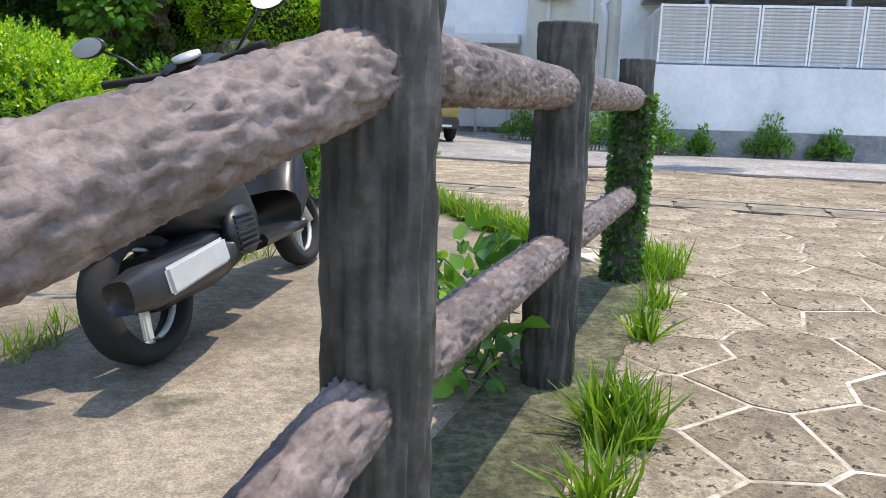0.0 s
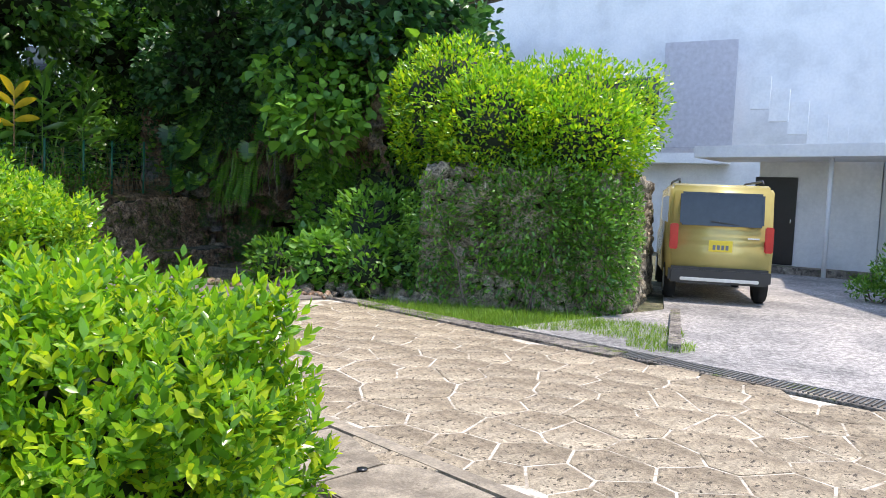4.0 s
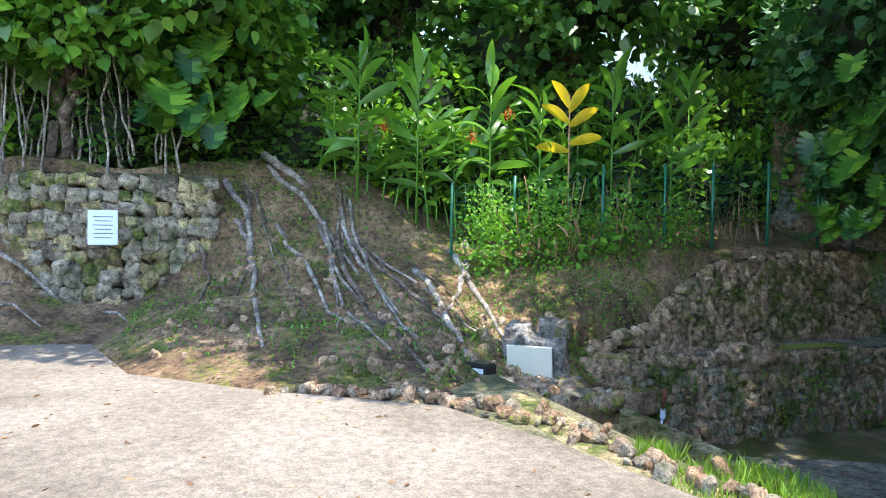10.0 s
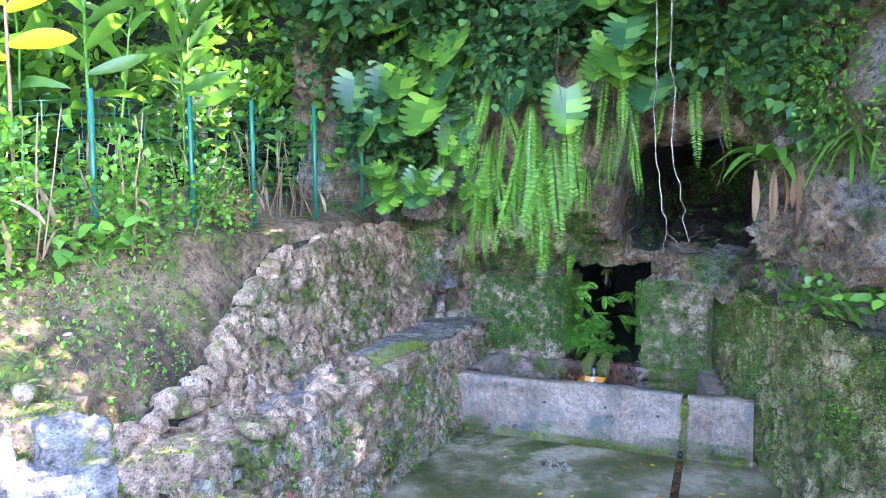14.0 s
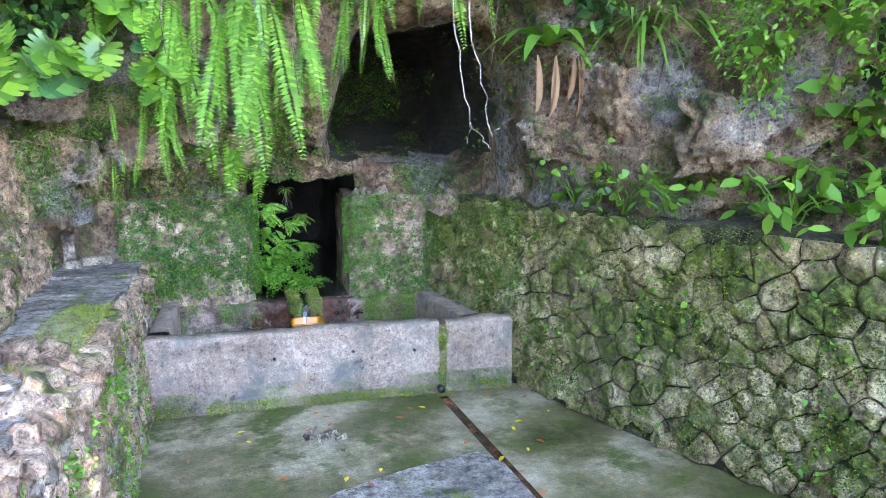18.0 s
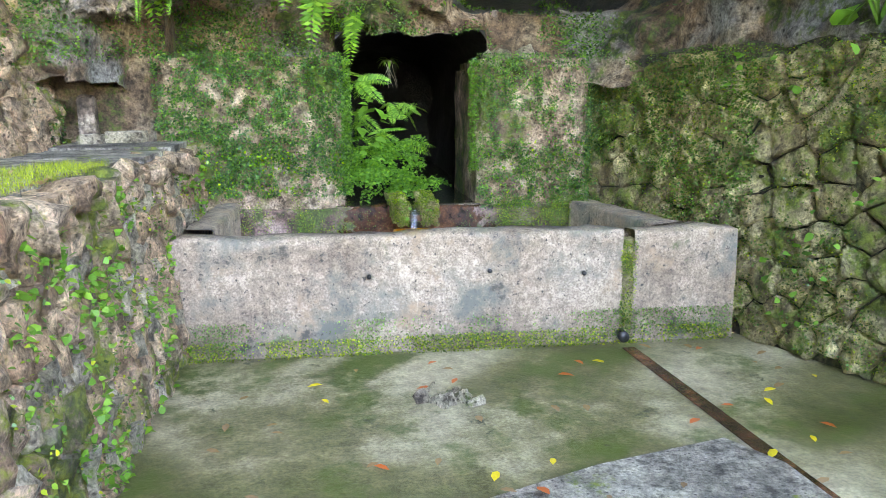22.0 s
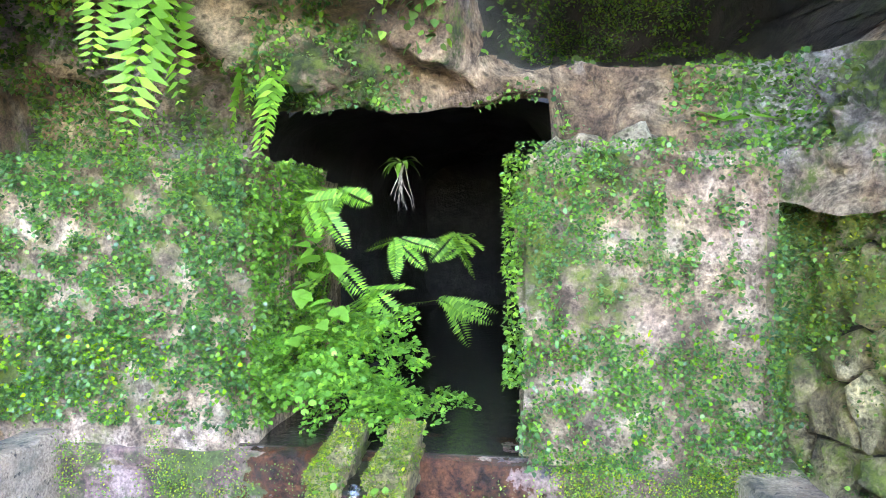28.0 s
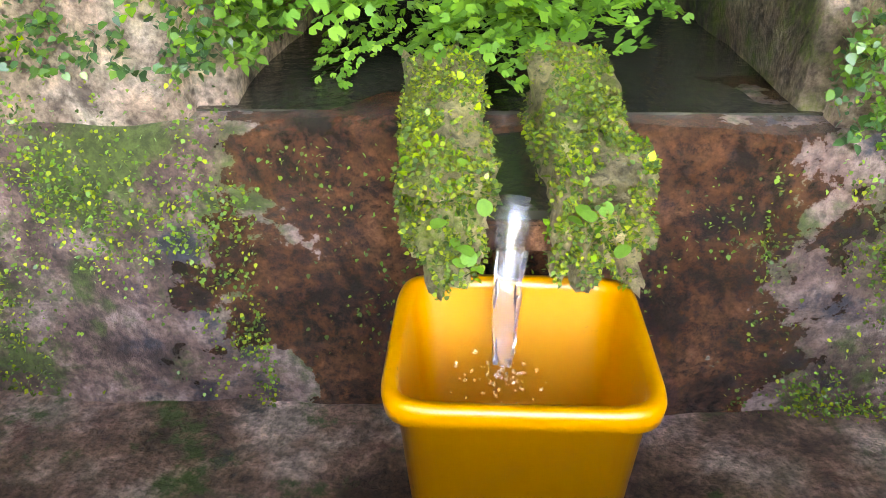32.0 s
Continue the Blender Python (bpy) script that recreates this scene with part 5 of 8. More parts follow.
shrub("wall_creeper", "dark green creeper hanging over the stone wall", (9.9, -5.7, R - 0.05), [((10.0, -5.62, R + 0.8), (0.5, 0.2, 1.05), 4200), ((10.35, -5.0, R + 0.9), (0.22, 0.6, 1.0), 2600), ((9.2, -5.82, R + 1.25), (1.1, 0.16, 0.8), 4200), ((8.9, -5.86, R + 0.35), (1.0, 0.14, 0.35), 1100), ((7.9, -5.9, R + 0.8), (0.4, 0.22, 0.95), 1800)], OVAL, 0.07, M["leaf_mid"], 5, None, 0.0, 0.3, 0.6, "", -1)
grass_patch("grass_verge", "bright mown grass verge before the stone wall", [(9.6, -6.5, R - 0.03, 0.75, 5000), (8.5, -6.6, R - 0.03, 0.7, 4500), (10.6, -6.7, R - 0.03, 0.6, 3000), (7.7, -6.5, R - 0.03, 0.5, 1800), (11.0, -7.5, R - 0.02, 0.35, 900)], 0.1)
solid("kerb_verge", poly_slab("kerb_verge", [rc(8.9, -2.85)[:2], rc(13.2, -2.85)[:2], rc(13.2, -2.55)[:2], rc(9.1, -2.6)[:2]], R - 0.1, R + 0.03, M["slab"]), "concrete edge between road and grass", "kerb")
solid("kerb_drive", poly_slab("kerb_drive", [(11.0, -5.0), (11.12, -5.0), (11.2, -7.7), (11.08, -7.7)], R - 0.1, R + 0.08, M["slab"]), "low concrete kerb beside the drive", "kerb")

# ---- parked van ----
def van():
    th = thing("small_van", "mustard-yellow boxy small van parked nose to the building", "van", (11.42, -1.85, R + 0.004), 6)
    # rear face at y = -1.6
    def shape(name, pts_side, half, mat, label="", bev=0.05, parent=None):
        bm = bmesh.new()
        f = bm.faces.new([bm.verts.new((-half, y, z)) for y, z in pts_side])
        r = bmesh.ops.extrude_face_region(bm, geom=[f])
        for v in [g for g in r["geom"] if isinstance(g, bmesh.types.BMVert)]:
            v.co.x = half
        bmesh.ops.recalc_face_normals(bm, faces=bm.faces)
        bmesh.ops.bevel(bm, geom=bm.edges[:], offset=bev, segments=3, affect="EDGES")
        return part(name, from_bm(name, bm, mat, True), parent or th, label)
    shape("body", [(-1.64, 0.3), (-1.68, 0.9), (-1.6, 1.05), (-1.5, 1.72), (-1.35, 1.78), (0.7, 1.76), (1.05, 1.1), (1.65, 0.98), (1.7, 0.3)], 0.735, M["van"], "mustard-yellow painted body", 0.06)
    box("rear_window", th, M["glass"], (1.18, 0.02, 0.5), (0, -1.585, 1.4), 0.03, "dark rear window", 0, -8)
    box("rear_bumper", th, M["dark"], (1.44, 0.14, 0.24), (0, -1.67, 0.42), 0.04, "black bumper")
    box("bumper_trim", th, M["silver"], (1.1, 0.03, 0.05), (0, -1.745, 0.36), 0.01, "silver trim")
    for sgn in (-1, 1):
        box("tail_light", th, M["red"], (0.12, 0.05, 0.38), (0.665 * sgn, -1.67, 0.98), 0.015, "tall red tail light")
        box("side_window", th, M["glass"], (0.02, 1.7, 0.42), (0.728 * sgn, -0.4, 1.38), 0.008, "dark side window")
        part("roof_rail", tube("roof_rail", [(0.6 * sgn, -1.3, 1.8), (0.6 * sgn, -1.2, 1.85), (0.6 * sgn, 0.4, 1.85), (0.6 * sgn, 0.5, 1.8)], 0.018, M["dark"], 6), th)
        for y in (-1.15, 1.2):
            w = cyl("wheel", th, M["rubber"], 0.29, 0.17, (0.66 * sgn, y, 0.29), 28, "black tyre", 0, 90, 0, None, 0.03)
            cyl("rim", w, M["silver"], 0.18, 0.02, (0, 0, 0.08 * sgn), 20, "silver rim")
    pl_ = box("number_plate", th, M["plate"], (0.33, 0.015, 0.165), (0.0, -1.69, 0.86), 0.004, "yellow number plate")
    for k in range(4):
        box("digit_bar", pl_, M["ink"], (0.04, 0.004, 0.07), (-0.09 + 0.06 * k, -0.009, -0.02))
    box("wiper", th, M["black"], (0.4, 0.02, 0.015), (0.05, -1.63, 1.2), 0, "rear wiper", 0, 0, 6)
    box("badge_bar", th, M["silver"], (0.16, 0.01, 0.02), (0.45, -1.685, 0.99), 0.002)


van()


# ---- buildings ----
def wall_seg(name, parent, a, b, z0, z1, mat, thick=0.2, label=""):
    a, b = Vector((*a, 0)), Vector((*b, 0))
    d = b - a
    m = Matrix.Translation((a + b) / 2 + Vector((0, 0, (z0 + z1) / 2))) @ Matrix.Rotation(math.atan2(d.y, d.x), 4, "Z")
    return part(name, from_bm(name, box_bm(d.length, thick, z1 - z0, 0.01), mat), parent, label, parent.matrix_world.inverted() @ m)


bld = thing("white_building", "white-painted concrete building with louvred terrace", "building", (15.8, -5.4, R))
bpy.context.view_layer.update()
C0, CX = Vector((15.85, -5.5, 0)), Vector((0.962, -0.274, 0))
CN = Vector((0.274, 0.962, 0))


def cp(a, b):
    v = C0 + CX * a + CN * b
    return (v.x, v.y)


wall_seg("terrace_wall", bld, cp(0, 0), cp(9.5, 0), R + 0.5, 2.87, M["paint"])
wall_seg("terrace_base", bld, cp(-0.02, -0.02), cp(9.5, -0.02), R - 0.3, R + 0.5, M["grey_base"], 0.22, "grey painted base")
wall_seg("terrace_side", bld, cp(0.1, 0), cp(0.1, 2.4), R - 0.3, 2.87, M["paint"])
# louvre panels
def louvres(a, b, n_pan):
    a, b = Vector((*a, 0)), Vector((*b, 0))
    d = (b - a) / n_pan
    ang = math.degrees(math.atan2(d.y, d.x))
    inv = bld.matrix_world.inverted()
    for k in range(n_pan):
        c = a + d * (k + 0.5)
        pan = part("louvre_panel", from_bm("louvre_panel", box_bm(d.length - 0.04, 0.03, 0.05, 0.004), M["alu"]), bld, "white metal louvre panel", inv @ pose(c.x, c.y, 4.0, 0, 0, ang))
        for q in range(16):
            box("slat", pan, M["alu"], (d.length - 0.1, 0.012, 0.068), (0, 0, -0.07 - 0.066 * q), 0, "", 0, 38)
        for sgn in (-1, 1):
            box("stile", pan, M["alu"], (0.04, 0.045, 1.12), (sgn * (d.length / 2 - 0.03), 0, -0.53), 0.004)


louvres(cp(0.02, 0.02), cp(9.5, 0.02), 10)
louvres(cp(0.08, 2.4), cp(0.08, 0.05), 2)
for k in range(4):
    x, y = cp(0.9 + 2.6 * k, 0.08)
    part("roof_post", tube("roof_post", [(x, y, 2.87), (x, y, 4.35)], 0.045, M["alu"], 8), bld, "", bld.matrix_world.inverted())
wall_seg("terrace_roof", bld, cp(-0.1, 1.2), cp(9.6, 1.2), 4.3, 4.42, M["tin"], 2.6, "thin grey terrace roof")
wall_seg("upper_front", bld, cp(-0.5, 2.5), cp(9.5, 2.5), 2.0, 9.5, M["paint"], 0.25)
# side with window and pipes
SA, SB = Vector((15.0, 1.0, 0)), Vector((16.1, -2.85, 0))
wall_seg("side_wall", bld, SA[:2], SB[:2], R - 0.2, 9.5, M["cream"], 0.3)
wall_seg("side_base", bld, (SA + Vector((-0.03, -0.01, 0)))[:2], (SB + Vector((-0.03, -0.01, 0)))[:2], R - 0.2, R + 0.5, M["grey_base"], 0.3, "grey painted base")
inv = bld.matrix_world.inverted()
ang = math.degrees(math.atan2(SB.y - SA.y, SB.x - SA.x))


def window(cx, cy, cz, w, h, ang, name="window"):
    f = part(name, from_bm(name, box_bm(w, 0.1, h, 0.01), M["dark"]), bld, "dark-framed sliding window", inv @ pose(cx, cy, cz, 0, 0, ang))
    for k in (-1, 1):
        box("pane", f, M["glass"], (w / 2 - 0.07, 0.02, h - 0.12), (k * w / 4, -0.055, 0), 0.002, "glass pane")
        box("curtain", f, M["curtain"], (w / 2 - 0.25, 0.004, h - 0.14), (k * w / 4 + 0.04, -0.068, 0), 0, "pale curtain behind the glass")
    box("sill", f, M["cream"], (w + 0.1, 0.2, 0.06), (0, -0.08, -h / 2 - 0.03), 0.008, "projecting sill")
    return f


window(15.33, -0.88, 2.87, 1.55, 1.14, ang)
window(15.0, 0.32, 2.75, 0.5, 0.9, ang)
window(15.26, -0.62, 5.3, 1.4, 1.1, ang)
for t_ in (0.3, 0.78):
    p = SA.lerp(SB, t_)
    part("drain_pipe", tube("drain_pipe", [(p.x - 0.2, p.y - 0.06, R), (p.x - 0.2, p.y - 0.06, 4.1), (p.x - 0.2, p.y - 0.06, 9)], 0.06, M["paint"], 10), bld, "white drain pipe", inv)
p = SA.lerp(SB, 0.93)
part("drain_pipe", tube("drain_pipe", [(p.x - 0.22, p.y - 0.06, R), (p.x - 0.22, p.y - 0.06, 4.1), (p.x - 0.32, p.y - 0.1, 4.35), (p.x - 0.1, p.y, 4.5)], 0.075, M["paint"], 10), bld, "white drain pipe", inv)
# entrance wing
wall_seg("entrance_wall", bld, (12.6, 4.7), (15.1, 3.9), R, 4.0, M["paint"])
wall_seg("entrance_return", bld, (15.05, 0.9), (15.2, 4.0), R, 9.5, M["paint"])
wall_seg("entrance_canopy", bld, (11.4, 4.3), (15.2, 2.6), 3.75, 4.02, M["paint"], 1.8, "white entrance canopy")
wall_seg("entrance_step", bld, (12.2, 4.0), (15.0, 3.1), R, R + 0.16, M["slab"], 0.6, "concrete step")
dr = part("door", from_bm("door", box_bm(0.95, 0.06, 2.1, 0.01), M["dark"]), bld, "dark open entrance door", inv @ pose(12.95, 4.42, R + 1.2, 0, 0, -17))
cyl("door_handle", dr, M["chrome"], 0.02, 0.12, (0.38, -0.05, 0), 10)
part("canopy_post", tube("canopy_post", [(13.9, 2.9, R), (13.9, 2.9, 3.8)], 0.05, M["paint"], 8), bld, "", inv)
for k in range(9):
    wall_seg("stair_tread", bld, (11.75 - 0.02 * k, 5.4 + 0.25 * k), (12.6 - 0.02 * k, 5.2 + 0.25 * k), R + 0.3 + 0.2 * k, R + 0.36 + 0.2 * k, M["tin"], 0.28)
wall_seg("back_wing", bld, (3.0, 10.0), (16.5, 8.6), R, 9.5, M["paint"], 0.3)
# no opening is cut; a flat dark sheet imitates its shade
wall_seg("back_lower", bld, (8.0, 9.6), (12.2, 9.2), R, 3.9, M["dark"], 0.1, "dark panel painted as the shade of a ground-floor opening")
wall_seg("balcony_slab", bld, (7.6, 9.3), (12.0, 8.8), 3.9, 4.2, M["paint"], 1.2)
wall_seg("balcony_front", bld, (7.8, 8.75), (9.9, 8.5), 4.2, 5.0, M["paint"], 0.12)
wall_seg("balcony_window", bld, (7.8, 9.4), (9.8, 9.15), 5.0, 6.6, M["glass"], 0.1, "dark balcony window")
ct = wall_seg("balcony_curtain", bld, (9.95, 8.45), (12.0, 8.2), 4.35, 7.5, M["curtain"], 0.05, "grey-mauve cloth hung over the balcony")
for k in range(5):
    wall_seg("stair_parapet", bld, (12.4 + 0.5 * k, 7.6), (12.9 + 0.5 * k, 7.5), 4.0 + 0.35 * (4 - k), 4.9 + 0.35 * (4 - k), M["paint"], 0.12)
for q in ((17.6, -5.85), (19.9, -6.5), (22.1, -7.1)):
    part("weep_pipe", tube("weep_pipe", [(q[0] - 0.05, q[1] - 0.16, R + 0.55), (q[0] - 0.05, q[1] - 0.16, R + 0.33)], 0.035, M["paint"], 8), bld, "short white pipe stub", inv)
for i, (x, y, r, hgt) in enumerate([(15.0, -5.2, 0.55, 0.75), (14.6, -3.2, 0.4, 0.5), (14.2, -1.6, 0.45, 0.6), (15.7, -6.05, 0.4, 0.55), (17.9, -6.4, 0.35, 0.5), (19.0, -6.7, 0.3, 0.35), (16.6, -6.2, 0.2, 0.35)]):
    shrub("wall_shrub", "green weedy shrub at the foot of the building", (x, y, R), [((x + dx * r, y + dy * r, R + hgt * q), (r * 0.7, r * 0.7, hgt * q), int(900 * r)) for dx, dy, q in ((0, 0, 0.6), (0.7, -0.25, 0.4), (-0.6, 0.2, 0.35), (0.25, 0.1, 0.85))], OVAL, 0.08, M["leaf_mid"], 7, None, 0.8, 0.4, 0.8, "shrubs along the building", -0.8)

# ---- rough stone faces around the spring ----
def left_wall(s, h):
    y = 1.2 - s
    x = float(np.interp(-y, [-1.2, 0.6, 2.0, 2.8, 4.0, 5.0], [-0.86, -0.74, -0.6, -0.52, -0.42, -0.6]))
    return np.array([x - 0.22 * h + 0.03 * nz(0, y, h, 3), y, 1.02 + h]), np.array([1.0, 0.1, 0.25])


def lw_h(s):
    return float(np.interp(s, [0, 3.3, 3.9, 4.5, 5.4], [1.25, 1.15, 0.85, 0.4, 0.15]))


bank_wall = solid("wall_bench_back", grid_surface("wall_bench_back", lambda u, w: tuple(left_wall(5.4 * u, lw_h(5.4 * u) * w)[0] - np.array([0.06, 0, 0])), 40, 12, M["mortar"]), "dry rubble wall behind the bench", "wall")


rubble_face(bank_wall, left_wall, 5.4, 1.25, 0.125, SR, 300, 0.62, 0.0, lw_h)


def bench_face(s, h):
    y = 1.15 - s
    xi = float(np.interp(-y, [-b[0] for b in BI], [b[1] for b in BI]))
    return np.array([xi + 0.1 * (1 - h) + 0.0, y, h]), np.array([1.0, 0.0, 0.1])


rubble_face(bench, bench_face, 5.2, 0.95, 0.125, SR[:5] + SG[:3], 300, 0.5)
flags = thing("bench_flagstones", "flat grey cracked flagstones on the bench top", "flagstones", (-0.35, 0, 1.03))
for y0, y1, w0 in ((1.15, 0.55, 0.72), (0.52, -0.1, 0.66), (-0.14, -0.75, 0.62), (-0.78, -1.3, 0.5), (-1.36, -1.8, 0.45), (-1.9, -2.5, 0.42), (-2.6, -3.1, 0.36)):
    pts = [(-0.12, y0), (-0.12 + RNG.normal(0, 0.03), y1), (-0.12 - w0 * 0.5, y1 + RNG.normal(0, 0.06)), (-0.12 - w0, y1 + RNG.normal(0, 0.04)), (-0.12 - w0 + RNG.normal(0, 0.03), y0)]
    part("flagstone", poly_slab("flagstone", [(x + 0.35, y) for x, y in pts], 0.0, 0.03 + RNG.uniform(0, 0.015), M["slab"]), flags)
edge_st = thing("bench_edge_stones", "row of rough tan stones along the bench edge", "stones", (0, 0, 1.0))
for k in range(58):
    y = 1.1 - 4.5 * k / 57
    xi = float(np.interp(-y, [-b[0] for b in BI], [b[1] for b in BI]))
    r = RNG.uniform(0.05, 0.095)
    part("stone", SR[k % 8], edge_st, "", pose(xi - 0.01 + RNG.normal(0, 0.02), y, -0.02 + RNG.normal(0, 0.015), *RNG.normal(0, 14, 3)) @ Matrix.Diagonal((r * 1.1, r * 1.2, r * 0.62, 1)))
for k in range(70):
    y, r = RNG.uniform(-4.4, -1.6), RNG.uniform(0.03, 0.1)
    part("stone", SR[k % 8], edge_st, "", pose(RNG.uniform(-0.6, -0.1), y, 0.03 + RNG.normal(0, 0.015) - 0.1 * max(0, -3 - y), *RNG.uniform(0, 180, 3)) @ Matrix.Diagonal((r * 1.2, r, r * 0.6, 1)))
P = np.stack([RNG.uniform(-0.7, -0.1, 1500), RNG.uniform(-3.9, -0.9, 1500), np.full(1500, 1.06)], -1)
solid("bench_litter", scatter("bench_litter", OVAL[0], OVAL[1], P, frames_from(RNG.normal(0, 1, P.shape) * np.array([1, 1, 0.2])), RNG.uniform(0.015, 0.045, len(P)), M["leaf_dead"]), "red-brown dead leaves on the bench top", "litter", None, "", "stuff")
mossy_top = thing("bench_moss", "bright yellow-green moss cushion on the bench edge", "moss", (-0.3, -1.2, 1.05))
P = np.stack([RNG.uniform(-0.12, 0.2, 9000), RNG.uniform(-0.75, 0.7, 9000), RNG.uniform(0.0, 0.025, 9000)], -1)
P = P[(P[:, 0] > -0.1 + 0.25 * np.abs(P[:, 1] + 0.1) ** 1.5 - 0.12)]
part("cushion", scatter("cushion", BLADE[0], BLADE[1], P, frames_from(RNG.normal(0, 0.5, P.shape) + np.array([0, 0, 1.0])), RNG.uniform(0.012, 0.028, len(P)), M["moss_bright"]), mossy_top, "", None, "stuff")


# wall of dry stones on the bank, by the sign
def sign_wall(s, h):
    pts, L = [(-5.5, -13.6), (-4.35, -11.2), (-4.0, -9.3), (-3.75, -8.35)], [0.0, 2.66, 4.59, 5.57]
    i = min(max(0, int(np.searchsorted(L, s)) - 1), 2)
    f = (s - L[i]) / (L[i + 1] - L[i])
    a, b = np.array(pts[i]), np.array(pts[i + 1])
    d = (b - a) / np.linalg.norm(b - a)
    n = np.array([d[1], -d[0]])
    p = a + (b - a) * f - n * 0.16 * h + n * 0.42
    return np.array([p[0], p[1], 1.35 + h]), np.array([n[0], n[1], 0.22])


sw = solid("wall_bank_stones", grid_surface("wall_bank_stones", lambda u, w: tuple(sign_wall(5.57 * u, 1.9 * w)[0] - sign_wall(5.57 * u, 0)[1] * 0.08), 30, 10, M["mortar"]), "dry wall of rounded pale stones holding the bank", "wall")
rubble_face(sw, sign_wall, 5.57, 1.85, 0.2, SG[:5] + SM_[:3], 300, 0.55, 0.0, None, 0.25)


def bank_rubble(s, h):
    p = np.array([-4.15 - 0.34 * s, -16.6 - s, 1.15 + h])
    return p + np.array([-0.5 * h + 0.1 * nz(s, h, 0, 2), 0, 0]), np.array([0.9, -0.3, 0.4])


sw2 = solid("wall_lane_stones", grid_surface("wall_lane_stones", lambda u, w: tuple(bank_rubble(5 * u, 1.2 * w)[0] - np.array([0.1, 0, 0])), 20, 8, M["mortar"]), "low rough wall of brown stones beside the lane", "wall")
rubble_face(sw2, bank_rubble, 5.0, 1.1, 0.2, SR, 160, 0.6)


def fitted_wall(parent, place, length, height, spacing, gap, mat, limit=300):
    """Fitted bulging stones of mixed sizes over a face."""
    pts, rad = [], []
    for _ in range(9000):
        p = (RNG.uniform(-spacing, length + spacing), RNG.uniform(-spacing, height + spacing))
        r = spacing * RNG.choice([0.5, 0.75, 0.95, 1.25])
        if all(math.dist(p, q) > 0.5 * (r + rq) for q, rq in zip(pts, rad)):
            pts.append(p)
            rad.append(r)
    for p, poly in cells(pts, (0, 0.0, length, height), gap):
        if not (0 < p[0] < length and 0 < p[1] < height):
            continue
        c = np.mean(poly, axis=0)
        k = len(poly)
        vs = []
        bulge, tilt = RNG.uniform(0.004, 0.022), RNG.normal(0, 0.1, 2)
        rim = [np.array(poly[i]) * (1 - g) + np.array(poly[(i + 1) % k]) * g for i in range(k) for g in (0.0, 0.33, 0.67)]
        k = len(rim)
        for f, o in ((1.0, -0.07), (0.985, -0.02), (0.93, bulge * 0.45), (0.8, bulge * 0.85), (0.5, bulge), (0.2, bulge * 1.05)):
            for q in rim:
                s, h = c[0] + (q[0] - c[0]) * f, c[1] + (q[1] - c[1]) * f
                s, h = s + 0.022 * nz(s, h, 7, 13) * (f > 0.6), h + 0.022 * nz(s, h, 3, 13) * (f > 0.6)
                a, n = place(s, h)
                jit = 0.034 * nz(s, h, o, 9.0) + 0.02 * nz(s, h, 5, 24.0) - 0.012 * abs(nz(s, h, 9, 40.0)) + (tilt[0] * (s - c[0]) + tilt[1] * (h - c[1])) * (f < 0.97)
                vs.append(a + n * (o + jit))
        fs = [(r * k + i, r * k + (i + 1) % k, (r + 1) * k + (i + 1) % k, (r + 1) * k + i) for r in range(5) for i in range(k)] + [tuple(range(5 * k, 6 * k))]
        o0 = np.mean(vs, axis=0)
        me = bpy.data.meshes.new("stone")
        me.from_pydata([tuple(v - o0) for v in vs], [], fs)
        me.polygons.foreach_set("use_smooth", np.full(len(fs), True))
        me.materials.append(mat)
        part("stone", me, parent, "", Matrix.Translation(Vector(o0)))


fitted_wall(wall_east, lambda s, h: rw_point(s, h, 0.0), RWT[-1] - 0.05, 1.6, 0.2, 0.007, M["mossy"])

# ---- trees and roots ----
def trunk_of(th, o, base, top, r0, r1, strands=1, spread=0.0, mat="bark", nm="trunk", wob=0.12):
    for k in range(strands):
        a = 2 * math.pi * k / max(1, strands)
        b = np.array(base) + np.array([math.cos(a), math.sin(a), 0]) * spread
        t = np.array(top) + np.array([math.cos(a + 0.8), math.sin(a + 0.8), 0]) * spread * 0.6
        pts = bent(b, t, 0, 12, wob)
        part(nm, tube(nm, pts - o, np.linspace(r0, r1, 12) * (1 + 0.25 * RNG.normal(0, 0.4, 12)), M[mat], 12, 0.12), th)


def tree(name, label, base, trunk_top, r0, clumps, leaf, size, mat, strands=1, spread=0.0, limbs=5, up=-0.1, core="core", gaps=0.3, low=-0.9, fill=0.45):
    th = thing(name, label, "tree", base)
    o = np.array(base)
    trunk_of(th, o, base, trunk_top, r0, r0 * 0.6, strands, spread)
    for k in range(limbs):
        c, r, _ = clumps[k % len(clumps)]
        part("limb", tube("limb", bent(np.array(trunk_top) - o, np.array(c) - o, -0.2, 8, 0.12), np.linspace(r0 * 0.5, r0 * 0.12, 8), M["bark"], 8, 0.1), th)
    cl = [(tuple(np.array(c) - o), r, n) for c, r, n in clumps]
    # dark lumps painted as the shade within the crown
    if core:
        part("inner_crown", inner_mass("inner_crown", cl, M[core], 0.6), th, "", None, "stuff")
    part("crown", leaves("crown", cl, leaf, size, M[mat], up, low, fill, gaps), th, "", None, "stuff")
    return th


def bank_spot(u, w, lift=0.0):
    p = np.array(bank_at(u, w))
    return p + np.array([0.4, 0, 0.6]) * lift


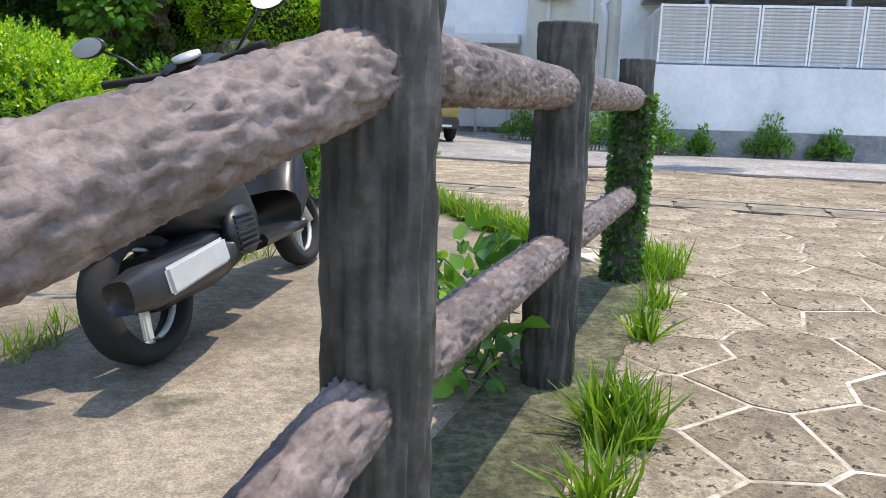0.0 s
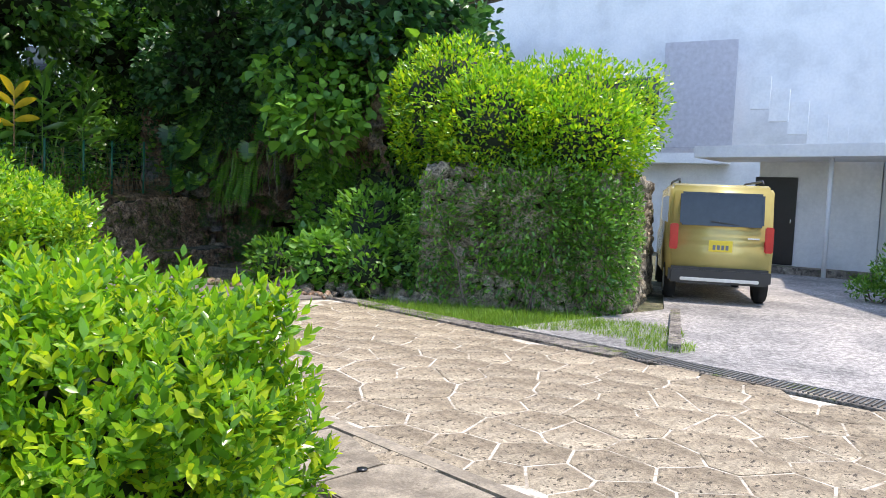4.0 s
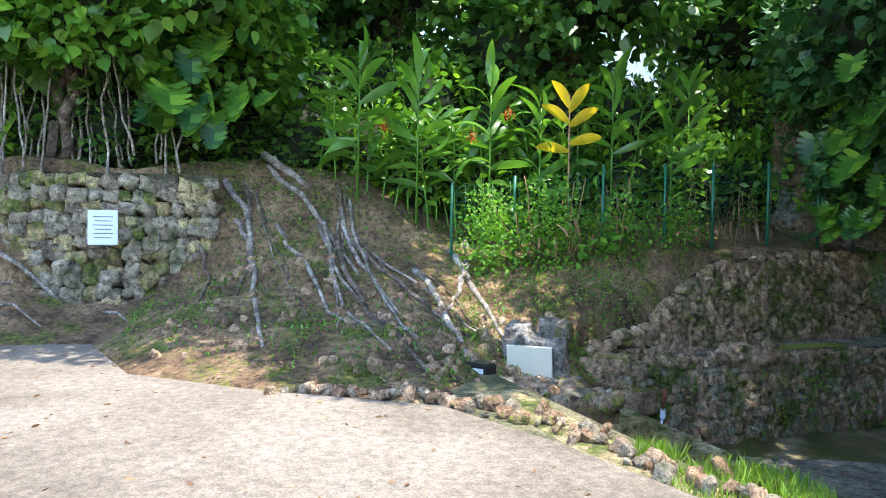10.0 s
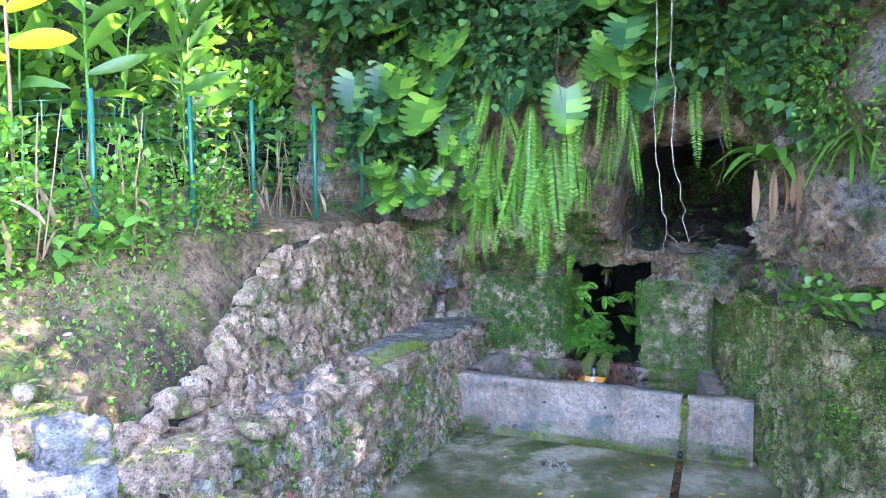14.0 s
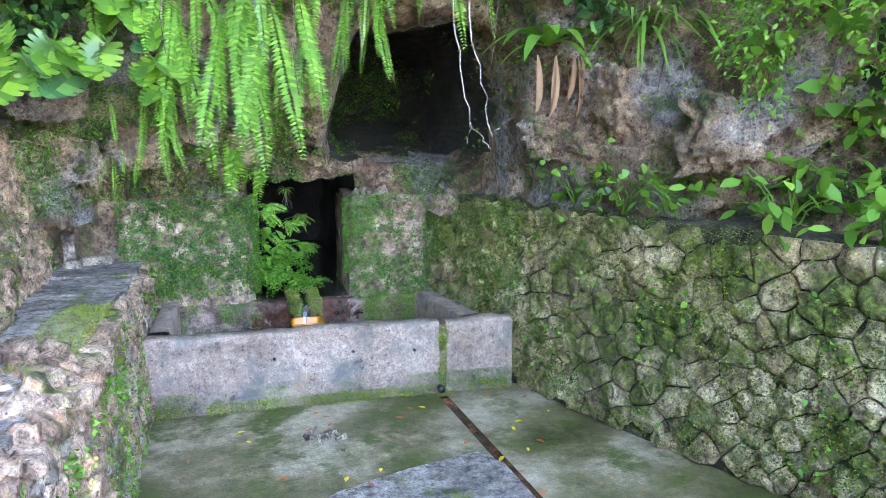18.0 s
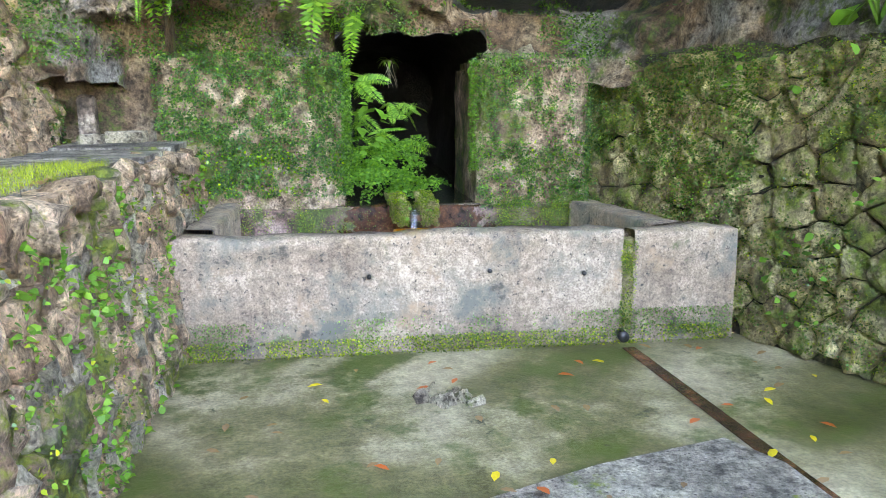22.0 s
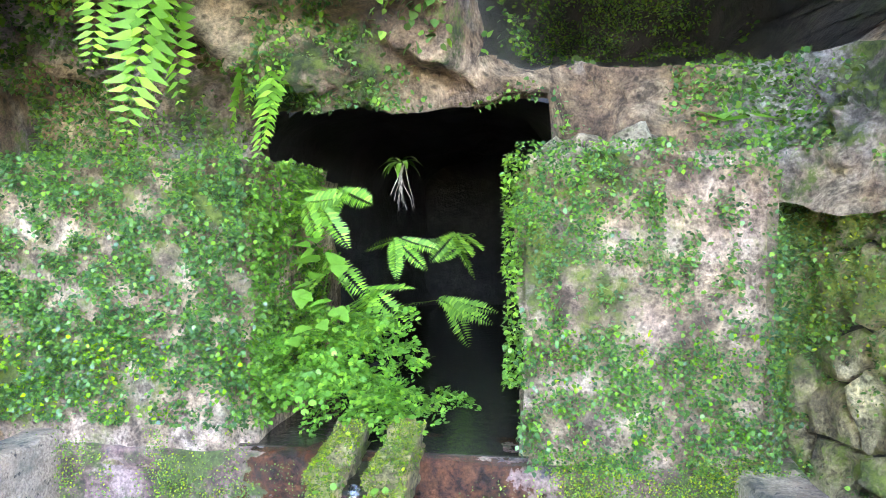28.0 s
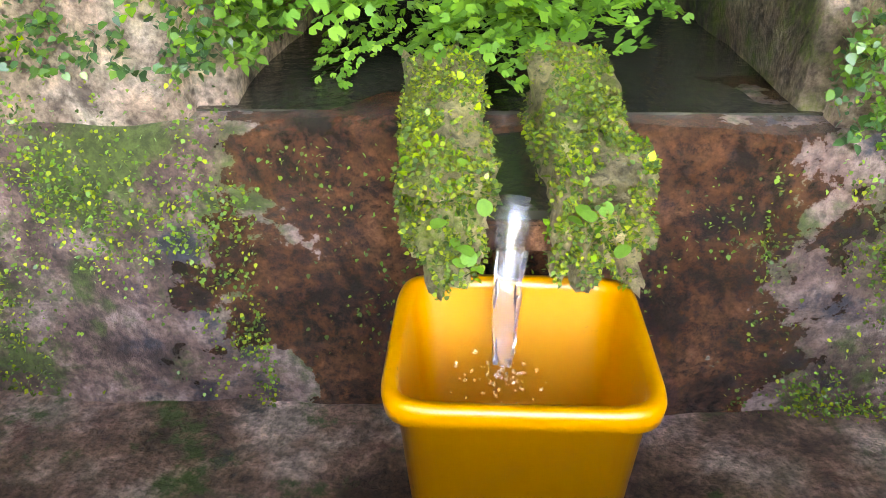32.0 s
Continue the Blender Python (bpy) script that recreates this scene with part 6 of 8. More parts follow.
# banyan whose roots grip the bank wall
banyan = tree("banyan_tree", "old banyan tree with roots gripping the stone bank", (-6.0, -13.8, 2.4), (-5.8, -13.4, 6.6), 0.4,
              [((-5.4, -13.2, 7.0), (1.9, 1.8, 1.2), 3500), ((-6.2, -15.4, 7.4), (2.0, 1.7, 1.3), 2600), ((-4.4, -11.3, 5.9), (1.3, 1.2, 1.5), 3600)], HEART, 0.19, "leaf_dark", 9, 0.36, 6)
o_ = np.array((-6.0, -13.8, 2.4))
part("limb", tube("limb", bent((0.1, -0.3, 1.4), (0.9, -1.0, 2.2), 0, 6, 0.03), np.linspace(0.2, 0.16, 6), M["root"], 10, 0.1), banyan, "pale sawn-off limb")
UB = 4.25 / 14
for k in range(120):
    u0 = UB + RNG.normal(0, 0.01)
    u1 = UB + RNG.normal(0.004, 0.04)
    w1 = RNG.uniform(0.0, 0.26)
    pts = [np.array((-5.9, -13.7, 4.3)) + RNG.normal(0, 0.16, 3) * np.array([1, 1, 3])]
    pts += [bank_spot(u0 + (u1 - u0) * f + RNG.normal(0, 0.002), 0.56 + (w1 - 0.56) * f, 0.09) + RNG.normal(0, 0.065, 3) for f in np.linspace(0.1, 1, 10)]
    part("root", tube("root", np.array(pts) - o_, np.linspace(RNG.uniform(0.035, 0.07), 0.012, 11), M["root"], 7, 0.1), banyan)
# second trunk above the sign
fig = tree("fig_tree", "slender fig trunks with hanging roots and broad leaves above the wall", (-4.7, -10.4, 3.1), (-4.5, -10.2, 6.0), 0.1,
           [((-4.2, -9.9, 5.4), (1.3, 1.5, 0.9), 2600), ((-3.4, -8.6, 6.2), (1.6, 1.6, 1.2), 2600), ((-4.6, -8.2, 5.2), (1.2, 1.3, 1.0), 2200)], HEART, 0.2, "leaf_mid", 4, 0.14, 4)
for k in range(26):
    b = np.array((-4.5 + RNG.normal(0, 0.25), -10.3 + RNG.normal(0, 0.7), 5.2))
    e = np.array((b[0] + 0.25 + RNG.normal(0, 0.08), b[1] + RNG.normal(0, 0.14), RNG.uniform(2.9, 3.5)))
    part("aerial_root", tube("aerial_root", bent(b, e, 0, 8, 0.03) - np.array((-4.7, -10.4, 3.1)), np.linspace(0.012, 0.02, 8), M["root"], 6), fig)
# dark tree beyond the lane
gb = tree("great_banyan", "huge dark banyan hung with climbers at the bend of the lane", (-7.6, -23.5, 2.2), (-8.0, -23.5, 8.2), 0.6,
     [((-6.2, -21.5, 4.4), (2.6, 2.2, 2.4), 12000), ((-5.9, -18.9, 4.2), (1.5, 1.7, 1.6), 8000), ((-7.0, -20.0, 7.2), (2.6, 2.4, 2.4), 9000), ((-8.6, -25.0, 5.0), (2.4, 2.2, 2.2), 3500), ((-6.4, -17.6, 6.6), (1.2, 1.2, 2.2), 2600), ((-8.5, -24.5, 10.6), (4.6, 4.2, 1.5), 3500), ((-5.6, -25.6, 9.6), (2.2, 2.2, 0.9), 2200)], HEART, 0.17, "creeper", 7, 0.6, 7)
go = np.array((-7.6, -23.5, 2.2))
for k in range(9):
    b, t_ = np.array((-6.6, -23.7, 3.0)) + RNG.normal(0, 0.4, 3), np.array((-5.7, -24.9, 9.0)) + RNG.normal(0, 0.7, 3)
    part("trunk_strand", tube("trunk_strand", bent(b, t_, 0, 10, 0.1) - go, np.linspace(0.3, 0.14, 10), M["bark"], 10, 0.15), gb)
for e_ in ((-4.6, -26.6, 8.6), (-4.4, -23.2, 9.2), (-5.0, -21.6, 9.0)):
    part("limb", tube("limb", bent((-5.8, -24.7, 7.4), e_, 0.3, 8, 0.1) - go, np.linspace(0.17, 0.06, 8), M["bark"], 8, 0.1), gb)
for k in range(40):
    p = np.array((-5.0, -24.6, 9.2)) + RNG.normal(0, 1.0, 3) * np.array([0.7, 1.6, 0.3])
    part("aerial_root", tube("aerial_root", bent(p, p - np.array([0, 0, RNG.uniform(0.8, 2.6)]), 0, 6, 0.03) - go, 0.012, M["bark"], 5), gb)
tree("roadside_tree", "sunlit light green tree behind the bank", (-17, -21.5, 3.6), (-17, -21.5, 7), 0.22, [((-17, -21.5, 8.2), (2.2, 2.2, 2.6), 3500), ((-16, -23.2, 7.0), (1.6, 1.6, 1.6), 1600)], OVAL, 0.25, "leaf_soft", 1, 0, 4)
# understorey along the top of the bank
for k, y in enumerate(np.arange(-12.6, 1.8, 0.95)):
    xt = float(np.interp(y, [-14, -11, -9.3, -7.5, -6.2, -4.8, -3.4, -0.5, 1.4], [-6.4, -5.2, -5.0, -5.2, -4.9, -4.2, -3.4, -2.6, -2.4]))
    zt = float(np.interp(y, [-14, -9, -6, -3.5, 1.4], [3.4, 3.4, 3.2, 2.5, 2.8]))
    c = (xt - RNG.uniform(0.0, 0.5), y, zt + 0.6)
    shrub("undergrowth_shrub", "dense green undergrowth shrub on top of the bank", (c[0], c[1], zt - 0.1), [(c, (0.95, 0.85, 0.95), 1500), ((c[0] - 0.7, y + 0.3, zt + 1.7), (1.0, 0.9, 0.9), 1200)], OVAL if k % 2 else HEART, 0.16 if k % 2 else 0.14, M["leaf_mid" if k % 3 else "leaf_dark"], 5, "core", 0.3, 0.28, 0.5, "undergrowth along the bank", -0.9)
# trees behind, closing the slope
for k, (x, y, z, hh) in enumerate([(-4.1, -2.6, 2.9, 3.6), (-6.8, -8.0, 3.6, 3.5), (-6.5, -5.2, 3.6, 3.6), (-3.2, 1.4, 3.0, 4.0), (-7.5, -11.5, 3.6, 3.6)]):
    tree("slope_tree", "dark tropical tree on the slope behind the spring", (x, y, z - 0.3), (x + 0.1, y, z + hh), 0.17, [((x + 0.4, y + 0.3, z + hh + 0.2), (2.0, 1.8, 1.3), 2800), ((x - 0.8, y - 0.6, z + hh - 0.8), (1.6, 1.5, 1.2), 1800), ((x - 1.2, y + 0.9, z + 1.6), (1.4, 1.5, 1.2), 1500)], HEART, 0.22, "leaf_dark", 2, 0.08, 5)
# canopy on and over the cliff; the last eight clumps are unseen, added to shade yard and bank
tree("cliff_tree", "spreading dark tree rooted on the cliff top, unseen clumps added for shade", (1.2, 2.6, 6.6), (1.0, 1.4, 7.4), 0.22,
     [((-0.6, 0.2, 5.4), (1.5, 1.2, 1.2), 3000), ((0.9, -0.2, 6.0), (1.5, 1.2, 1.2), 3000), ((2.4, -0.4, 5.6), (1.4, 1.1, 1.2), 2800), ((3.9, -1.6, 5.4), (1.4, 1.3, 1.2), 2600), ((5.6, -3.6, 6.0), (1.7, 1.4, 1.5), 3600), ((6.6, -3.0, 5.0), (1.4, 1.3, 1.3), 2600), ((0.4, -2.4, 7.2), (2.0, 1.8, 0.9), 2600), ((2.9, -3.2, 7.4), (2.0, 1.8, 0.9), 2400), ((-0.4, -8.2, 9.6), (1.7, 1.5, 0.7), 1500), ((0.6, -6.5, 9.6), (1.6, 1.4, 0.7), 1500), ((2.1, -5.9, 9.4), (1.5, 1.3, 0.7), 1300), ((-1.2, -9.9, 9.6), (1.7, 1.6, 0.7), 1300), ((-1.0, -5.8, 9.4), (1.6, 1.3, 0.6), 1300), ((-1.9, -7.0, 9.4), (1.5, 1.4, 0.6), 1300)], HEART, 0.17, "creeper", 3, 0.12, 6)
tree("broadleaf_tree", "broad bright-leaved tree leaning over the spring side", (5.9, -2.6, 1.9), (5.2, -3.4, 4.4), 0.1,
     [((4.9, -4.0, 4.3), (0.9, 0.9, 0.7), 420), ((5.4, -4.6, 3.6), (0.8, 0.7, 0.6), 300), ((6.2, -3.6, 4.6), (1.1, 1.0, 0.9), 600)], HEART, 0.2, "leaf_soft", 1, 0, 4, -0.5, None)
for k, (x, y, z, r) in enumerate([(5.2, -3.2, 2.2, 0.8), (6.1, -3.4, 2.4, 0.9), (5.0, -1.9, 2.8, 0.9), (6.6, -4.8, 2.0, 0.65), (5.9, -4.9, 1.55, 0.55), (6.9, -5.6, 1.5, 0.45), (6.2, -5.55, 1.45, 0.5), (5.3, -5.45, 1.4, 0.45), (7.4, -5.3, 1.6, 0.5), (6.2, -2.0, 3.6, 1.1)]):
    shrub("mound_shrub", "mixed green shrub on the rocky mound beside the spring", (x, y, z - r), [((x, y, z), (r, r, r), int(1900 * r * r) + 500)], OVAL if k % 2 else HEART, 0.12, M["leaf_mid" if k % 3 else "leaf_soft"], 5, "core", 0.3, 0.2, 0.4, "shrubs on the rocky mound", -0.95)
solid("rock_mound", grid_surface("rock_mound", lambda u, w: ((lambda x, y: (x, y, max(-0.05, 1.75 * (1 - ((x - 6.2) / 2.1) ** 2 * 0.9) * (1 - ((y + 3.9) / 3.0) ** 4)) + 0.12 * fbm(x, y, 0, 1.5)))(4.2 + 3.9 * u, -5.85 + 5.0 * w)), 50, 50, M["rock"]), "rough limestone mound between spring and hedge wall", "rock")
mound_st = thing("mound_rubble", "loose grey rubble stones at the foot of the mound", "stones", (6.4, -5.8, R - 0.05))
for k in range(40):
    x, y = RNG.uniform(-1.2, 1.5), RNG.uniform(-0.25, 0.35)
    r = RNG.uniform(0.04, 0.1)
    part("stone", SG[k % 8], mound_st, "", pose(x, y, r * 0.6 + 0.35 * max(0, y + 0.2) * RNG.uniform(0.4, 1.5), *RNG.uniform(0, 90, 3)) @ Matrix.Diagonal((r * 1.2, r, r * 0.8, 1)))

# overhanging branch at the building
br = thing("overhanging_branch", "leafy dark branch hanging in front of the louvres", "branch", (15.6, -9.0, 5.0))
part("twig", tube("twig", bent((1.2, 0.5, 1.2), (-0.1, -0.1, -0.1), 0, 6, 0.04), np.linspace(0.04, 0.01, 6), M["bark"], 6), br)
part("leaf_spray", leaves("leaf_spray", [((0, 0, 0), (0.35, 0.35, 0.4), 240), ((0.5, 0.2, 0.5), (0.7, 0.5, 0.4), 420)], OVAL, 0.2, M["leaf_mid"], -0.6, -1, 0.8, 0.0), br, "", None, "stuff")

# roots and logs lying down the slope
roots = thing("slope_roots", "bare brown tree roots running down the earth bank", "roots", (-2.4, -7.0, 1.9))
oo = np.array((-2.4, -7.0, 1.9))
for k in range(22):
    u0 = RNG.uniform(6.3, 9.2) / 14
    u1 = u0 + RNG.normal(0.055, 0.025)
    w0, w1 = RNG.uniform(0.36, 0.5), RNG.uniform(0.08, 0.32)
    pts = np.array([bank_spot(u0 + (u1 - u0) * f + RNG.normal(0, 0.0008), w0 + (w1 - w0) * f, 0.02) for f in np.linspace(0, 1, 12)])
    r = RNG.uniform(0.014, 0.055)
    part("root", tube("root", pts - oo, np.linspace(r, r * 0.4, 12), M["root" if k % 3 else "bark"], 7, 0.1), roots)
log = thing("fallen_log", "long bare brown branch lying down the bank", "log", (-2.4, -5.5, 1.6))
lp = bent((-4.35, -7.6, 3.62), (-2.4, -5.5, 1.68), 0, 12, 0.025)
part("branch", tube("branch", lp - np.array((-2.4, -5.5, 1.6)), np.linspace(0.06, 0.045, 12), M["root"], 9, 0.08), log)
part("branch", tube("branch", bent((-2.9, -4.9, 2.35), (-0.7, -5.0, 1.35), 0.1, 10, 0.03) - np.array((-2.4, -5.5, 1.6)), np.linspace(0.05, 0.02, 10), M["root"], 8, 0.08), log)

# loose stones and litter on the bank
litter = thing("bank_stones", "scattered small stones on the earth bank", "stones", (-1.5, -7, 1.5))
for k in range(150):
    p = bank_spot(RNG.uniform(6.8, 10.6) / 14, RNG.uniform(0.04, 0.34), 0.0)
    r = RNG.uniform(0.025, 0.075)
    part("stone", SR[k % 8], litter, "", Matrix.Translation(Vector(p) - Vector((-1.5, -7, 1.5))) @ pose(0, 0, 0, *RNG.uniform(0, 180, 3)) @ Matrix.Diagonal((r * 1.2, r, r * 0.7, 1)))
P = np.array([bank_spot(RNG.uniform(6.3, 11.8) / 14, RNG.uniform(0.02, 0.5), 0.008) for _ in range(2600)])
solid("bank_litter", scatter("bank_litter", OVAL[0], OVAL[1], P, frames_from(RNG.normal(0, 1, P.shape) * np.array([1, 1, 0.25])), RNG.uniform(0.02, 0.07, len(P)), M["leaf_dead"]), "brown dead leaves on the bank", "litter", None, "", "stuff")
P = np.array([bank_spot(RNG.uniform(6.3, 11.6) / 14, RNG.uniform(0.05, 0.52), 0.0) for _ in range(8000)])
solid("bank_weeds", scatter("bank_weeds", OVAL[0], OVAL[1], P, frames_from(RNG.normal(0, 0.6, P.shape) + np.array([0.3, 0, 0.8])), RNG.uniform(0.02, 0.06, len(P)), M["leaf_mid"]), "tiny green weeds on the bank", "weeds", None, "", "stuff")

# ---- kerb of rubble along the road edge ----
kerb = thing("rubble_kerb", "ragged kerb of pale broken stone at the lane edge", "kerb", (2.5, -6.3, R))
KP = [(0.72, -8.05), (1.3, -7.0), (1.95, -6.45), (2.9, -6.2), (4.2, -6.0), (5.6, -5.95), (6.8, -6.35)]
for k in range(150):
    t = RNG.uniform(0, len(KP) - 1.001)
    i = int(t)
    p = np.array(KP[i]) * (1 - t + i) + np.array(KP[i + 1]) * (t - i) + RNG.normal(0, 0.1, 2)
    r = RNG.uniform(0.02, 0.06)
    part("stone", (SR if k % 3 else SG)[k % 8], kerb, "", pose(p[0] - 2.5, p[1] + 6.3, r * 0.35 - 0.01, *RNG.uniform(0, 180, 3)) @ Matrix.Diagonal((r * 1.3, r, r * 0.7, 1)))
path_st = thing("path_rubble", "loose brown rubble on the path down to the yard", "stones", (0.7, -5.5, 0.93))
for k in range(110):
    r, x, y = RNG.uniform(0.02, 0.075), RNG.uniform(-0.5, 0.62), RNG.uniform(-0.62, 0.5)
    part("stone", (SR if k % 3 else SG)[k % 8], path_st, "", pose(x, y, r * 0.3, *RNG.uniform(0, 180, 3)) @ Matrix.Diagonal((r * 1.3, r, r * 0.7, 1)))
grass_patch("grass_road_edge", "green grass fringe on the road edge above the spring", [(3.9, -5.85, R - 0.05, 0.45, 1800), (4.9, -5.7, R - 0.05, 0.5, 1800), (3.2, -6.0, R - 0.03, 0.2, 400), (5.8, -5.9, R - 0.05, 0.4, 900)], 0.1)
P = np.stack([RNG.uniform(-2, 6, 420), RNG.uniform(-11.5, -6.4, 420), np.full(420, R + 0.014)], -1)
solid("lane_litter", scatter("lane_litter", OVAL[0], OVAL[1], P, frames_from(RNG.normal(0, 1, P.shape) * np.array([1, 1, 0.12])), RNG.uniform(0.02, 0.07, len(P)), M["leaf_dead"]), "scattered dead leaves on the lane", "litter", None, "", "stuff")

# ---- monument, blocks, tools ----
MO = Vector((0.2, -5.32, 0.6))
mon = thing("memorial_stone", "rough grey stone marker with a cream plaque", "marker stone", MO, 52)


def rough_block(name, sx, sy, sz, mat, parent, m, cuts=4, amt=0.09, seed=0.0, label="", jag=0.0):
    bm = bmesh.new()
    bmesh.ops.create_cube(bm, size=1.0)
    bmesh.ops.subdivide_edges(bm, edges=bm.edges, cuts=cuts, use_grid_fill=True)
    for v in bm.verts:
        d = v.co.normalized()
        v.co = v.co.lerp(d * 0.62, 0.22)
        v.co *= 1 + amt * 2 * fbm(v.co.x * 2 + seed, v.co.y * 2, v.co.z * 2, 1.5) - jag * abs(nz(v.co.x + seed, v.co.y, v.co.z, 6.0)) + 0.4 * jag * nz(v.co.x + seed, v.co.y, v.co.z, 14.0)
        v.co = Vector((v.co.x * sx, v.co.y * sy, v.co.z * sz))
    return part(name, from_bm(name, bm, mat, True), parent, label, m)


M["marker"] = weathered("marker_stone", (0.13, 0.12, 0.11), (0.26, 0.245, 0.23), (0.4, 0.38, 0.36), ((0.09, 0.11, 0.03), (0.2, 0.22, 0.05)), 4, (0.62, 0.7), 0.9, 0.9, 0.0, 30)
rough_block("slab", 0.68, 0.24, 0.84, M["marker"], mon, pose(0, 0.12, 0.4, 12), 14, 0.08, 1.0, "", 0.06)
rough_block("shoulder", 0.3, 0.26, 0.34, M["marker"], mon, pose(0.17, 0.2, 0.8, 12, 0, 8), 10, 0.1, 3.0, "", 0.06)
rough_block("shoulder", 0.26, 0.24, 0.3, M["marker"], mon, pose(-0.2, 0.2, 0.76, 12, 0, -6), 10, 0.1, 5.0, "", 0.06)
rough_block("foot_stone", 0.3, 0.22, 0.24, M["marker"], mon, pose(0.42, 0.1, 0.1), 4, 0.1, 6.0)
pq = box("plaque", mon, M["plaque"], (0.48, 0.03, 0.46), (-0.03, -0.06, 0.5), 0.004, "blank sunlit cream plaque", 0, 12)
blk = thing("stone_block", "squared grey stone block beside the marker", "stone", (0.3, -5.0, 0.62), 50)
rough_block("block", 0.34, 0.3, 0.36, M["marker"], blk, pose(0, 0, 0.18), 4, 0.04, 8.0)
for k, (x, y, r, z) in enumerate([(-0.9, -5.6, 0.3, 1.12), (-0.6, -5.3, 0.24, 0.95), (-0.35, -4.1, 0.3, 0.85), (0.05, -3.95, 0.2, 0.6), (-0.75, -4.6, 0.3, 1.2)]):
    st = thing("boulder", "mossy brown boulder beside the marker", "boulder", (x, y, z - r * 0.5), 30 * k, "boulders by the marker")
    rough_block("rock", r * 2, r * 1.7, r * 1.5, M["rubble"], st, pose(0, 0, r * 0.5), 4, 0.12, k * 2.0)
bx = thing("tool_box", "small dark plastic box with a pale label on the stones", "box", (0.35, -6.0, R - 0.05), 30)
box("case", bx, M["black"], (0.3, 0.18, 0.12), (0, 0, 0.06), 0.015)
box("label", bx, M["sign"], (0.14, 0.004, 0.05), (0.04, -0.092, 0.05), 0.001, "pale blue label")
M["bristle"] = plain("red_brown_bristle", (0.22, 0.05, 0.03), 0.7)
brm = thing("hand_broom", "worn broom with red-brown bristles leaning on the wall", "broom", (0.55, -4.0, 0.05), -40)
part("handle", tube("handle", [(0.1, 0, 0), (0.0, 0.05, 0.5)], 0.014, M["sign"], 8), brm, "pale blue handle")
box("socket", brm, M["sign"], (0.12, 0.05, 0.1), (-0.01, 0.055, 0.54), 0.01)
for k in range(26):
    x = (k / 25 - 0.5) * 0.2
    part("bristle", tube("bristle", [(-0.01 + x * 0.5, 0.055, 0.58), (-0.03 + x * 1.1, 0.07 + RNG.normal(0, 0.01), 0.78)], 0.006, M["bristle"], 4), brm)
sgn = thing("notice_board", "small pale blue notice board on the stone wall", "sign", (-3.4, -9.75, 2.28), 0)
sb = part("board", from_bm("board", box_bm(0.025, 0.36, 0.46, 0.01), M["sign"]), sgn, "", pose(0, 0, 0.2, 0, -8, 4))
for k in range(6):
    box("text_line", sb, M["ink"], (0.002, 0.24 - 0.04 * (k % 2), 0.012), (0.0135, 0, 0.14 - 0.055 * k))

# ---- rail with yellow joints beside the lane ----
rail = thing("pipe_railing", "galvanised pipe railing with yellow joints", "railing", (4.85, -9.8, R), 0)
RA, RB_ = np.array((4.85, -9.8)), np.array((0.5, -13.3))
for k in range(5):
    p = RA + (RB_ - RA) * k / 4
    q = p - RA
    h = 1.12 if k else 1.17
    part("upright", tube("upright", [(q[0], q[1], 0), (q[0], q[1], h)], 0.022, M["steel"], 10), rail)
    for z in (1.06, 0.45):
        if k == 0 and z > 1:
            continue
        cyl("joint", rail, M["yellow_tape"], 0.04, 0.1, (q[0], q[1], z), 12, "yellow clamp joint")
        cyl("joint", rail, M["yellow_tape"], 0.034, 0.1, (q[0] - 0.06, q[1] - 0.038, z), 12, "yellow clamp joint", 90, 0, 32 - 90)
for z in (1.06, 0.45):
    e = RB_ - RA
    part("pipe", tube("pipe", [(0, 0, z), (e[0], e[1], z)], 0.02, M["steel"], 10), rail)
for k in range(9):
    m_ = M["black"] if k % 2 else M["yellow_tape"]
    part("tape_band", tube("tape_band", [(0, 0, 0.43 + 0.045 * k), (0.0, 0, 0.43 + 0.045 * (k + 1))], 0.0235, m_, 12), rail, "black tape band" if k % 2 else "yellow tape band")
cyl("cap", rail, M["green_wire"], 0.024, 0.04, (0, 0, 1.15), 12, "green painted tip")

# wire net on the bank
net = thing("wire_net", "rusty wire netting stretched over the bank", "netting", (-4.6, -17.0, 1.2))
for k in range(26):
    y = -2.2 + 0.17 * k
    part("wire", tube("wire", [(-0.25 + 0.12 * -y * 0.6, y, 0.1), (-0.55 + 0.12 * -y * 0.6, y, 1.35)], 0.004, M["steel"], 4), net)
for k in range(11):
    z = 0.1 + 0.12 * k
    part("wire", tube("wire", [(0.0 - 0.25 * z, -2.2, z), (-0.58 - 0.25 * z, 2.0, z)], 0.004, M["steel"], 4), net)

# ---- far houses ----
def house(name, label, at, rz, w, d, h, roof, wallm, win=2):
    th = thing(name, label, "house", at, rz)
    box("wall", th, wallm, (w, d, h), (0, 0, h / 2), 0.02)
    box("roof", th, roof, (w + 0.8, d + 0.8, 0.18), (0, 0, h + 0.09), 0.02, "flat projecting roof", 0, 4)
    for k in range(win):
        wd = box("window", th, M["dark"], (1.1, 0.08, 1.0), (-w / 2 + (k + 0.7) * w / (win + 0.4), -d / 2 - 0.02, h * 0.55), 0.01, "dark window")
        box("pane", wd, M["glass"], (0.95, 0.02, 0.86), (0, -0.045, 0), 0.002)
    return th


house("grey_house", "low grey-white house with a flat roof beyond the lane", (-13.5, -36.5, R), -35, 9, 5, 3.3, M["tin"], M["tin"], 0)
cpt = thing("carport", "open steel carport beside the grey house", "carport", (-13.2, -31.0, R), -35)
box("roof", cpt, M["tin"], (4.5, 4, 0.12), (0, 0, 2.6), 0.01, "thin sheet roof")
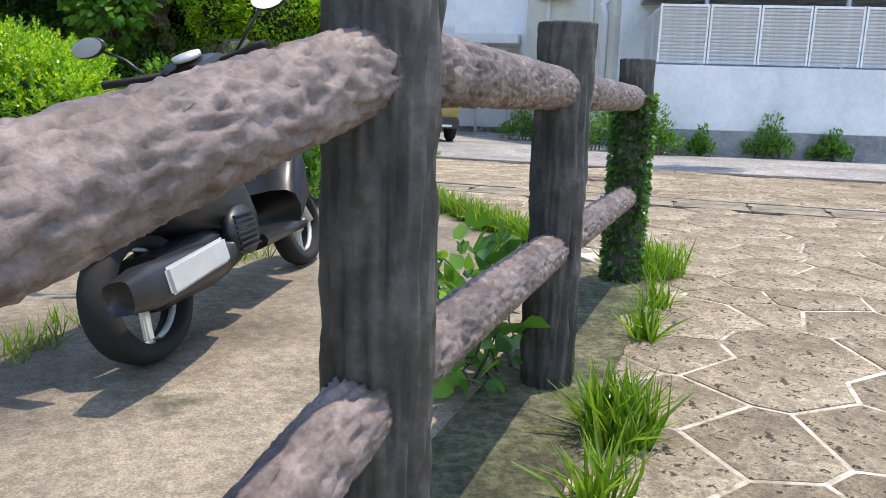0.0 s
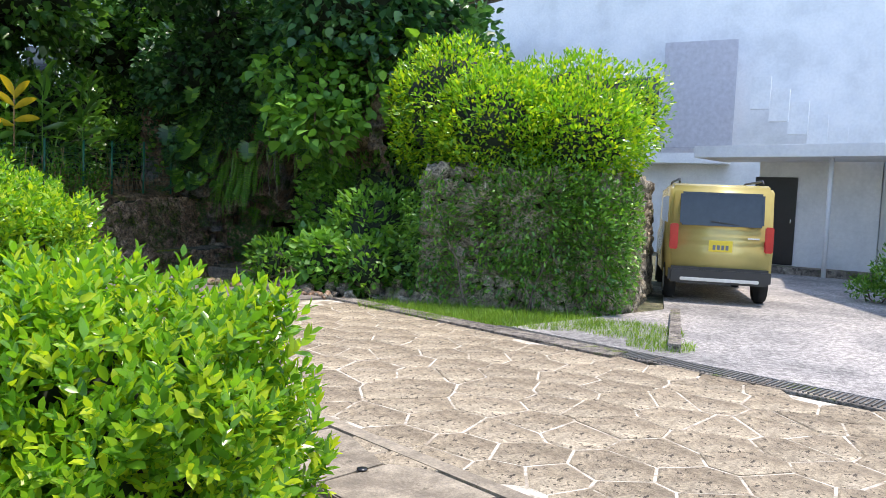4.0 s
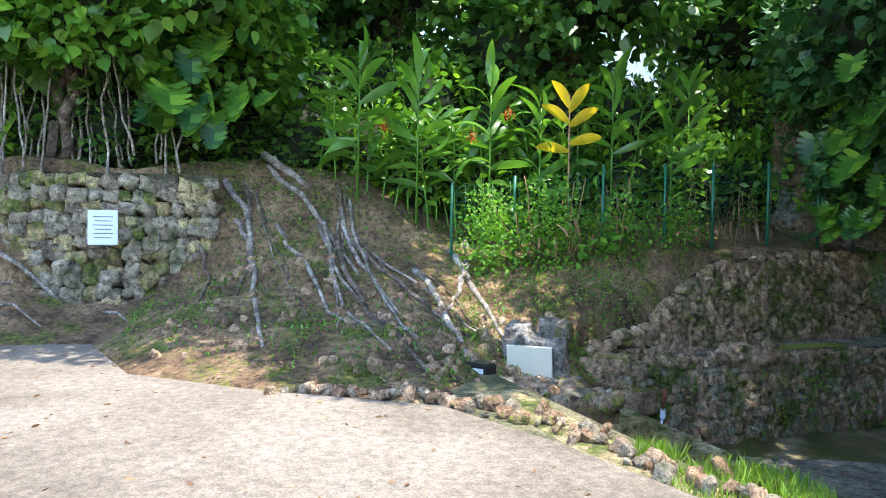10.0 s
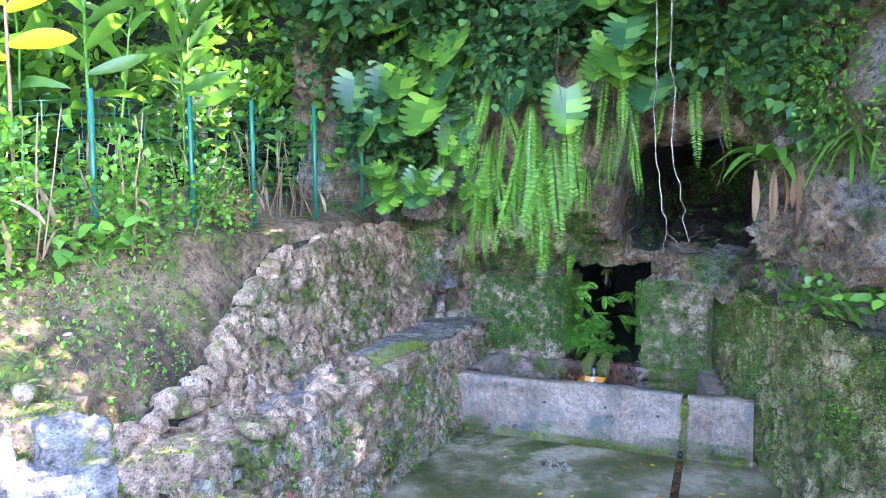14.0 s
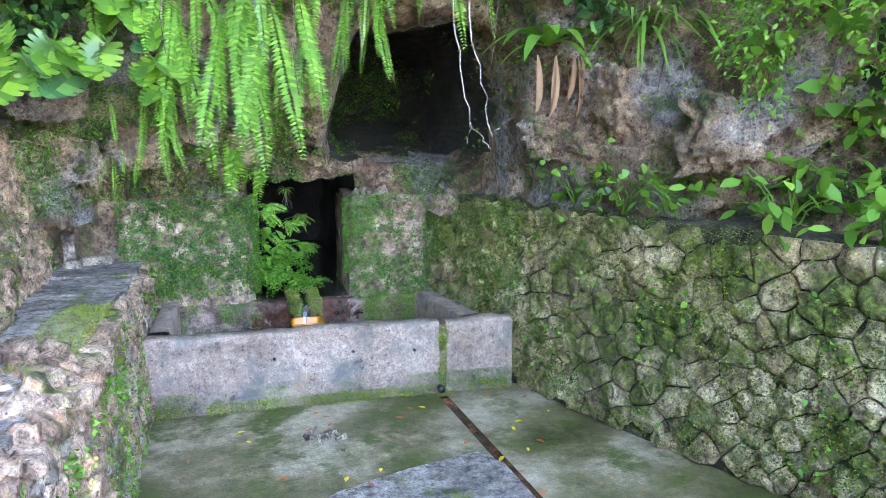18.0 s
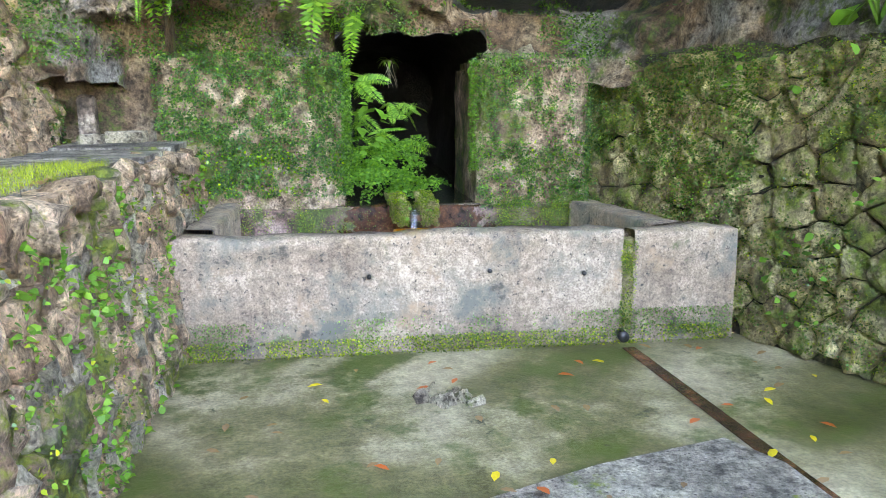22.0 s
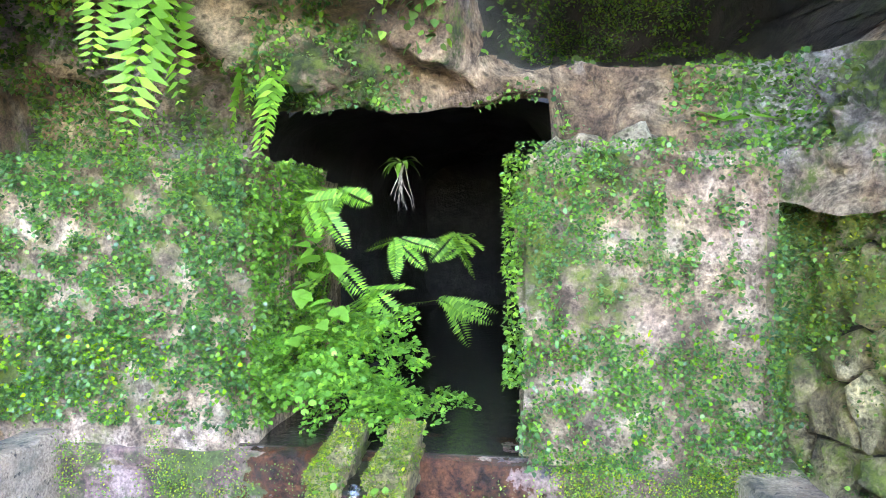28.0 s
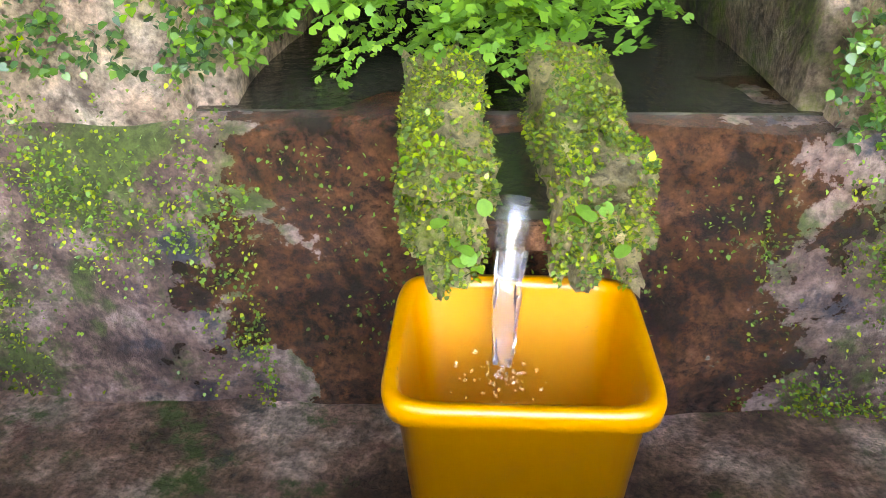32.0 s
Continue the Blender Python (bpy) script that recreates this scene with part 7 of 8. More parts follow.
for x in (-2, 0, 2):
    part("post", tube("post", [(x, -1.8, 0), (x, -1.8, 2.6)], 0.05, M["steel"], 8), cpt)
house("tin_shed", "small tin-walled shed with a blue roof above the bank", (-20.5, -19.3, 4.4), 62, 4.4, 4, 2.6, M["roof_blue"], M["tin_light"], 1)
house("white_house", "white house glimpsed through the trees above the slope", (-14, 6, 4.0), 75, 8, 6, 5, M["tin"], M["paint"], 3)
house("white_house", "white house glimpsed through the trees above the slope", (-18, -6, 4.0), 85, 8, 6, 4, M["tin"], M["paint"], 3)

# ---- plants of the spring ----
def frond_mesh(name, length, width, pairs, mat, curl=0.25, droop=1.0):
    """A hanging fern frond from the origin: a thin rib and tapering leaflets on both sides."""
    t = np.linspace(0, 1, pairs)
    rib = np.stack([0 * t, curl * length * (1 - np.cos(t * 1.2)) * 0.8 + 0.12 * length * np.sin(t * 1.5), -droop * length * t], -1)
    w = width * np.sin(np.clip(t * 1.02 + 0.12, 0, 1) * math.pi) ** 0.7
    tv = [(0, 0, 0), (0.17, 0.3, 0.04), (0.0, 1, -0.1), (-0.17, 0.35, 0.04)]
    P = np.vstack([rib, rib])
    side = np.concatenate([np.ones(pairs), -np.ones(pairs)])
    D = np.stack([side, np.full(2 * pairs, 0.12), np.full(2 * pairs, -0.35)], -1) + RNG.normal(0, 0.06, (2 * pairs, 3))
    me = scatter(name, tv, [(0, 1, 2, 3)], P, frames_from(D, np.full(2 * pairs, 1.25)), np.concatenate([w, w]) * RNG.uniform(0.9, 1.1, 2 * pairs), mat)
    return me


FR = [frond_mesh("frond", 1.0, 0.068, 50, M["leaf_soft"], c) for c in (0.1, 0.2, 0.3, 0.15)] + [frond_mesh("frond", 1.0, 0.06, 52, M["leaf_mid"], c) for c in (0.12, 0.25)]


FW = [frond_mesh("frond", 1.0, 0.15, 24, M["leaf_soft"], c) for c in (0.15, 0.3)]


def hanging_fern(at, n, lmin, lmax, spread, label="long bright green sword ferns hanging from the rock", kinds=FR[:4], flip=0):
    th = thing("hanging_fern", label, "fern", at, 0, "ferns on the cliff")
    for k in range(n):
        L = RNG.uniform(lmin, lmax)
        d = RNG.normal(0, spread, 3) * np.array([1, 0.4, 0.5])
        part("frond", kinds[k % len(kinds)], th, "", pose(d[0], d[1], d[2], RNG.normal(0, 5) , RNG.normal(0, 8), 180 + RNG.normal(0, 35)) @ Matrix.Scale(L, 4))
    return th


hanging_fern((0.36, 0.1, 3.15), 11, 0.95, 1.45, 0.12)
hanging_fern((0.74, 0.08, 3.15), 12, 0.95, 1.5, 0.12)
hanging_fern((0.15, 0.25, 2.5), 7, 0.4, 0.75, 0.12)
hanging_fern((1.3, 0.1, 2.9), 9, 0.35, 0.75, 0.14, "green sword ferns hanging from the overhang", FR[2:])
hanging_fern((1.75, 0.05, 3.3), 8, 0.5, 0.9, 0.14, "green sword ferns hanging from the overhang", FR[2:])
hanging_fern((1.0, -0.1, 3.5), 16, 0.7, 1.3, 0.3, "green sword ferns hanging from the overhang", FR[2:])
hanging_fern((0.2, 0.0, 3.7), 12, 0.6, 1.1, 0.3, "green sword ferns hanging from the overhang", FR[2:])
hanging_fern((2.1, -0.15, 3.9), 12, 0.7, 1.2, 0.3, "green sword ferns hanging from the overhang", FR[2:])
hanging_fern((-0.25, 0.6, 2.05), 5, 0.25, 0.45, 0.08)
hanging_fern((0.95, 1.3, 2.05), 5, 0.35, 0.55, 0.08, "broad bright green ferns over the pillar top", FW)
hanging_fern((0.68, 1.02, 2.3), 7, 0.5, 0.8, 0.1, "broad bright green ferns over the pillar top", FW)
hanging_fern((-0.28, 1.05, 2.25), 5, 0.45, 0.7, 0.08, "broad bright green ferns over the pillar top", FW)


def lobed_leaf(name, mat, lobes=6):
    """A broad heart-shaped leaf along y with cuts running in from its margin, unit length."""
    V, F = [], []
    for side in (1, -1):
        for k in range(lobes):
            t0, t1 = k / lobes, (k + 1) / lobes
            d = t1 - t0
            for r, lo, hi in ((0.0, 0.0, 0.0), (0.58, 0.0, 0.0), (0.8, 0.06, 0.2), (0.98, 0.25, 0.32)):
                for t in (t0 + d * lo, t1 - d * hi):
                    w = 0.58 * math.sin(math.pi * min(1.0, 0.2 + 0.8 * t)) ** 0.6
                    V.append((side * w * r, t + r * (0.34 * t - 0.2) + 0.1, 0.06 * r - 0.2 * r * r - 0.12 * t * t))
            b = len(V) - 8
            F += [(b + 2 * j, b + 2 * j + 2, b + 2 * j + 3, b + 2 * j + 1) for j in range(3)]
    return mesh_np(name, V, F, mat)


def strap_leaf(name, mat, width=0.16, arch=0.35, droop=0.5, n=12):
    """A long leaf along y that arches, folded along its midrib, unit length."""
    t = np.linspace(0, 1, n)
    w = width * np.sin(np.clip(t * 0.96 + 0.04, 0, 1) * math.pi) ** 0.75 * 0.5
    z = arch * t - (arch + droop) * t ** 2.2
    V = np.concatenate([np.stack([w, t * (1 - 0.2 * t), z + 0.3 * w], -1), np.stack([0 * t, t * (1 - 0.2 * t), z], -1), np.stack([-w, t * (1 - 0.2 * t), z + 0.3 * w], -1)])
    F = [(k, k + 1, n + k + 1, n + k) for k in range(n - 1)] + [(n + k, n + k + 1, 2 * n + k + 1, 2 * n + k) for k in range(n - 1)]
    return mesh_np(name, V, F, mat)


MON = [lobed_leaf("leaf", M["leaf_mid"]), lobed_leaf("leaf", M["leaf_mid"], 7), lobed_leaf("leaf", M["creeper"])]
mst = thing("split_leaf_climber", "climbing plant with big cut green leaves on the rock", "climber", (-0.45, 0.1, 2.6))
for k in range(44):
    x, z = RNG.uniform(-0.55, 0.75), RNG.uniform(-0.05, 1.2)
    y = -0.1 - 0.15 * RNG.uniform(0, 1) + 0.3 * max(0, 0.2 - z) - 0.25 * max(0, -x)
    L = RNG.uniform(0.18, 0.34)
    m = pose(x, y, z, 0, RNG.normal(0, 22), RNG.normal(0, 35)) @ Matrix.Rotation(radians(-122 + RNG.normal(0, 18)), 4, "X") @ Matrix.Scale(L, 4)
    part("leaf", MON[k % 3], mst, "", m)
    part("stalk", tube("stalk", [(x, y, z), (x * 0.8, y + 0.18, z + 0.1)], 0.006, M["leaf_mid"], 5), mst)
# the same climber higher up and on the bank trees
for ox, oy, oz, n, sx, sz, cat_k in ((-0.2, -0.05, 4.1, 40, 1.0, 0.9, 0), (1.8, -0.2, 4.5, 36, 1.1, 0.8, 1), (-3.7, -8.6, 4.6, 40, 0.9, 1.1, 0), (-4.2, -10.9, 5.2, 30, 0.9, 1.0, 0), (-5.2, -13.0, 4.6, 26, 0.7, 1.2, 1)):
    th = thing("split_leaf_climber", "climbing plant with big cut green leaves high in the trees", "climber", (ox, oy, oz), 0 if ox > -2 else 62)
    for k in range(n):
        m = pose(RNG.normal(0, sx * 0.6), RNG.normal(0, 0.25), RNG.normal(0, sz * 0.5), 0, 0, RNG.normal(0, 30)) @ Matrix.Rotation(radians(-120 + RNG.normal(0, 20)), 4, "X") @ Matrix.Scale(RNG.uniform(0.25, 0.5), 4)
        part("leaf", MON[(k + cat_k) % 3], th, "", m)

# bird's nest fern, dead leaves, tufted fern
nest = thing("birds_nest_fern", "bird's nest fern with wavy green leaves and hanging dead ones", "fern", (3.12, -0.42, 2.78))
ST = [strap_leaf("leaf", M["leaf_soft"], 0.24, 0.35, 0.45), strap_leaf("leaf", M["leaf_mid"], 0.18, 0.5, 0.3), strap_leaf("leaf", M["leaf_soft"], 0.18, 0.1, 0.6)]
for k in range(15):
    a = -200 + 360 * k / 15 + RNG.normal(0, 8)
    part("leaf", ST[k % 3], nest, "", pose(0, 0, 0.1, RNG.uniform(10, 35), 0, a) @ Matrix.Scale(RNG.uniform(0.4, 0.62), 4))
DL = strap_leaf("dead_leaf", M["leaf_dead"], 0.12, 0.05, 0.12)
for k in range(7):
    part("dead_leaf", DL, nest, "curled brown dead leaf", pose(RNG.normal(0.04, 0.1), -0.12, 0.02, -82 + RNG.normal(0, 6), 0, 180 + RNG.normal(0, 40)) @ Matrix.Scale(RNG.uniform(0.4, 0.6), 4))
tuft = thing("tufted_fern", "drooping tuft of long narrow dark green leaves", "fern", (3.72, -0.8, 2.85))
BL = strap_leaf("blade", M["leaf_mid"], 0.045, 0.3, 0.95)
for k in range(64):
    part("blade", BL, tuft, "", pose(RNG.normal(0, 0.1), RNG.normal(0, 0.08), 0.1, RNG.uniform(10, 50), 0, RNG.uniform(60, 330)) @ Matrix.Scale(RNG.uniform(0.45, 0.75), 4))


def leafy_plant(name, label, at, n, leaf, mat, r, h, size, stems=7, cat="plant", face=(0, -0.5, 0.3)):
    th = thing(name, label, cat, at)
    for k in range(stems):
        a = RNG.uniform(0, 2 * math.pi)
        part("stem", tube("stem", bent((0, 0, 0), (r * 0.8 * math.cos(a), r * 0.8 * math.sin(a), h * RNG.uniform(0.4, 1)), -0.05, 6, 0.01), np.linspace(0.008, 0.003, 6), M["leaf_mid"], 5), th)
    P = RNG.normal(0, 1, (n, 3)) * np.array([r * 0.5, r * 0.5, h * 0.3]) + np.array([0, 0, h * 0.55])
    D = RNG.normal(0, 0.7, (n, 3)) + np.array(face)
    part("foliage", scatter("foliage", leaf[0], leaf[1], P, frames_from(D), size * RNG.uniform(0.6, 1.2, n), mat), th, "", None, "stuff")
    return th


# plants on the retaining wall top
for x, y, z, n, sz, mt in ((3.75, -1.35, 1.62, 70, 0.17, "leaf_soft"), (4.1, -2.0, 1.6, 80, 0.19, "leaf_soft"), (3.55, -0.9, 1.6, 90, 0.09, "leaf_mid"), (4.3, -2.6, 1.6, 90, 0.18, "leaf_soft"), (3.35, -0.5, 1.66, 60, 0.08, "leaf_mid"), (4.6, -3.3, 1.6, 90, 0.18, "leaf_soft")):
    leafy_plant("wall_top_plant", "leafy green plant growing on the retaining wall", (x, y, z), n, OVAL if sz > 0.1 else HEART, M[mt], 0.34, 0.45, sz * 0.85, 8, "plant", (-0.5, -0.4, 0.1))
pth = thing("heart_leaf_sprig", "small bright heart-leaved sprig on the wall edge", "plant", (3.28, -0.32, 1.62))
for k in range(4):
    part("leaf", scatter("leaf", HEART[0], HEART[1], np.zeros((1, 3)), frames_from(np.array([[RNG.normal(0, 0.6), -0.6, 0.8]])), np.array([0.13]), M["leaf_soft"]), pth, "", pose(RNG.normal(0, 0.03), -0.03, 0.05))
shrub("cliff_creeper", "bright small-leaved creeper hanging down the cliff", (4.0, -1.5, 2.5), [((4.15, -1.75, 3.1), (0.4, 0.3, 0.8), 2600), ((3.6, -1.05, 3.5), (0.4, 0.3, 0.5), 1200), ((4.5, -2.5, 3.4), (0.5, 0.4, 1.0), 2600)], OVAL, 0.05, M["leaf_soft"], 4, None, -0.2, 0.25, 0.6, "", -1, 0.006)
shrub("cliff_climber", "dark mixed climbers covering the upper cliff", (1.0, 0.0, 3.2), [((-0.9, 0.3, 3.6), (0.7, 0.35, 0.8), 2200), ((0.4, -0.1, 4.4), (1.2, 0.35, 0.8), 2600), ((2.6, -0.2, 4.4), (1.0, 0.4, 0.9), 2200), ((3.4, -0.8, 3.9), (0.6, 0.4, 0.8), 1500), ((-1.6, 0.4, 4.6), (0.9, 0.5, 0.9), 1800)], HEART, 0.1, M["creeper"], 6, None, 0.0, 0.25, 0.6, "", -1, 0.008)

# bare hanging twigs and vines
vine = thing("hanging_twigs", "pale bare twigs hanging before the cave", "vine", (2.2, -0.9, 3.9))
for a, b, r in (((0, 0, 0.4), (0.02, -0.05, -0.95), 0.008), ((0.12, 0.05, 0.4), (0.16, 0.0, -1.05), 0.009), ((0.16, 0, -1.05), (0.3, -0.05, -1.7), 0.006), ((0.02, -0.05, -0.95), (0.12, -0.1, -1.6), 0.007), ((0.12, -0.1, -1.6), (0.25, -0.12, -1.78), 0.005), ((0.12, -0.1, -1.6), (0.1, -0.1, -1.75), 0.004), ((0.3, -0.05, -1.7), (0.42, -0.06, -1.55), 0.003)):
    part("twig", tube("twig", bent(a, b, 0, 8, 0.012), np.linspace(r, r * 0.6, 8), M["root"], 6), vine)
for k in range(18):
    x, y = RNG.uniform(-1.2, 3.6), RNG.uniform(-0.4, 0.2)
    part("tendril", tube("tendril", bent((x - 2.2, y + 0.9, 1.0), (x - 2.2 + RNG.normal(0, 0.1), y + 0.9, RNG.uniform(-1.6, -0.4)), 0, 10, 0.02), 0.0035, M["bark"], 4), vine)

# gingers on the bank
GL = [strap_leaf("leaf", M[m_], w_, 0.28, d_) for m_, w_, d_ in (("leaf_mid", 0.17, 0.12), ("leaf_dark", 0.15, 0.3), ("leaf_dark", 0.17, 0.05), ("leaf_mid", 0.16, 0.35))]
YL = strap_leaf("leaf", M["leaf_yellow"], 0.27, 0.15, 0.12)


def ginger(at, h, n, rz, yellow=False, lean=0.2, label="ginger plant with long glossy green leaves on the bank", L0=0.68):
    th = thing("ginger_plant", label, "plant", at, rz, "" if yellow else "gingers on the bank")
    stem = bent((0, 0, 0), (lean * h * 0.5, 0, h), 0, 8, 0.01)
    part("stem", tube("stem", stem, np.linspace(0.018, 0.008, 8), M["leaf_yellow" if yellow else "leaf_mid"], 6), th)
    for k in range(n):
        f = 0.45 + 0.55 * k / max(1, n - 1)
        p = stem[min(7, int(f * 7.99))]
        a = (90 if k % 2 else -90) + RNG.normal(0, 18)
        part("leaf", YL if yellow else GL[int(RNG.integers(0, 4))], th, "", pose(p[0], p[1], p[2], 0, 0, a) @ pose(0, 0, 0, RNG.uniform(0, 65)) @ pose(0, 0, 0, 0, RNG.normal(0, 38)) @ Matrix.Scale(L0 * RNG.uniform(0.75, 1.15), 4))


yp = thing("yellow_ginger", "ginger stem with long bright yellow leaves", "plant", (-2.1, -3.64, 2.2), 50)
part("stem", tube("stem", [(0, 0, 0), (0, 0.02, 2.25)], [0.018, 0.012], M["leaf_dead"], 6), yp)
for z_, a_, el in ((2.05, 90, 62), (2.0, -90, 58), (1.85, 90, 38), (1.8, -90, 34), (1.55, -90, 14), (1.45, 90, 12)):
    part("leaf", YL, yp, "", pose(0, 0, z_, 0, 0, a_) @ pose(0, 0, 0, el) @ pose(0, 0, 0, 0, 60 * (1 if a_ > 0 else -1)) @ Matrix.Scale(0.6, 4))
for at, rz, hh, L in (((-2.15, -2.9, 2.3), 50, 2.35, 0.72), ((-1.95, -2.0, 2.3), 62, 1.9, 0.8), ((-2.7, -4.6, 2.3), 40, 2.3, 0.75), ((-2.5, -3.9, 2.3), 20, 2.0, 0.7), ((-3.0, -5.6, 2.6), 55, 2.1, 0.8), ((-2.6, -1.2, 2.4), 60, 2.4, 0.7), ((-3.3, -6.4, 2.9), 45, 2.0, 0.8)):
    gp = thing("ginger_plant", "tall ginger with broad upright glossy green leaves", "plant", at, rz, "gingers on the bank")
    part("stem", tube("stem", [(0, 0, 0), (0, 0.03, hh)], [0.02, 0.012], M["leaf_mid"], 6), gp)
    for k in range(15):
        sgn_ = 1 if k % 2 else -1
        part("leaf", GL[(0, 3, 2, 3)[k % 4]], gp, "", pose(0, 0, hh - 0.1 * k, 0, 0, 90 * sgn_ + RNG.normal(0, 38)) @ pose(0, 0, 0, max(-8, 74 - 6.0 * k + RNG.normal(0, 11))) @ pose(0, 0, 0, 0, (45 + RNG.normal(0, 25)) * sgn_) @ Matrix.Scale(L * RNG.uniform(0.8, 1.2), 4))
for k in range(26):
    y = RNG.uniform(-6.9, -2.2)
    x = float(np.interp(y, [-6.9, -5, -3.5, -2.2], [-3.6, -2.9, -2.3, -1.9])) - RNG.uniform(0, 0.9)
    z = float(np.interp(y, [-6.9, -5, -3.5, -2.2], [3.1, 2.3, 2.2, 2.3]))
    ginger((x, y, z - 0.05), RNG.uniform(1.0, 2.3), int(RNG.integers(7, 11)), RNG.uniform(0, 360), False, RNG.uniform(0, 0.5))
fl = thing("ginger_flowers", "small clusters of red-orange ginger fruit", "fruit", (-2.6, -6.2, 3.9))
for x, y, z in ((0, 0, 0), (0.5, 1.6, 0.2), (0.2, 1.2, -0.1)):
    P = RNG.normal(0, 0.04, (40, 3)) + np.array([x, y, z])
    part("fruit_cluster", scatter("fruit_cluster", [(-0.5, 0, -0.5), (0.5, 0, -0.5), (0, 0.5, 0.6), (0, -0.6, 0.3)], [(0, 1, 2, 3)], P, frames_from(RNG.normal(0, 1, P.shape)), np.full(40, 0.025), M["leaf_red"]), fl)

# green wire fence on the bank edge
GF = [(-2.35, -5.3, 1.95), (-2.02, -4.51, 2.05), (-1.5, -3.44, 2.2), (-1.42, -2.5, 2.25), (-1.4, -1.7, 2.3), (-1.3, -0.8, 2.35), (-1.25, 0.1, 2.35)]
wf = thing("wire_fence", "green plastic-coated wire fence among weeds", "fence", GF[1])
g0 = np.array(GF[1])
for p in GF:
    q = np.array(p) - g0
    part("post", tube("post", [q, q + np.array([0, 0, 1.22])], 0.022, M["green_wire"], 8), wf)
for a, b in zip(GF, GF[1:]):
    a, b = np.array(a) - g0, np.array(b) - g0
    for k in range(11):
        z = np.array([0, 0, 0.1 + 0.105 * k])
        part("wire", tube("wire", [a + z, b + z], 0.0025, M["green_wire"], 4), wf)
    n = int(np.linalg.norm(b - a) / 0.12)
    for k in range(n):
        p = a + (b - a) * (k + 0.5) / n
        part("wire", tube("wire", [p + np.array([0, 0, 0.05]), p + np.array([0, 0, 1.16])], 0.0025, M["green_wire"], 4), wf)
cl = [((-1.95, -4.9, 2.4), (0.45, 0.5, 0.7), 1600), ((-1.75, -4.1, 2.5), (0.4, 0.5, 0.75), 1700), ((-1.5, -3.2, 2.5), (0.4, 0.5, 0.6), 1400), ((-1.45, -2.3, 2.55), (0.35, 0.5, 0.5), 1000)]
shrub("fence_weeds", "bright small-leaved weeds scrambling over the wire fence", (-1.9, -3.9, 2.05), cl, HEART, 0.055, M["leaf_soft"], 8, None, 0.4, 0.1, 0.8, "", -1, 0.005)
leafy_plant("broad_weed", "bright heart-leaved weed at the fence foot", (-1.35, -3.55, 2.1), 40, HEART, M["leaf_soft"], 0.35, 0.35, 0.15, 6, "plant", (0.6, -0.4, 0.2))
dry = thing("dry_stalks", "dead brown stalks and leaves behind the wire fence", "stalks", (-1.6, -2.6, 2.2))
for k in range(70):
    x, y = RNG.normal(0, 0.2), RNG.uniform(-2.0, 2.2)
    part("stalk", tube("stalk", bent((x, y, 0), (x + RNG.normal(0, 0.15), y + RNG.normal(0, 0.2), RNG.uniform(0.4, 1.1)), 0, 5, 0.01), 0.007, M["leaf_dead"], 4), dry)
for k in range(40):
    part("dead_leaf", DL, dry, "", pose(RNG.normal(0.05, 0.2), RNG.uniform(-2, 2.2), RNG.uniform(0.1, 0.6), RNG.uniform(-80, 20), 0, RNG.uniform(0, 360)) @ Matrix.Scale(RNG.uniform(0.25, 0.5), 4))

# creeping leaves and moss on the pillars, walls and cliff
def face_cover(name, label, parent, n, x0, x1, z0, z1, y, size, mats, side=None, thresh=0.0, freq=4.0):
    """Tiny leaves over an upright face, in patches; side: along y at a fixed x instead."""
    U, Z = RNG.uniform(x0, x1, n), RNG.uniform(z0, z1, n)
    q = np.array([noise.noise(Vector((u * freq, z * freq, y * 3))) + 0.5 * noise.noise(Vector((u * freq * 3, z * freq * 3, 1))) for u, z in zip(U, Z)])
    ok = q > thresh + RNG.normal(0, 0.26, n)
    U, Z = U[ok], Z[ok]
    if side is None:
        P = np.stack([U, np.full(len(U), y) + RNG.uniform(-0.03, 0.0, len(U)), Z], -1)
        D = RNG.normal(0, 0.7, P.shape) + np.array([0, -0.45, -0.25])
    else:
        P = np.stack([np.full(len(U), y) + RNG.uniform(-0.03, 0.03, len(U)), U, Z], -1)
        D = RNG.normal(0, 0.7, P.shape) + np.array([side * 0.5, -0.1, -0.25])
    cut = len(P) // len(mats)
    for k, mt in enumerate(mats):
        a, b = k * cut, (k + 1) * cut
        part(name, scatter(name, HEART[0], HEART[1], P[a:b], frames_from(D[a:b]), size * RNG.uniform(0.5, 1.3, b - a), M[mt]), parent, label if k == 0 else "", parent.matrix_world.inverted(), "stuff")


bpy.context.view_layer.update()
face_cover("creeper", "tiny creeping leaves", pl, 42000, -0.32, 0.87, 0.7, 1.63, 1.185, 0.016, ["creeper", "leaf_dark", "creeper", "leaf_mid"], None, 0.0, 13.0)
face_cover("creeper", "tiny creeping leaves", pr, 19000, 1.76, 2.54, 0.6, 1.63, 1.185, 0.0155, ["leaf_mid", "creeper", "leaf_dark"], None, 0.2, 13.0)
face_cover("creeper", "", pr, 6000, 1.76, 2.2, 1.25, 1.63, 1.183, 0.012, ["leaf_mid", "creeper"], None, 0.0, 11.0)
face_cover("creeper", "", pr, 9000, 1.8, 2.54, 0.6, 1.0, 1.183, 0.012, ["leaf_mid", "creeper"], None, 0.05, 11.0)
face_cover("sprouts", "fresh yellow-green sprouts", pl, 1200, -0.3, 0.87, 0.72, 1.0, 1.178, 0.018, ["leaf_bright"], None, 0.0, 6.0)
face_cover("sprouts", "fresh yellow-green sprouts", pr, 600, 1.78, 2.5, 0.7, 1.05, 1.178, 0.016, ["leaf_bright"], None, 0.12, 6.0)
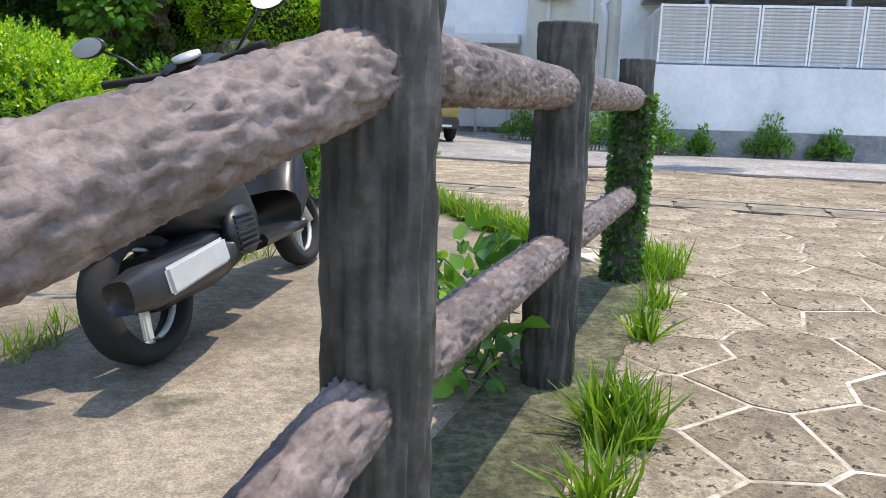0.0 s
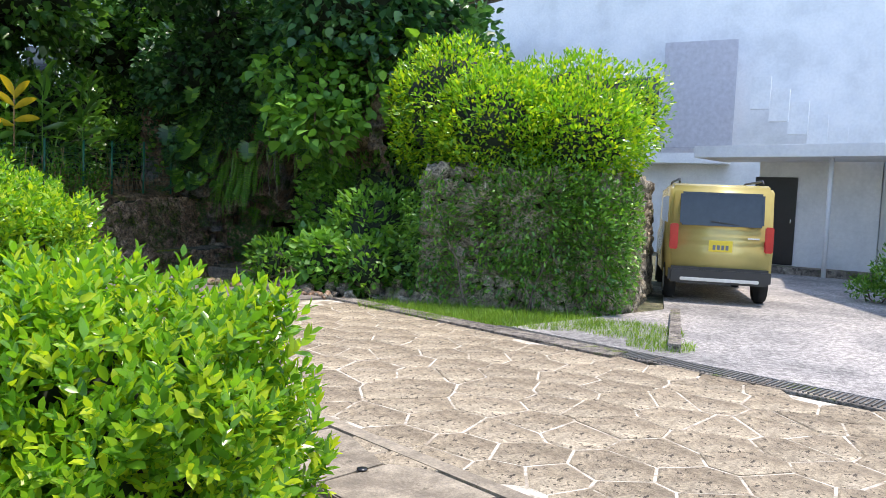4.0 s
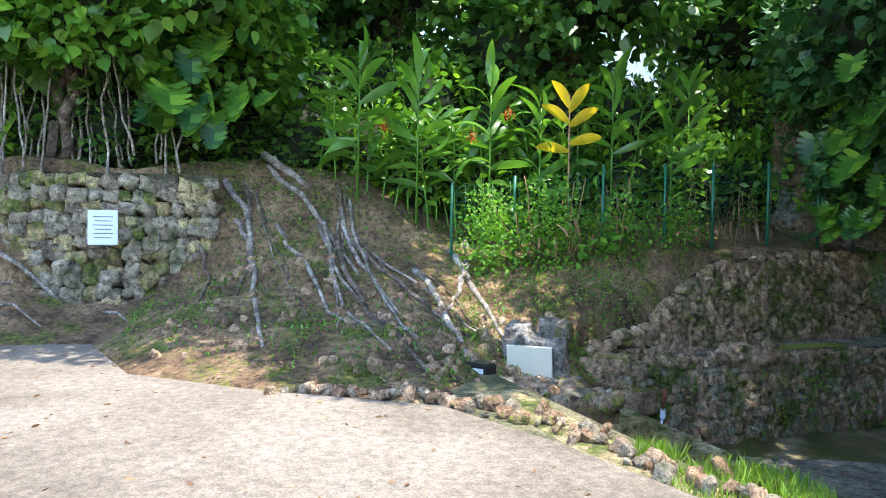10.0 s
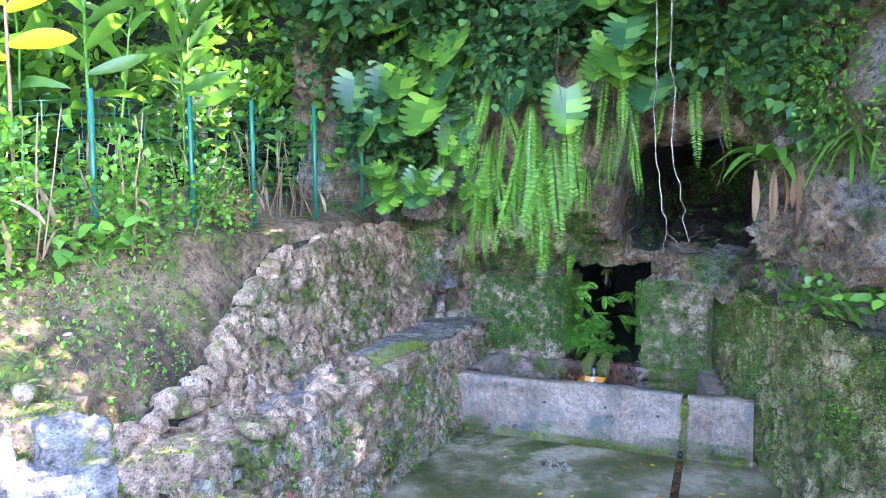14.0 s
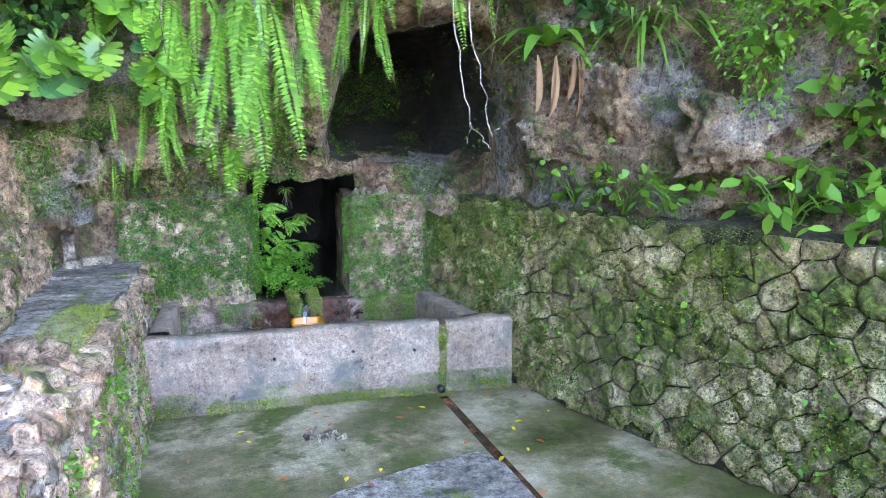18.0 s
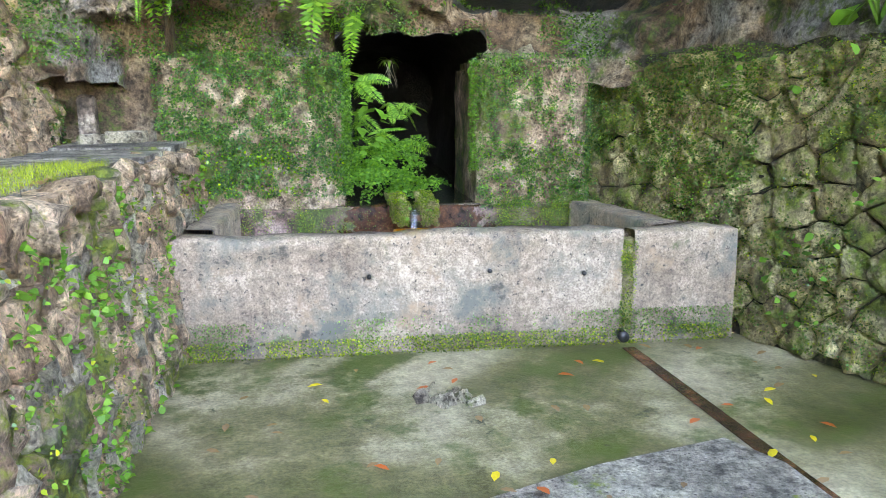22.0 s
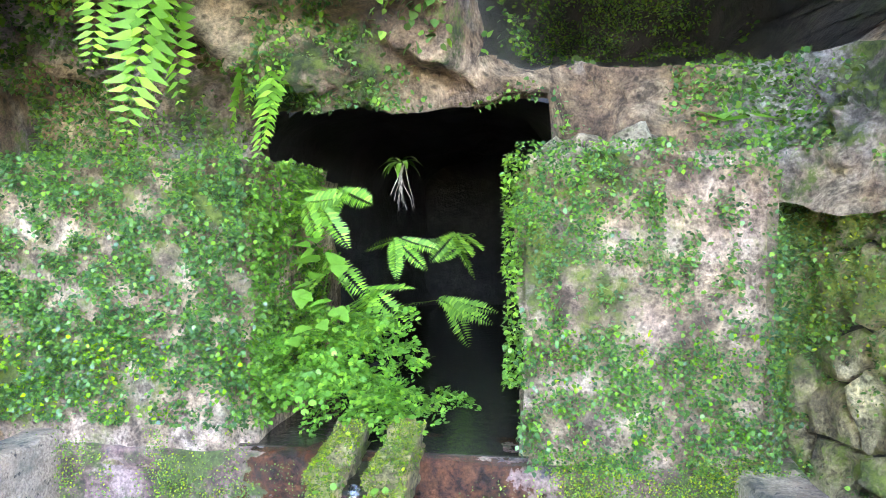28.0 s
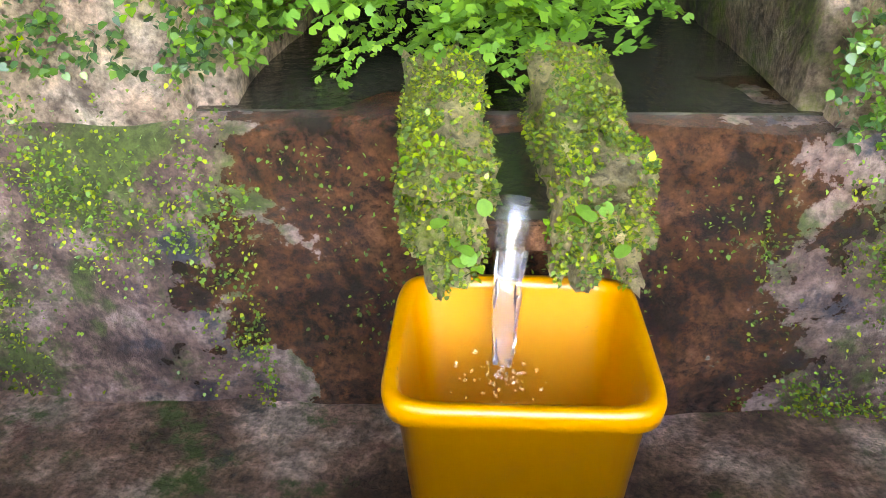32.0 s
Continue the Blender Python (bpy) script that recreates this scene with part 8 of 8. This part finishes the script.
face_cover("creeper_edge", "", pl, 12000, 1.2, 1.9, 0.7, 1.6, 0.885, 0.018, ["leaf_mid", "leaf_soft", "leaf_dark"], 1, -0.3)
face_cover("creeper_edge", "", pr, 1500, 1.2, 1.28, 0.85, 1.6, 1.745, 0.017, ["leaf_mid"], -1, -0.4)
face_cover("moss", "moss and liverwort", trough, 22000, 0.0, 0.9, 0.1, 0.7, 1.155, 0.0075, ["leaf_mid", "moss", "moss_bright"], None, 0.26, 5.0)
face_cover("moss", "", trough, 30000, 1.7, 2.6, 0.1, 0.68, 1.155, 0.0075, ["moss", "moss_bright", "leaf_mid"], None, 0.04, 5.0)
face_cover("moss", "", trough, 2500, 0.9, 1.72, 0.2, 0.6, 1.165, 0.008, ["leaf_soft", "moss"], None, 0.35, 4.0)
face_cover("moss_band", "dark moss along the foot", trough, 9000, 0.0, 3.0, 0.0, 0.1, -0.02, 0.011, ["moss", "moss_bright"], None, -0.2)
face_cover("moss_band", "", trough, 9000, 0.0, 3.0, 0.05, 0.2, -0.016, 0.01, ["moss", "leaf_dark"], None, 0.12, 2.2)
face_cover("moss_band", "", trough, 1400, 2.345, 2.435, 0.1, 0.57, 0.0, 0.01, ["moss", "moss_bright"], None, -0.1, 5.0)
face_cover("moss_cover", "dark moss over the side rock", bpy.data.objects["wall_side_rock"], 9000, 2.5, 2.8, 0.55, 1.62, 1.36, 0.013, ["moss", "leaf_dark", "creeper"], None, -0.35, 5.0)
# moss and small leaves that sit on the stone they grow on
def cast_cover(name, label, parent, owners, origin, aim, n, size, mats, freq=3.0, thresh=0.0, leaf=HEART, root=1):
    """Leaves where lines from origin(k) along aim meet stones whose names begin with owners."""
    bpy.context.view_layer.update()
    V, F, o = [], [], 0
    for ob in bpy.data.objects:
        if ob.type == "MESH" and ob.name.split(".")[0] in owners and (ob == parent or ob.parent == parent or root is None or ob.name.split(".")[0] != "stone"):
            m = ob.matrix_world
            V += [m @ v.co for v in ob.data.vertices]
            F += [[o + i for i in p.vertices] for p in ob.data.polygons]
            o = len(V)
    tree_ = BVHTree.FromPolygons(V, F)
    aim = Vector(aim).normalized()
    pts, nrm = [], []
    for k in range(n):
        loc, nor, idx, d = tree_.ray_cast(Vector(origin()), aim)
        if loc is not None:
            nor = nor if nor.dot(aim) < 0 else -nor
            q = noise.noise(loc * freq) + 0.5 * noise.noise(loc * freq * 3.1)
            if q > thresh + RNG.normal(0, 0.1):
                pts.append(loc + nor * 0.003)
                nrm.append(nor)
    P, D = np.array(pts), np.array(nrm)
    D = D * 0.55 + RNG.normal(0, 0.55, D.shape) + np.array([0, 0, -0.1])
    cut = len(P) // len(mats)
    inv_ = parent.matrix_world.inverted()
    for k, mt in enumerate(mats):
        e = slice(k * cut, (k + 1) * cut)
        part(name, scatter(name, leaf[0], leaf[1], P[e], frames_from(D[e]), size * RNG.uniform(0.5, 1.4, cut), M[mt]), parent, label if k == 0 else "", inv_, "stuff")


def over_wall():
    s_ = RNG.uniform(0.05, RWT[-1] - 0.6)
    p, n_ = rw_point(s_, RNG.uniform(0.03, 1.62), 0.4)
    return p


for aim, cnt in (((0.9, 0.4, 0), 90000),):
    cast_cover("moss_growth", "moss and tiny creeping leaves", wall_east, ("stone", "wall_spring_side"), over_wall, aim, cnt, 0.012, ["moss", "leaf_dark", "moss", "moss_bright"], 1.6, -0.02)
cliff_ = bpy.data.objects["cliff"]
ROCKS = ("cliff", "rock", "wall_left_rock", "wall_side_rock")
cast_cover("rock_creeper", "patches of tiny dark creeper", cliff_, ROCKS, lambda: (RNG.uniform(-1.0, 2.8), -1.2, RNG.uniform(1.3, 2.4)), (0, 1, 0.12), 52000, 0.018, ["creeper", "leaf_dark", "moss", "leaf_mid"], 2.2, -0.02)
cast_cover("moss_growth", "", wall_east, ("stone", "wall_spring_side"), lambda: (RNG.uniform(2.3, 3.1), 0.0, RNG.uniform(0.6, 1.7)), (0.25, 1, 0), 14000, 0.014, ["moss", "leaf_dark", "leaf_mid"], 3.0, -0.15)
cast_cover("rock_moss", "moss and small ferns on the cliff", cliff_, ROCKS, lambda: (RNG.uniform(-1.2, 4.6), -3.2, RNG.uniform(1.7, 4.4)), (0.15, 1, 0.05), 22000, 0.03, ["moss", "leaf_mid", "leaf_dark"], 1.6, 0.1)
cast_cover("wall_moss", "moss and weeds between the stones", bank_wall, ("stone", "wall_bench_back"), lambda: (0.6, RNG.uniform(-3.6, 1.1), RNG.uniform(1.05, 2.4)), (-1, 0, 0), 16000, 0.018, ["moss", "leaf_mid", "creeper"], 1.6, 0.14)
cast_cover("bench_moss_growth", "moss on the bench face", bench, ("stone", "bench_wall"), lambda: (1.2, RNG.uniform(-4.0, 1.1), RNG.uniform(0.02, 1.05)), (-1, 0, -0.05), 8000, 0.016, ["moss", "moss_bright", "leaf_mid"], 2.6, 0.05)
cast_cover("bank_moss", "bright yellow-green moss", bpy.data.objects["earth_bank"], ("earth_bank", "rock", "bench_wall", "stone"), lambda: (RNG.uniform(-1.6, 0.4), RNG.uniform(-5.6, -3.4), 3.0), (0, 0, -1), 16000, 0.014, ["moss_bright", "moss", "moss_bright"], 1.6, 0.1, HEART, None)
n = 900
S_, H_ = RNG.uniform(1.5, RWT[-1] - 1.0, n), RNG.uniform(0.1, 1.5, n) ** 1.1
ok = np.array([noise.noise(Vector((a * 1.7, b * 1.7, 9))) for a, b in zip(S_, H_)]) > 0.18
pn = [rw_point(a, b, 0.07) for a, b in zip(S_[ok], H_[ok])]
P, D = np.array([p for p, q in pn]), np.array([q for p, q in pn])
part("small_weeds", scatter("small_weeds", HEART[0], HEART[1], P, frames_from(D * 0.7 + RNG.normal(0, 0.6, D.shape)), RNG.uniform(0.03, 0.06, len(P)), M["leaf_soft"]), wall_east, "", None, "stuff")
# weeds along the bench face and its foot
n = 5000
Yb, Hb = RNG.uniform(-3.8, 1.1, n), RNG.uniform(0.0, 1.0, n)
ok = np.array([noise.noise(Vector((a * 2.0, b * 2.0, 14))) + 0.5 * noise.noise(Vector((a * 6, b * 6, 4))) for a, b in zip(Yb, Hb)]) > 0.1
P = np.array([bench_face(1.15 - a, b)[0] + np.array([0.05, 0, 0]) for a, b in zip(Yb[ok], Hb[ok])])
part("weeds", scatter("weeds", HEART[0], HEART[1], P, frames_from(RNG.normal(0, 0.6, P.shape) + np.array([0.6, 0, 0.1])), RNG.uniform(0.015, 0.045, len(P)), M["leaf_soft"]), bench, "", None, "stuff")

# plants at the spring mouth
mh = thing("maidenhair_fern", "fresh green maidenhair fern mass at the spring mouth", "fern", (1.1, 1.45, 0.66))
tv = [(0, 0, 0), (0.5, 0.45, 0.05), (0.42, 0.85, 0.0), (0.14, 1.0, -0.03), (-0.14, 1.0, -0.03), (-0.42, 0.85, 0.0), (-0.5, 0.45, 0.05), (0, 0.6, 0.02)]
tf = [(0, 1, 2, 7), (7, 2, 3, 4), (0, 7, 5, 6)]


def maiden_frond():
    """A much-divided frond: thin dark branches with small round leaflets, reaching along -y and drooping."""
    P, D = [], []
    for b in range(9):
        t = (b + 1) / 9
        root = np.array([0, -0.17 * t, 0.05 * math.sin(t * 2.6) - 0.05 * t * t])
        for side in (-1, 1):
            L = 0.085 * (1 - 0.55 * t)
            for q in np.linspace(0.15, 1, 6):
                P.append(root + np.array([side * L * q, -0.35 * L * q, -0.25 * L * q * q]) + RNG.normal(0, 0.006, 3))
                D.append(np.array([side * 0.5, -0.7, -0.25]) + RNG.normal(0, 0.4, 3))
    P, D = np.array(P), np.array(D)
    return scatter("frond", tv, tf, P, frames_from(D, RNG.normal(0, 0.5, len(P))), RNG.uniform(0.015, 0.026, len(P)), M["maiden"])


M["maiden"] = leaf_mat("maiden_leaf", (0.06, 0.19, 0.03), (0.1, 0.28, 0.04), (0.2, 0.42, 0.05), 0.5, 0.4)
MF = [maiden_frond() for _ in range(6)]
for k in range(64):
    c = ((0.02, 0.02, 0.16), (0.2, 0.0, 0.06), (-0.2, -0.05, 0.2), (0.06, 0.06, 0.26))[k % 4]
    part("frond", MF[k % 6], mh, "", pose(c[0] + RNG.normal(0, 0.07), c[1] + RNG.normal(0, 0.05), max(0.03, c[2] + RNG.normal(0, 0.06)), RNG.normal(-5, 22), RNG.normal(0, 18), RNG.normal(0, 55)) @ Matrix.Scale(RNG.uniform(0.75, 1.15), 4))
bl = thing("broad_leaf_plant", "broad pale green pointed leaves above the maidenhair", "plant", (1.04, 1.42, 0.86))
BH = scatter("leaf", HEART[0], HEART[1], np.zeros((1, 3)), np.eye(3)[None], np.array([1.0]), M["leaf_soft"])
for k in range(22):
    a = RNG.uniform(-80, 80)
    part("leaf", BH, bl, "", pose(RNG.normal(0, 0.06), RNG.normal(-0.05, 0.04), 0.12 + 0.018 * k, RNG.uniform(-50, 5), RNG.normal(0, 10), 180 + a) @ Matrix.Scale(RNG.uniform(0.06, 0.105), 4))
for x, y, z, r in ((0.98, 1.75, 1.25, 0.3), (1.05, 1.7, 1.5, 0.28), (1.12, 1.8, 1.1, 0.3), (0.95, 1.6, 1.0, 0.25), (1.2, 1.9, 1.3, 0.22), (1.0, 1.5, 1.45, 0.28), (1.35, 2.3, 1.0, 0.3), (1.4, 2.5, 1.3, 0.3)):
    f = thing("shade_fern", "light green feathery fern on the wall of the cave mouth", "fern", (x, y, z), 0, "ferns in the cave mouth")
    for k in range(6):
        part("frond", FW[k % 2], f, "", pose(RNG.normal(0, 0.03), 0, 0, 40 + RNG.normal(0, 20), RNG.normal(0, 30), 180 + RNG.normal(0, 40)) @ Matrix.Diagonal((r * 1.25, r, r, 1)))
ag = thing("rosette_plant", "blue-green rosette plant with dangling roots in the cave", "plant", (1.22, 2.0, 1.62))
for k in range(14):
    part("leaf", strap_leaf("leaf", M["leaf_mid"], 0.2, 0.2, 0.4, 7), ag, "", pose(0, 0, 0, RNG.uniform(-20, 30), 0, 360 * k / 14) @ Matrix.Scale(0.12, 4))
for k in range(12):
    part("root", tube("root", bent((RNG.normal(0, 0.02), -0.02, 0), (RNG.normal(0, 0.03), -0.03, -0.22 * RNG.uniform(0.5, 1)), 0, 5, 0.004), 0.002, M["root"], 4), ag)

# spout stones, water, bin
RL = mesh_np("round_leaf", [(0.5 * math.cos(a), 0.5 + 0.5 * math.sin(a), 0.06 * math.cos(2 * a)) for a in np.linspace(0, 2 * math.pi, 13)[:-1]], [tuple(range(12))], M["leaf_soft"])
sp = thing("water_spout", "pair of mossy stones channelling spring water", "spout", (1.31, 1.05, 0.6))
for sx, sd in ((-0.1, 2.0), (0.085, 9.0)):
    rough_block("spout_stone", 0.115, 0.44, 0.15, M["mossy"], sp, pose(sx, 0.03, 0.02, 4, 0, 2 if sx > 0 else 3), 16, 0.14, sd, "", 0.2)
    for k in range(9):
        part("round_leaf", RL, sp, "", pose(sx + RNG.normal(0, 0.035), -0.19 + RNG.normal(0, 0.02), RNG.uniform(-0.02, 0.07), RNG.uniform(-60, 0), 0, 180 + RNG.normal(0, 60)) @ Matrix.Diagonal((0.02, 0.02, 0.02, 1)))
box("channel", sp, M["wet"], (0.12, 0.4, 0.04), (-0.005, 0.05, -0.02), 0.004, "wet brown channel floor")
bpy.context.view_layer.update()
for aim in ((0, 0, -1), (0, 1, -0.3)):
    for nm_, lf, n_, sz_, ms_, th_ in (("moss_tuft", HEART, 11000, 0.006, ["moss_bright", "moss"], -0.1), ("sprout", HEART, 500, 0.011, ["leaf_bright"], 0.15)):
        cast_cover(nm_, "", sp, ("spout_stone",), (lambda: (1.31 + RNG.uniform(-0.17, 0.15), RNG.uniform(0.86, 1.3), 0.9)) if aim[1] == 0 else (lambda: (1.31 + RNG.uniform(-0.17, 0.15), 0.6, RNG.uniform(0.6, 0.84))), aim, n_, sz_, ms_, 14.0, th_)
M["stream"] = plain("falling_water", (0.93, 0.95, 0.97), 0.08, 0, 0.03, 30, 0.93)
tt = np.linspace(0, 1, 10)
sv = np.stack([-0.005 - 0.012 * tt, -0.12 - 0.07 * tt, 0.01 - 0.19 * tt ** 1.6], -1)
part("water_stream", tube("water_stream", sv, np.linspace(0.024, 0.012, 10), M["stream"], 16, 0.3), sp, "thin stream of clear falling water")
P = np.array([-0.02, -0.2, -0.19]) + RNG.normal(0, 0.02, (90, 3)) * np.array([1.4, 0.8, 0.7])
DROP_ = ([(1, 0, 0), (0, 1, 0), (-1, 0, 0), (0, -1, 0), (0, 0, 1.3), (0, 0, -1)], [(0, 1, 4), (1, 2, 4), (2, 3, 4), (3, 0, 4), (1, 0, 5), (2, 1, 5), (3, 2, 5), (0, 3, 5)])
part("splash", scatter("splash", DROP_[0], DROP_[1], P, frames_from(RNG.normal(0, 1, P.shape)), RNG.uniform(0.0012, 0.0035, 90), M["stream"]), sp, "splashing droplets", None, "stuff")
part("water_film", poly_slab("water_film", [(-0.05, -0.14), (0.04, -0.14), (0.04, 0.25), (-0.05, 0.25)], 0.0, 0.012, M["water"]), sp, "shallow running water")


def bin_():
    th = thing("plastic_bin", "yellow plastic bin catching the spring water", "bin", (1.31, 0.8, 0.07))
    H, n = 0.44, 48

    def ring(w, d, z, e=0.28):
        out = []
        for k in range(n):
            a = 2 * math.pi * k / n
            c, s = math.cos(a), math.sin(a)
            out.append((w * math.copysign(abs(c) ** e, c), d * math.copysign(abs(s) ** e, s), z))
        return out
    rings = [ring(0.1, 0.085, 0.0), ring(0.105, 0.09, 0.012), ring(0.136, 0.118, H - 0.03), ring(0.148, 0.13, H - 0.028), ring(0.15, 0.132, H - 0.01), ring(0.146, 0.128, H), ring(0.136, 0.119, H), ring(0.131, 0.114, H - 0.012), ring(0.101, 0.086, 0.015)]
    V = [v for r in rings for v in r]
    F = [(i * n + k, i * n + (k + 1) % n, (i + 1) * n + (k + 1) % n, (i + 1) * n + k) for i in range(len(rings) - 1) for k in range(n)]
    F += [tuple(range(n))[::-1], tuple(range((len(rings) - 1) * n, len(rings) * n))]
    me = bpy.data.meshes.new("body")
    me.from_pydata(V, [], F)
    me.polygons.foreach_set("use_smooth", np.full(len(F), True))
    me.materials.append(M["yellow"])
    part("body", me, th, "yellow moulded plastic body with rolled rim")
    part("water_fill", poly_slab("water_fill", [(x * 0.92, y * 0.92) for x, y, z in ring(0.108, 0.093, 0)], 0.02, 0.1, M["binwater"]), th, "clear water standing in the bin")
    return th


_m, _nt, _bs = M["yellow"], M["yellow"].node_tree, M["yellow"].node_tree.nodes["Principled BSDF"]
_s = noise_tex(_nt, 26, 6, 0.7)
_old = _bs.inputs["Base Color"].links[0].from_socket
link(_nt, mix(_nt, ramp(_nt, _s.outputs["Fac"], [(0.66, (0, 0, 0)), (0.74, (1, 1, 1))]), _old, (0.16, 0.1, 0.02)), _bs.inputs["Base Color"])
M["binwater"] = plain("bin_water", (0.55, 0.3, 0.02), 0.06, 0, 0.15, 20)
bin_()
wp = thing("wooden_stump", "short split grey wooden post on the bench end", "stump", (-0.7, 1.12, 1.05))
rough_block("post", 0.1, 0.09, 0.3, M["bark"], wp, pose(0, 0, 0.15), 4, 0.08, 3.0)
rough_block("stone", 0.22, 0.16, 0.1, M["rubble_grey"], wp, pose(0.22, 0.0, 0.04), 3, 0.1, 5.0)
rough_block("stone", 0.14, 0.12, 0.1, M["rubble_grey"], wp, pose(0.05, -0.14, 0.03), 3, 0.1, 7.0)
tops = thing("pillar_top_stones", "small pale stones lying on the pillar top", "stones", (2.15, 1.5, 1.6))
for k in range(16):
    r = RNG.uniform(0.02, 0.055)
    part("stone", SG[k % 8], tops, "", pose(RNG.uniform(-0.3, 0.35), RNG.uniform(-0.2, 0.15), r * 0.6, *RNG.uniform(0, 180, 3)) @ Matrix.Diagonal((r * 1.2, r, r, 1)))
pth = thing("pillar_top_plant", "dark round-leaved plant on the pillar top", "plant", (2.4, 1.5, 1.62))
for k in range(6):
    part("leaf", BH, pth, "", pose(RNG.normal(0, 0.05), RNG.normal(-0.05, 0.03), 0.03 + 0.02 * k, RNG.uniform(-40, 10), 0, 180 + RNG.uniform(-90, 90)) @ Matrix.Scale(0.16, 4))
# rock lumps under the overhang
for k, (x, y, z, r) in enumerate([(-0.6, 0.62, 2.6, 0.32), (-0.08, 0.85, 2.12, 0.25), (-0.5, 0.95, 2.0, 0.26), (0.4, 0.8, 2.3, 0.24), (1.3, 0.42, 2.6, 0.22), (1.15, 1.4, 1.95, 0.2), (3.25, -0.2, 2.25, 0.28), (3.6, -0.7, 2.45, 0.32), (4.0, -1.5, 2.2, 0.34), (2.85, 1.3, 1.62, 0.2)]):
    rk = thing("limestone_knob", "jagged pitted limestone knob under the overhang", "rock", (x, y, z), 40 * k, "rock knobs of the cliff")
    rough_block("rock", r * 1.7, r * 1.4, r * 1.5, M["rock"], rk, pose(0, 0, 0), 26, 0.16, k * 3.3, "", 0.34)

# leaf litter on the yard floor: each fallen leaf
LEAFY = {m_: scatter("fallen_leaf", OVAL[0], OVAL[1], np.zeros((1, 3)), np.eye(3)[None], np.array([1.0]), M[m_]) for m_ in ("leaf_yellow", "leaf_red", "leaf_dead")}
spots = [(0.77, -0.66, "leaf_yellow"), (2.1, -0.29, "leaf_yellow"), (1.17, -0.55, "leaf_red"), (1.38, -0.44, "leaf_red"), (1.28, -0.71, "leaf_red"), (2.71, -0.21, "leaf_red"), (0.37, -0.57, "leaf_dead"), (2.48, -0.92, "leaf_red"), (1.95, -0.49, "leaf_red"), (1.6, -1.35, "leaf_yellow"), (1.35, -1.5, "leaf_yellow"), (2.75, -0.8, "leaf_yellow")]
spots += [(RNG.uniform(0.3, 3.2), RNG.uniform(-2.3, -0.15), ("leaf_red", "leaf_dead", "leaf_yellow", "leaf_dead")[int(RNG.integers(0, 4))]) for _ in range(46)]
for x, y, m_ in spots:
    ob = solid("fallen_leaf", LEAFY[m_], {"leaf_yellow": "yellow fallen leaf on the wet floor", "leaf_red": "red fallen leaf on the wet floor", "leaf_dead": "brown fallen leaf on the wet floor"}[m_], "leaf", pose(x, y, 0.04 if (1.25 < x < 2.4 and y < -1.4) else 0.006, RNG.uniform(-5, 12), 0, RNG.uniform(0, 360)) @ Matrix.Scale(RNG.uniform(0.045, 0.085), 4), "fallen leaves in the yard", "thing")
rough_patch = thing("broken_concrete", "pitted broken patch in the yard floor", "debris", (1.33, -0.68, 0.0))
for k in range(18):
    r = RNG.uniform(0.012, 0.035)
    part("chip", SG[k % 8], rough_patch, "", pose(RNG.normal(0, 0.08), RNG.normal(0, 0.05), r * 0.2, *RNG.uniform(0, 180, 3)) @ Matrix.Diagonal((r * 1.5, r, r * 0.4, 1)))
# solid black stub in place of the drain's dark inside
part("drain_spill", tube("drain_spill", [(1.03, 0.68, 0.05), (1.035, 0.62, 0.04)], 0.03, M["black"], 12), rough_patch, "black tube end for the dark of a drain mouth", pose(0, 0, 0.0))

# ---- paving stones last ----
road_bed, fence_bed = bpy.data.objects["pavement_joint_bed"], bpy.data.objects["pavement_fence_side_bed"]
pave(road_bed, [rc(8.9, -6.04)[:2], rc(28, -6.06)[:2], rc(28, -2.7)[:2], rc(9.8, -2.7)[:2], (6.9, -6.6), (6.25, -7.5), (5.25, -9.3)], [(5, -9.6), (11.8, -13), (13.8, -11), (8, -5.5)], 0.42, 0.018, R, M["paving"])
pave(fence_bed, [rc(14.3, -6.66)[:2], rc(27, -6.66)[:2], (24, -24), (9.6, -24), (9.3, -20.2), (10.2, -17.75), (11.1, -16.3), (10.72, -14.5), (10.3, -13.2)], [(9.5, -20.5), (14.0, -19.5), (14.4, -14), (10, -12.5)], 0.42, 0.018, R - 0.005, M["paving"])
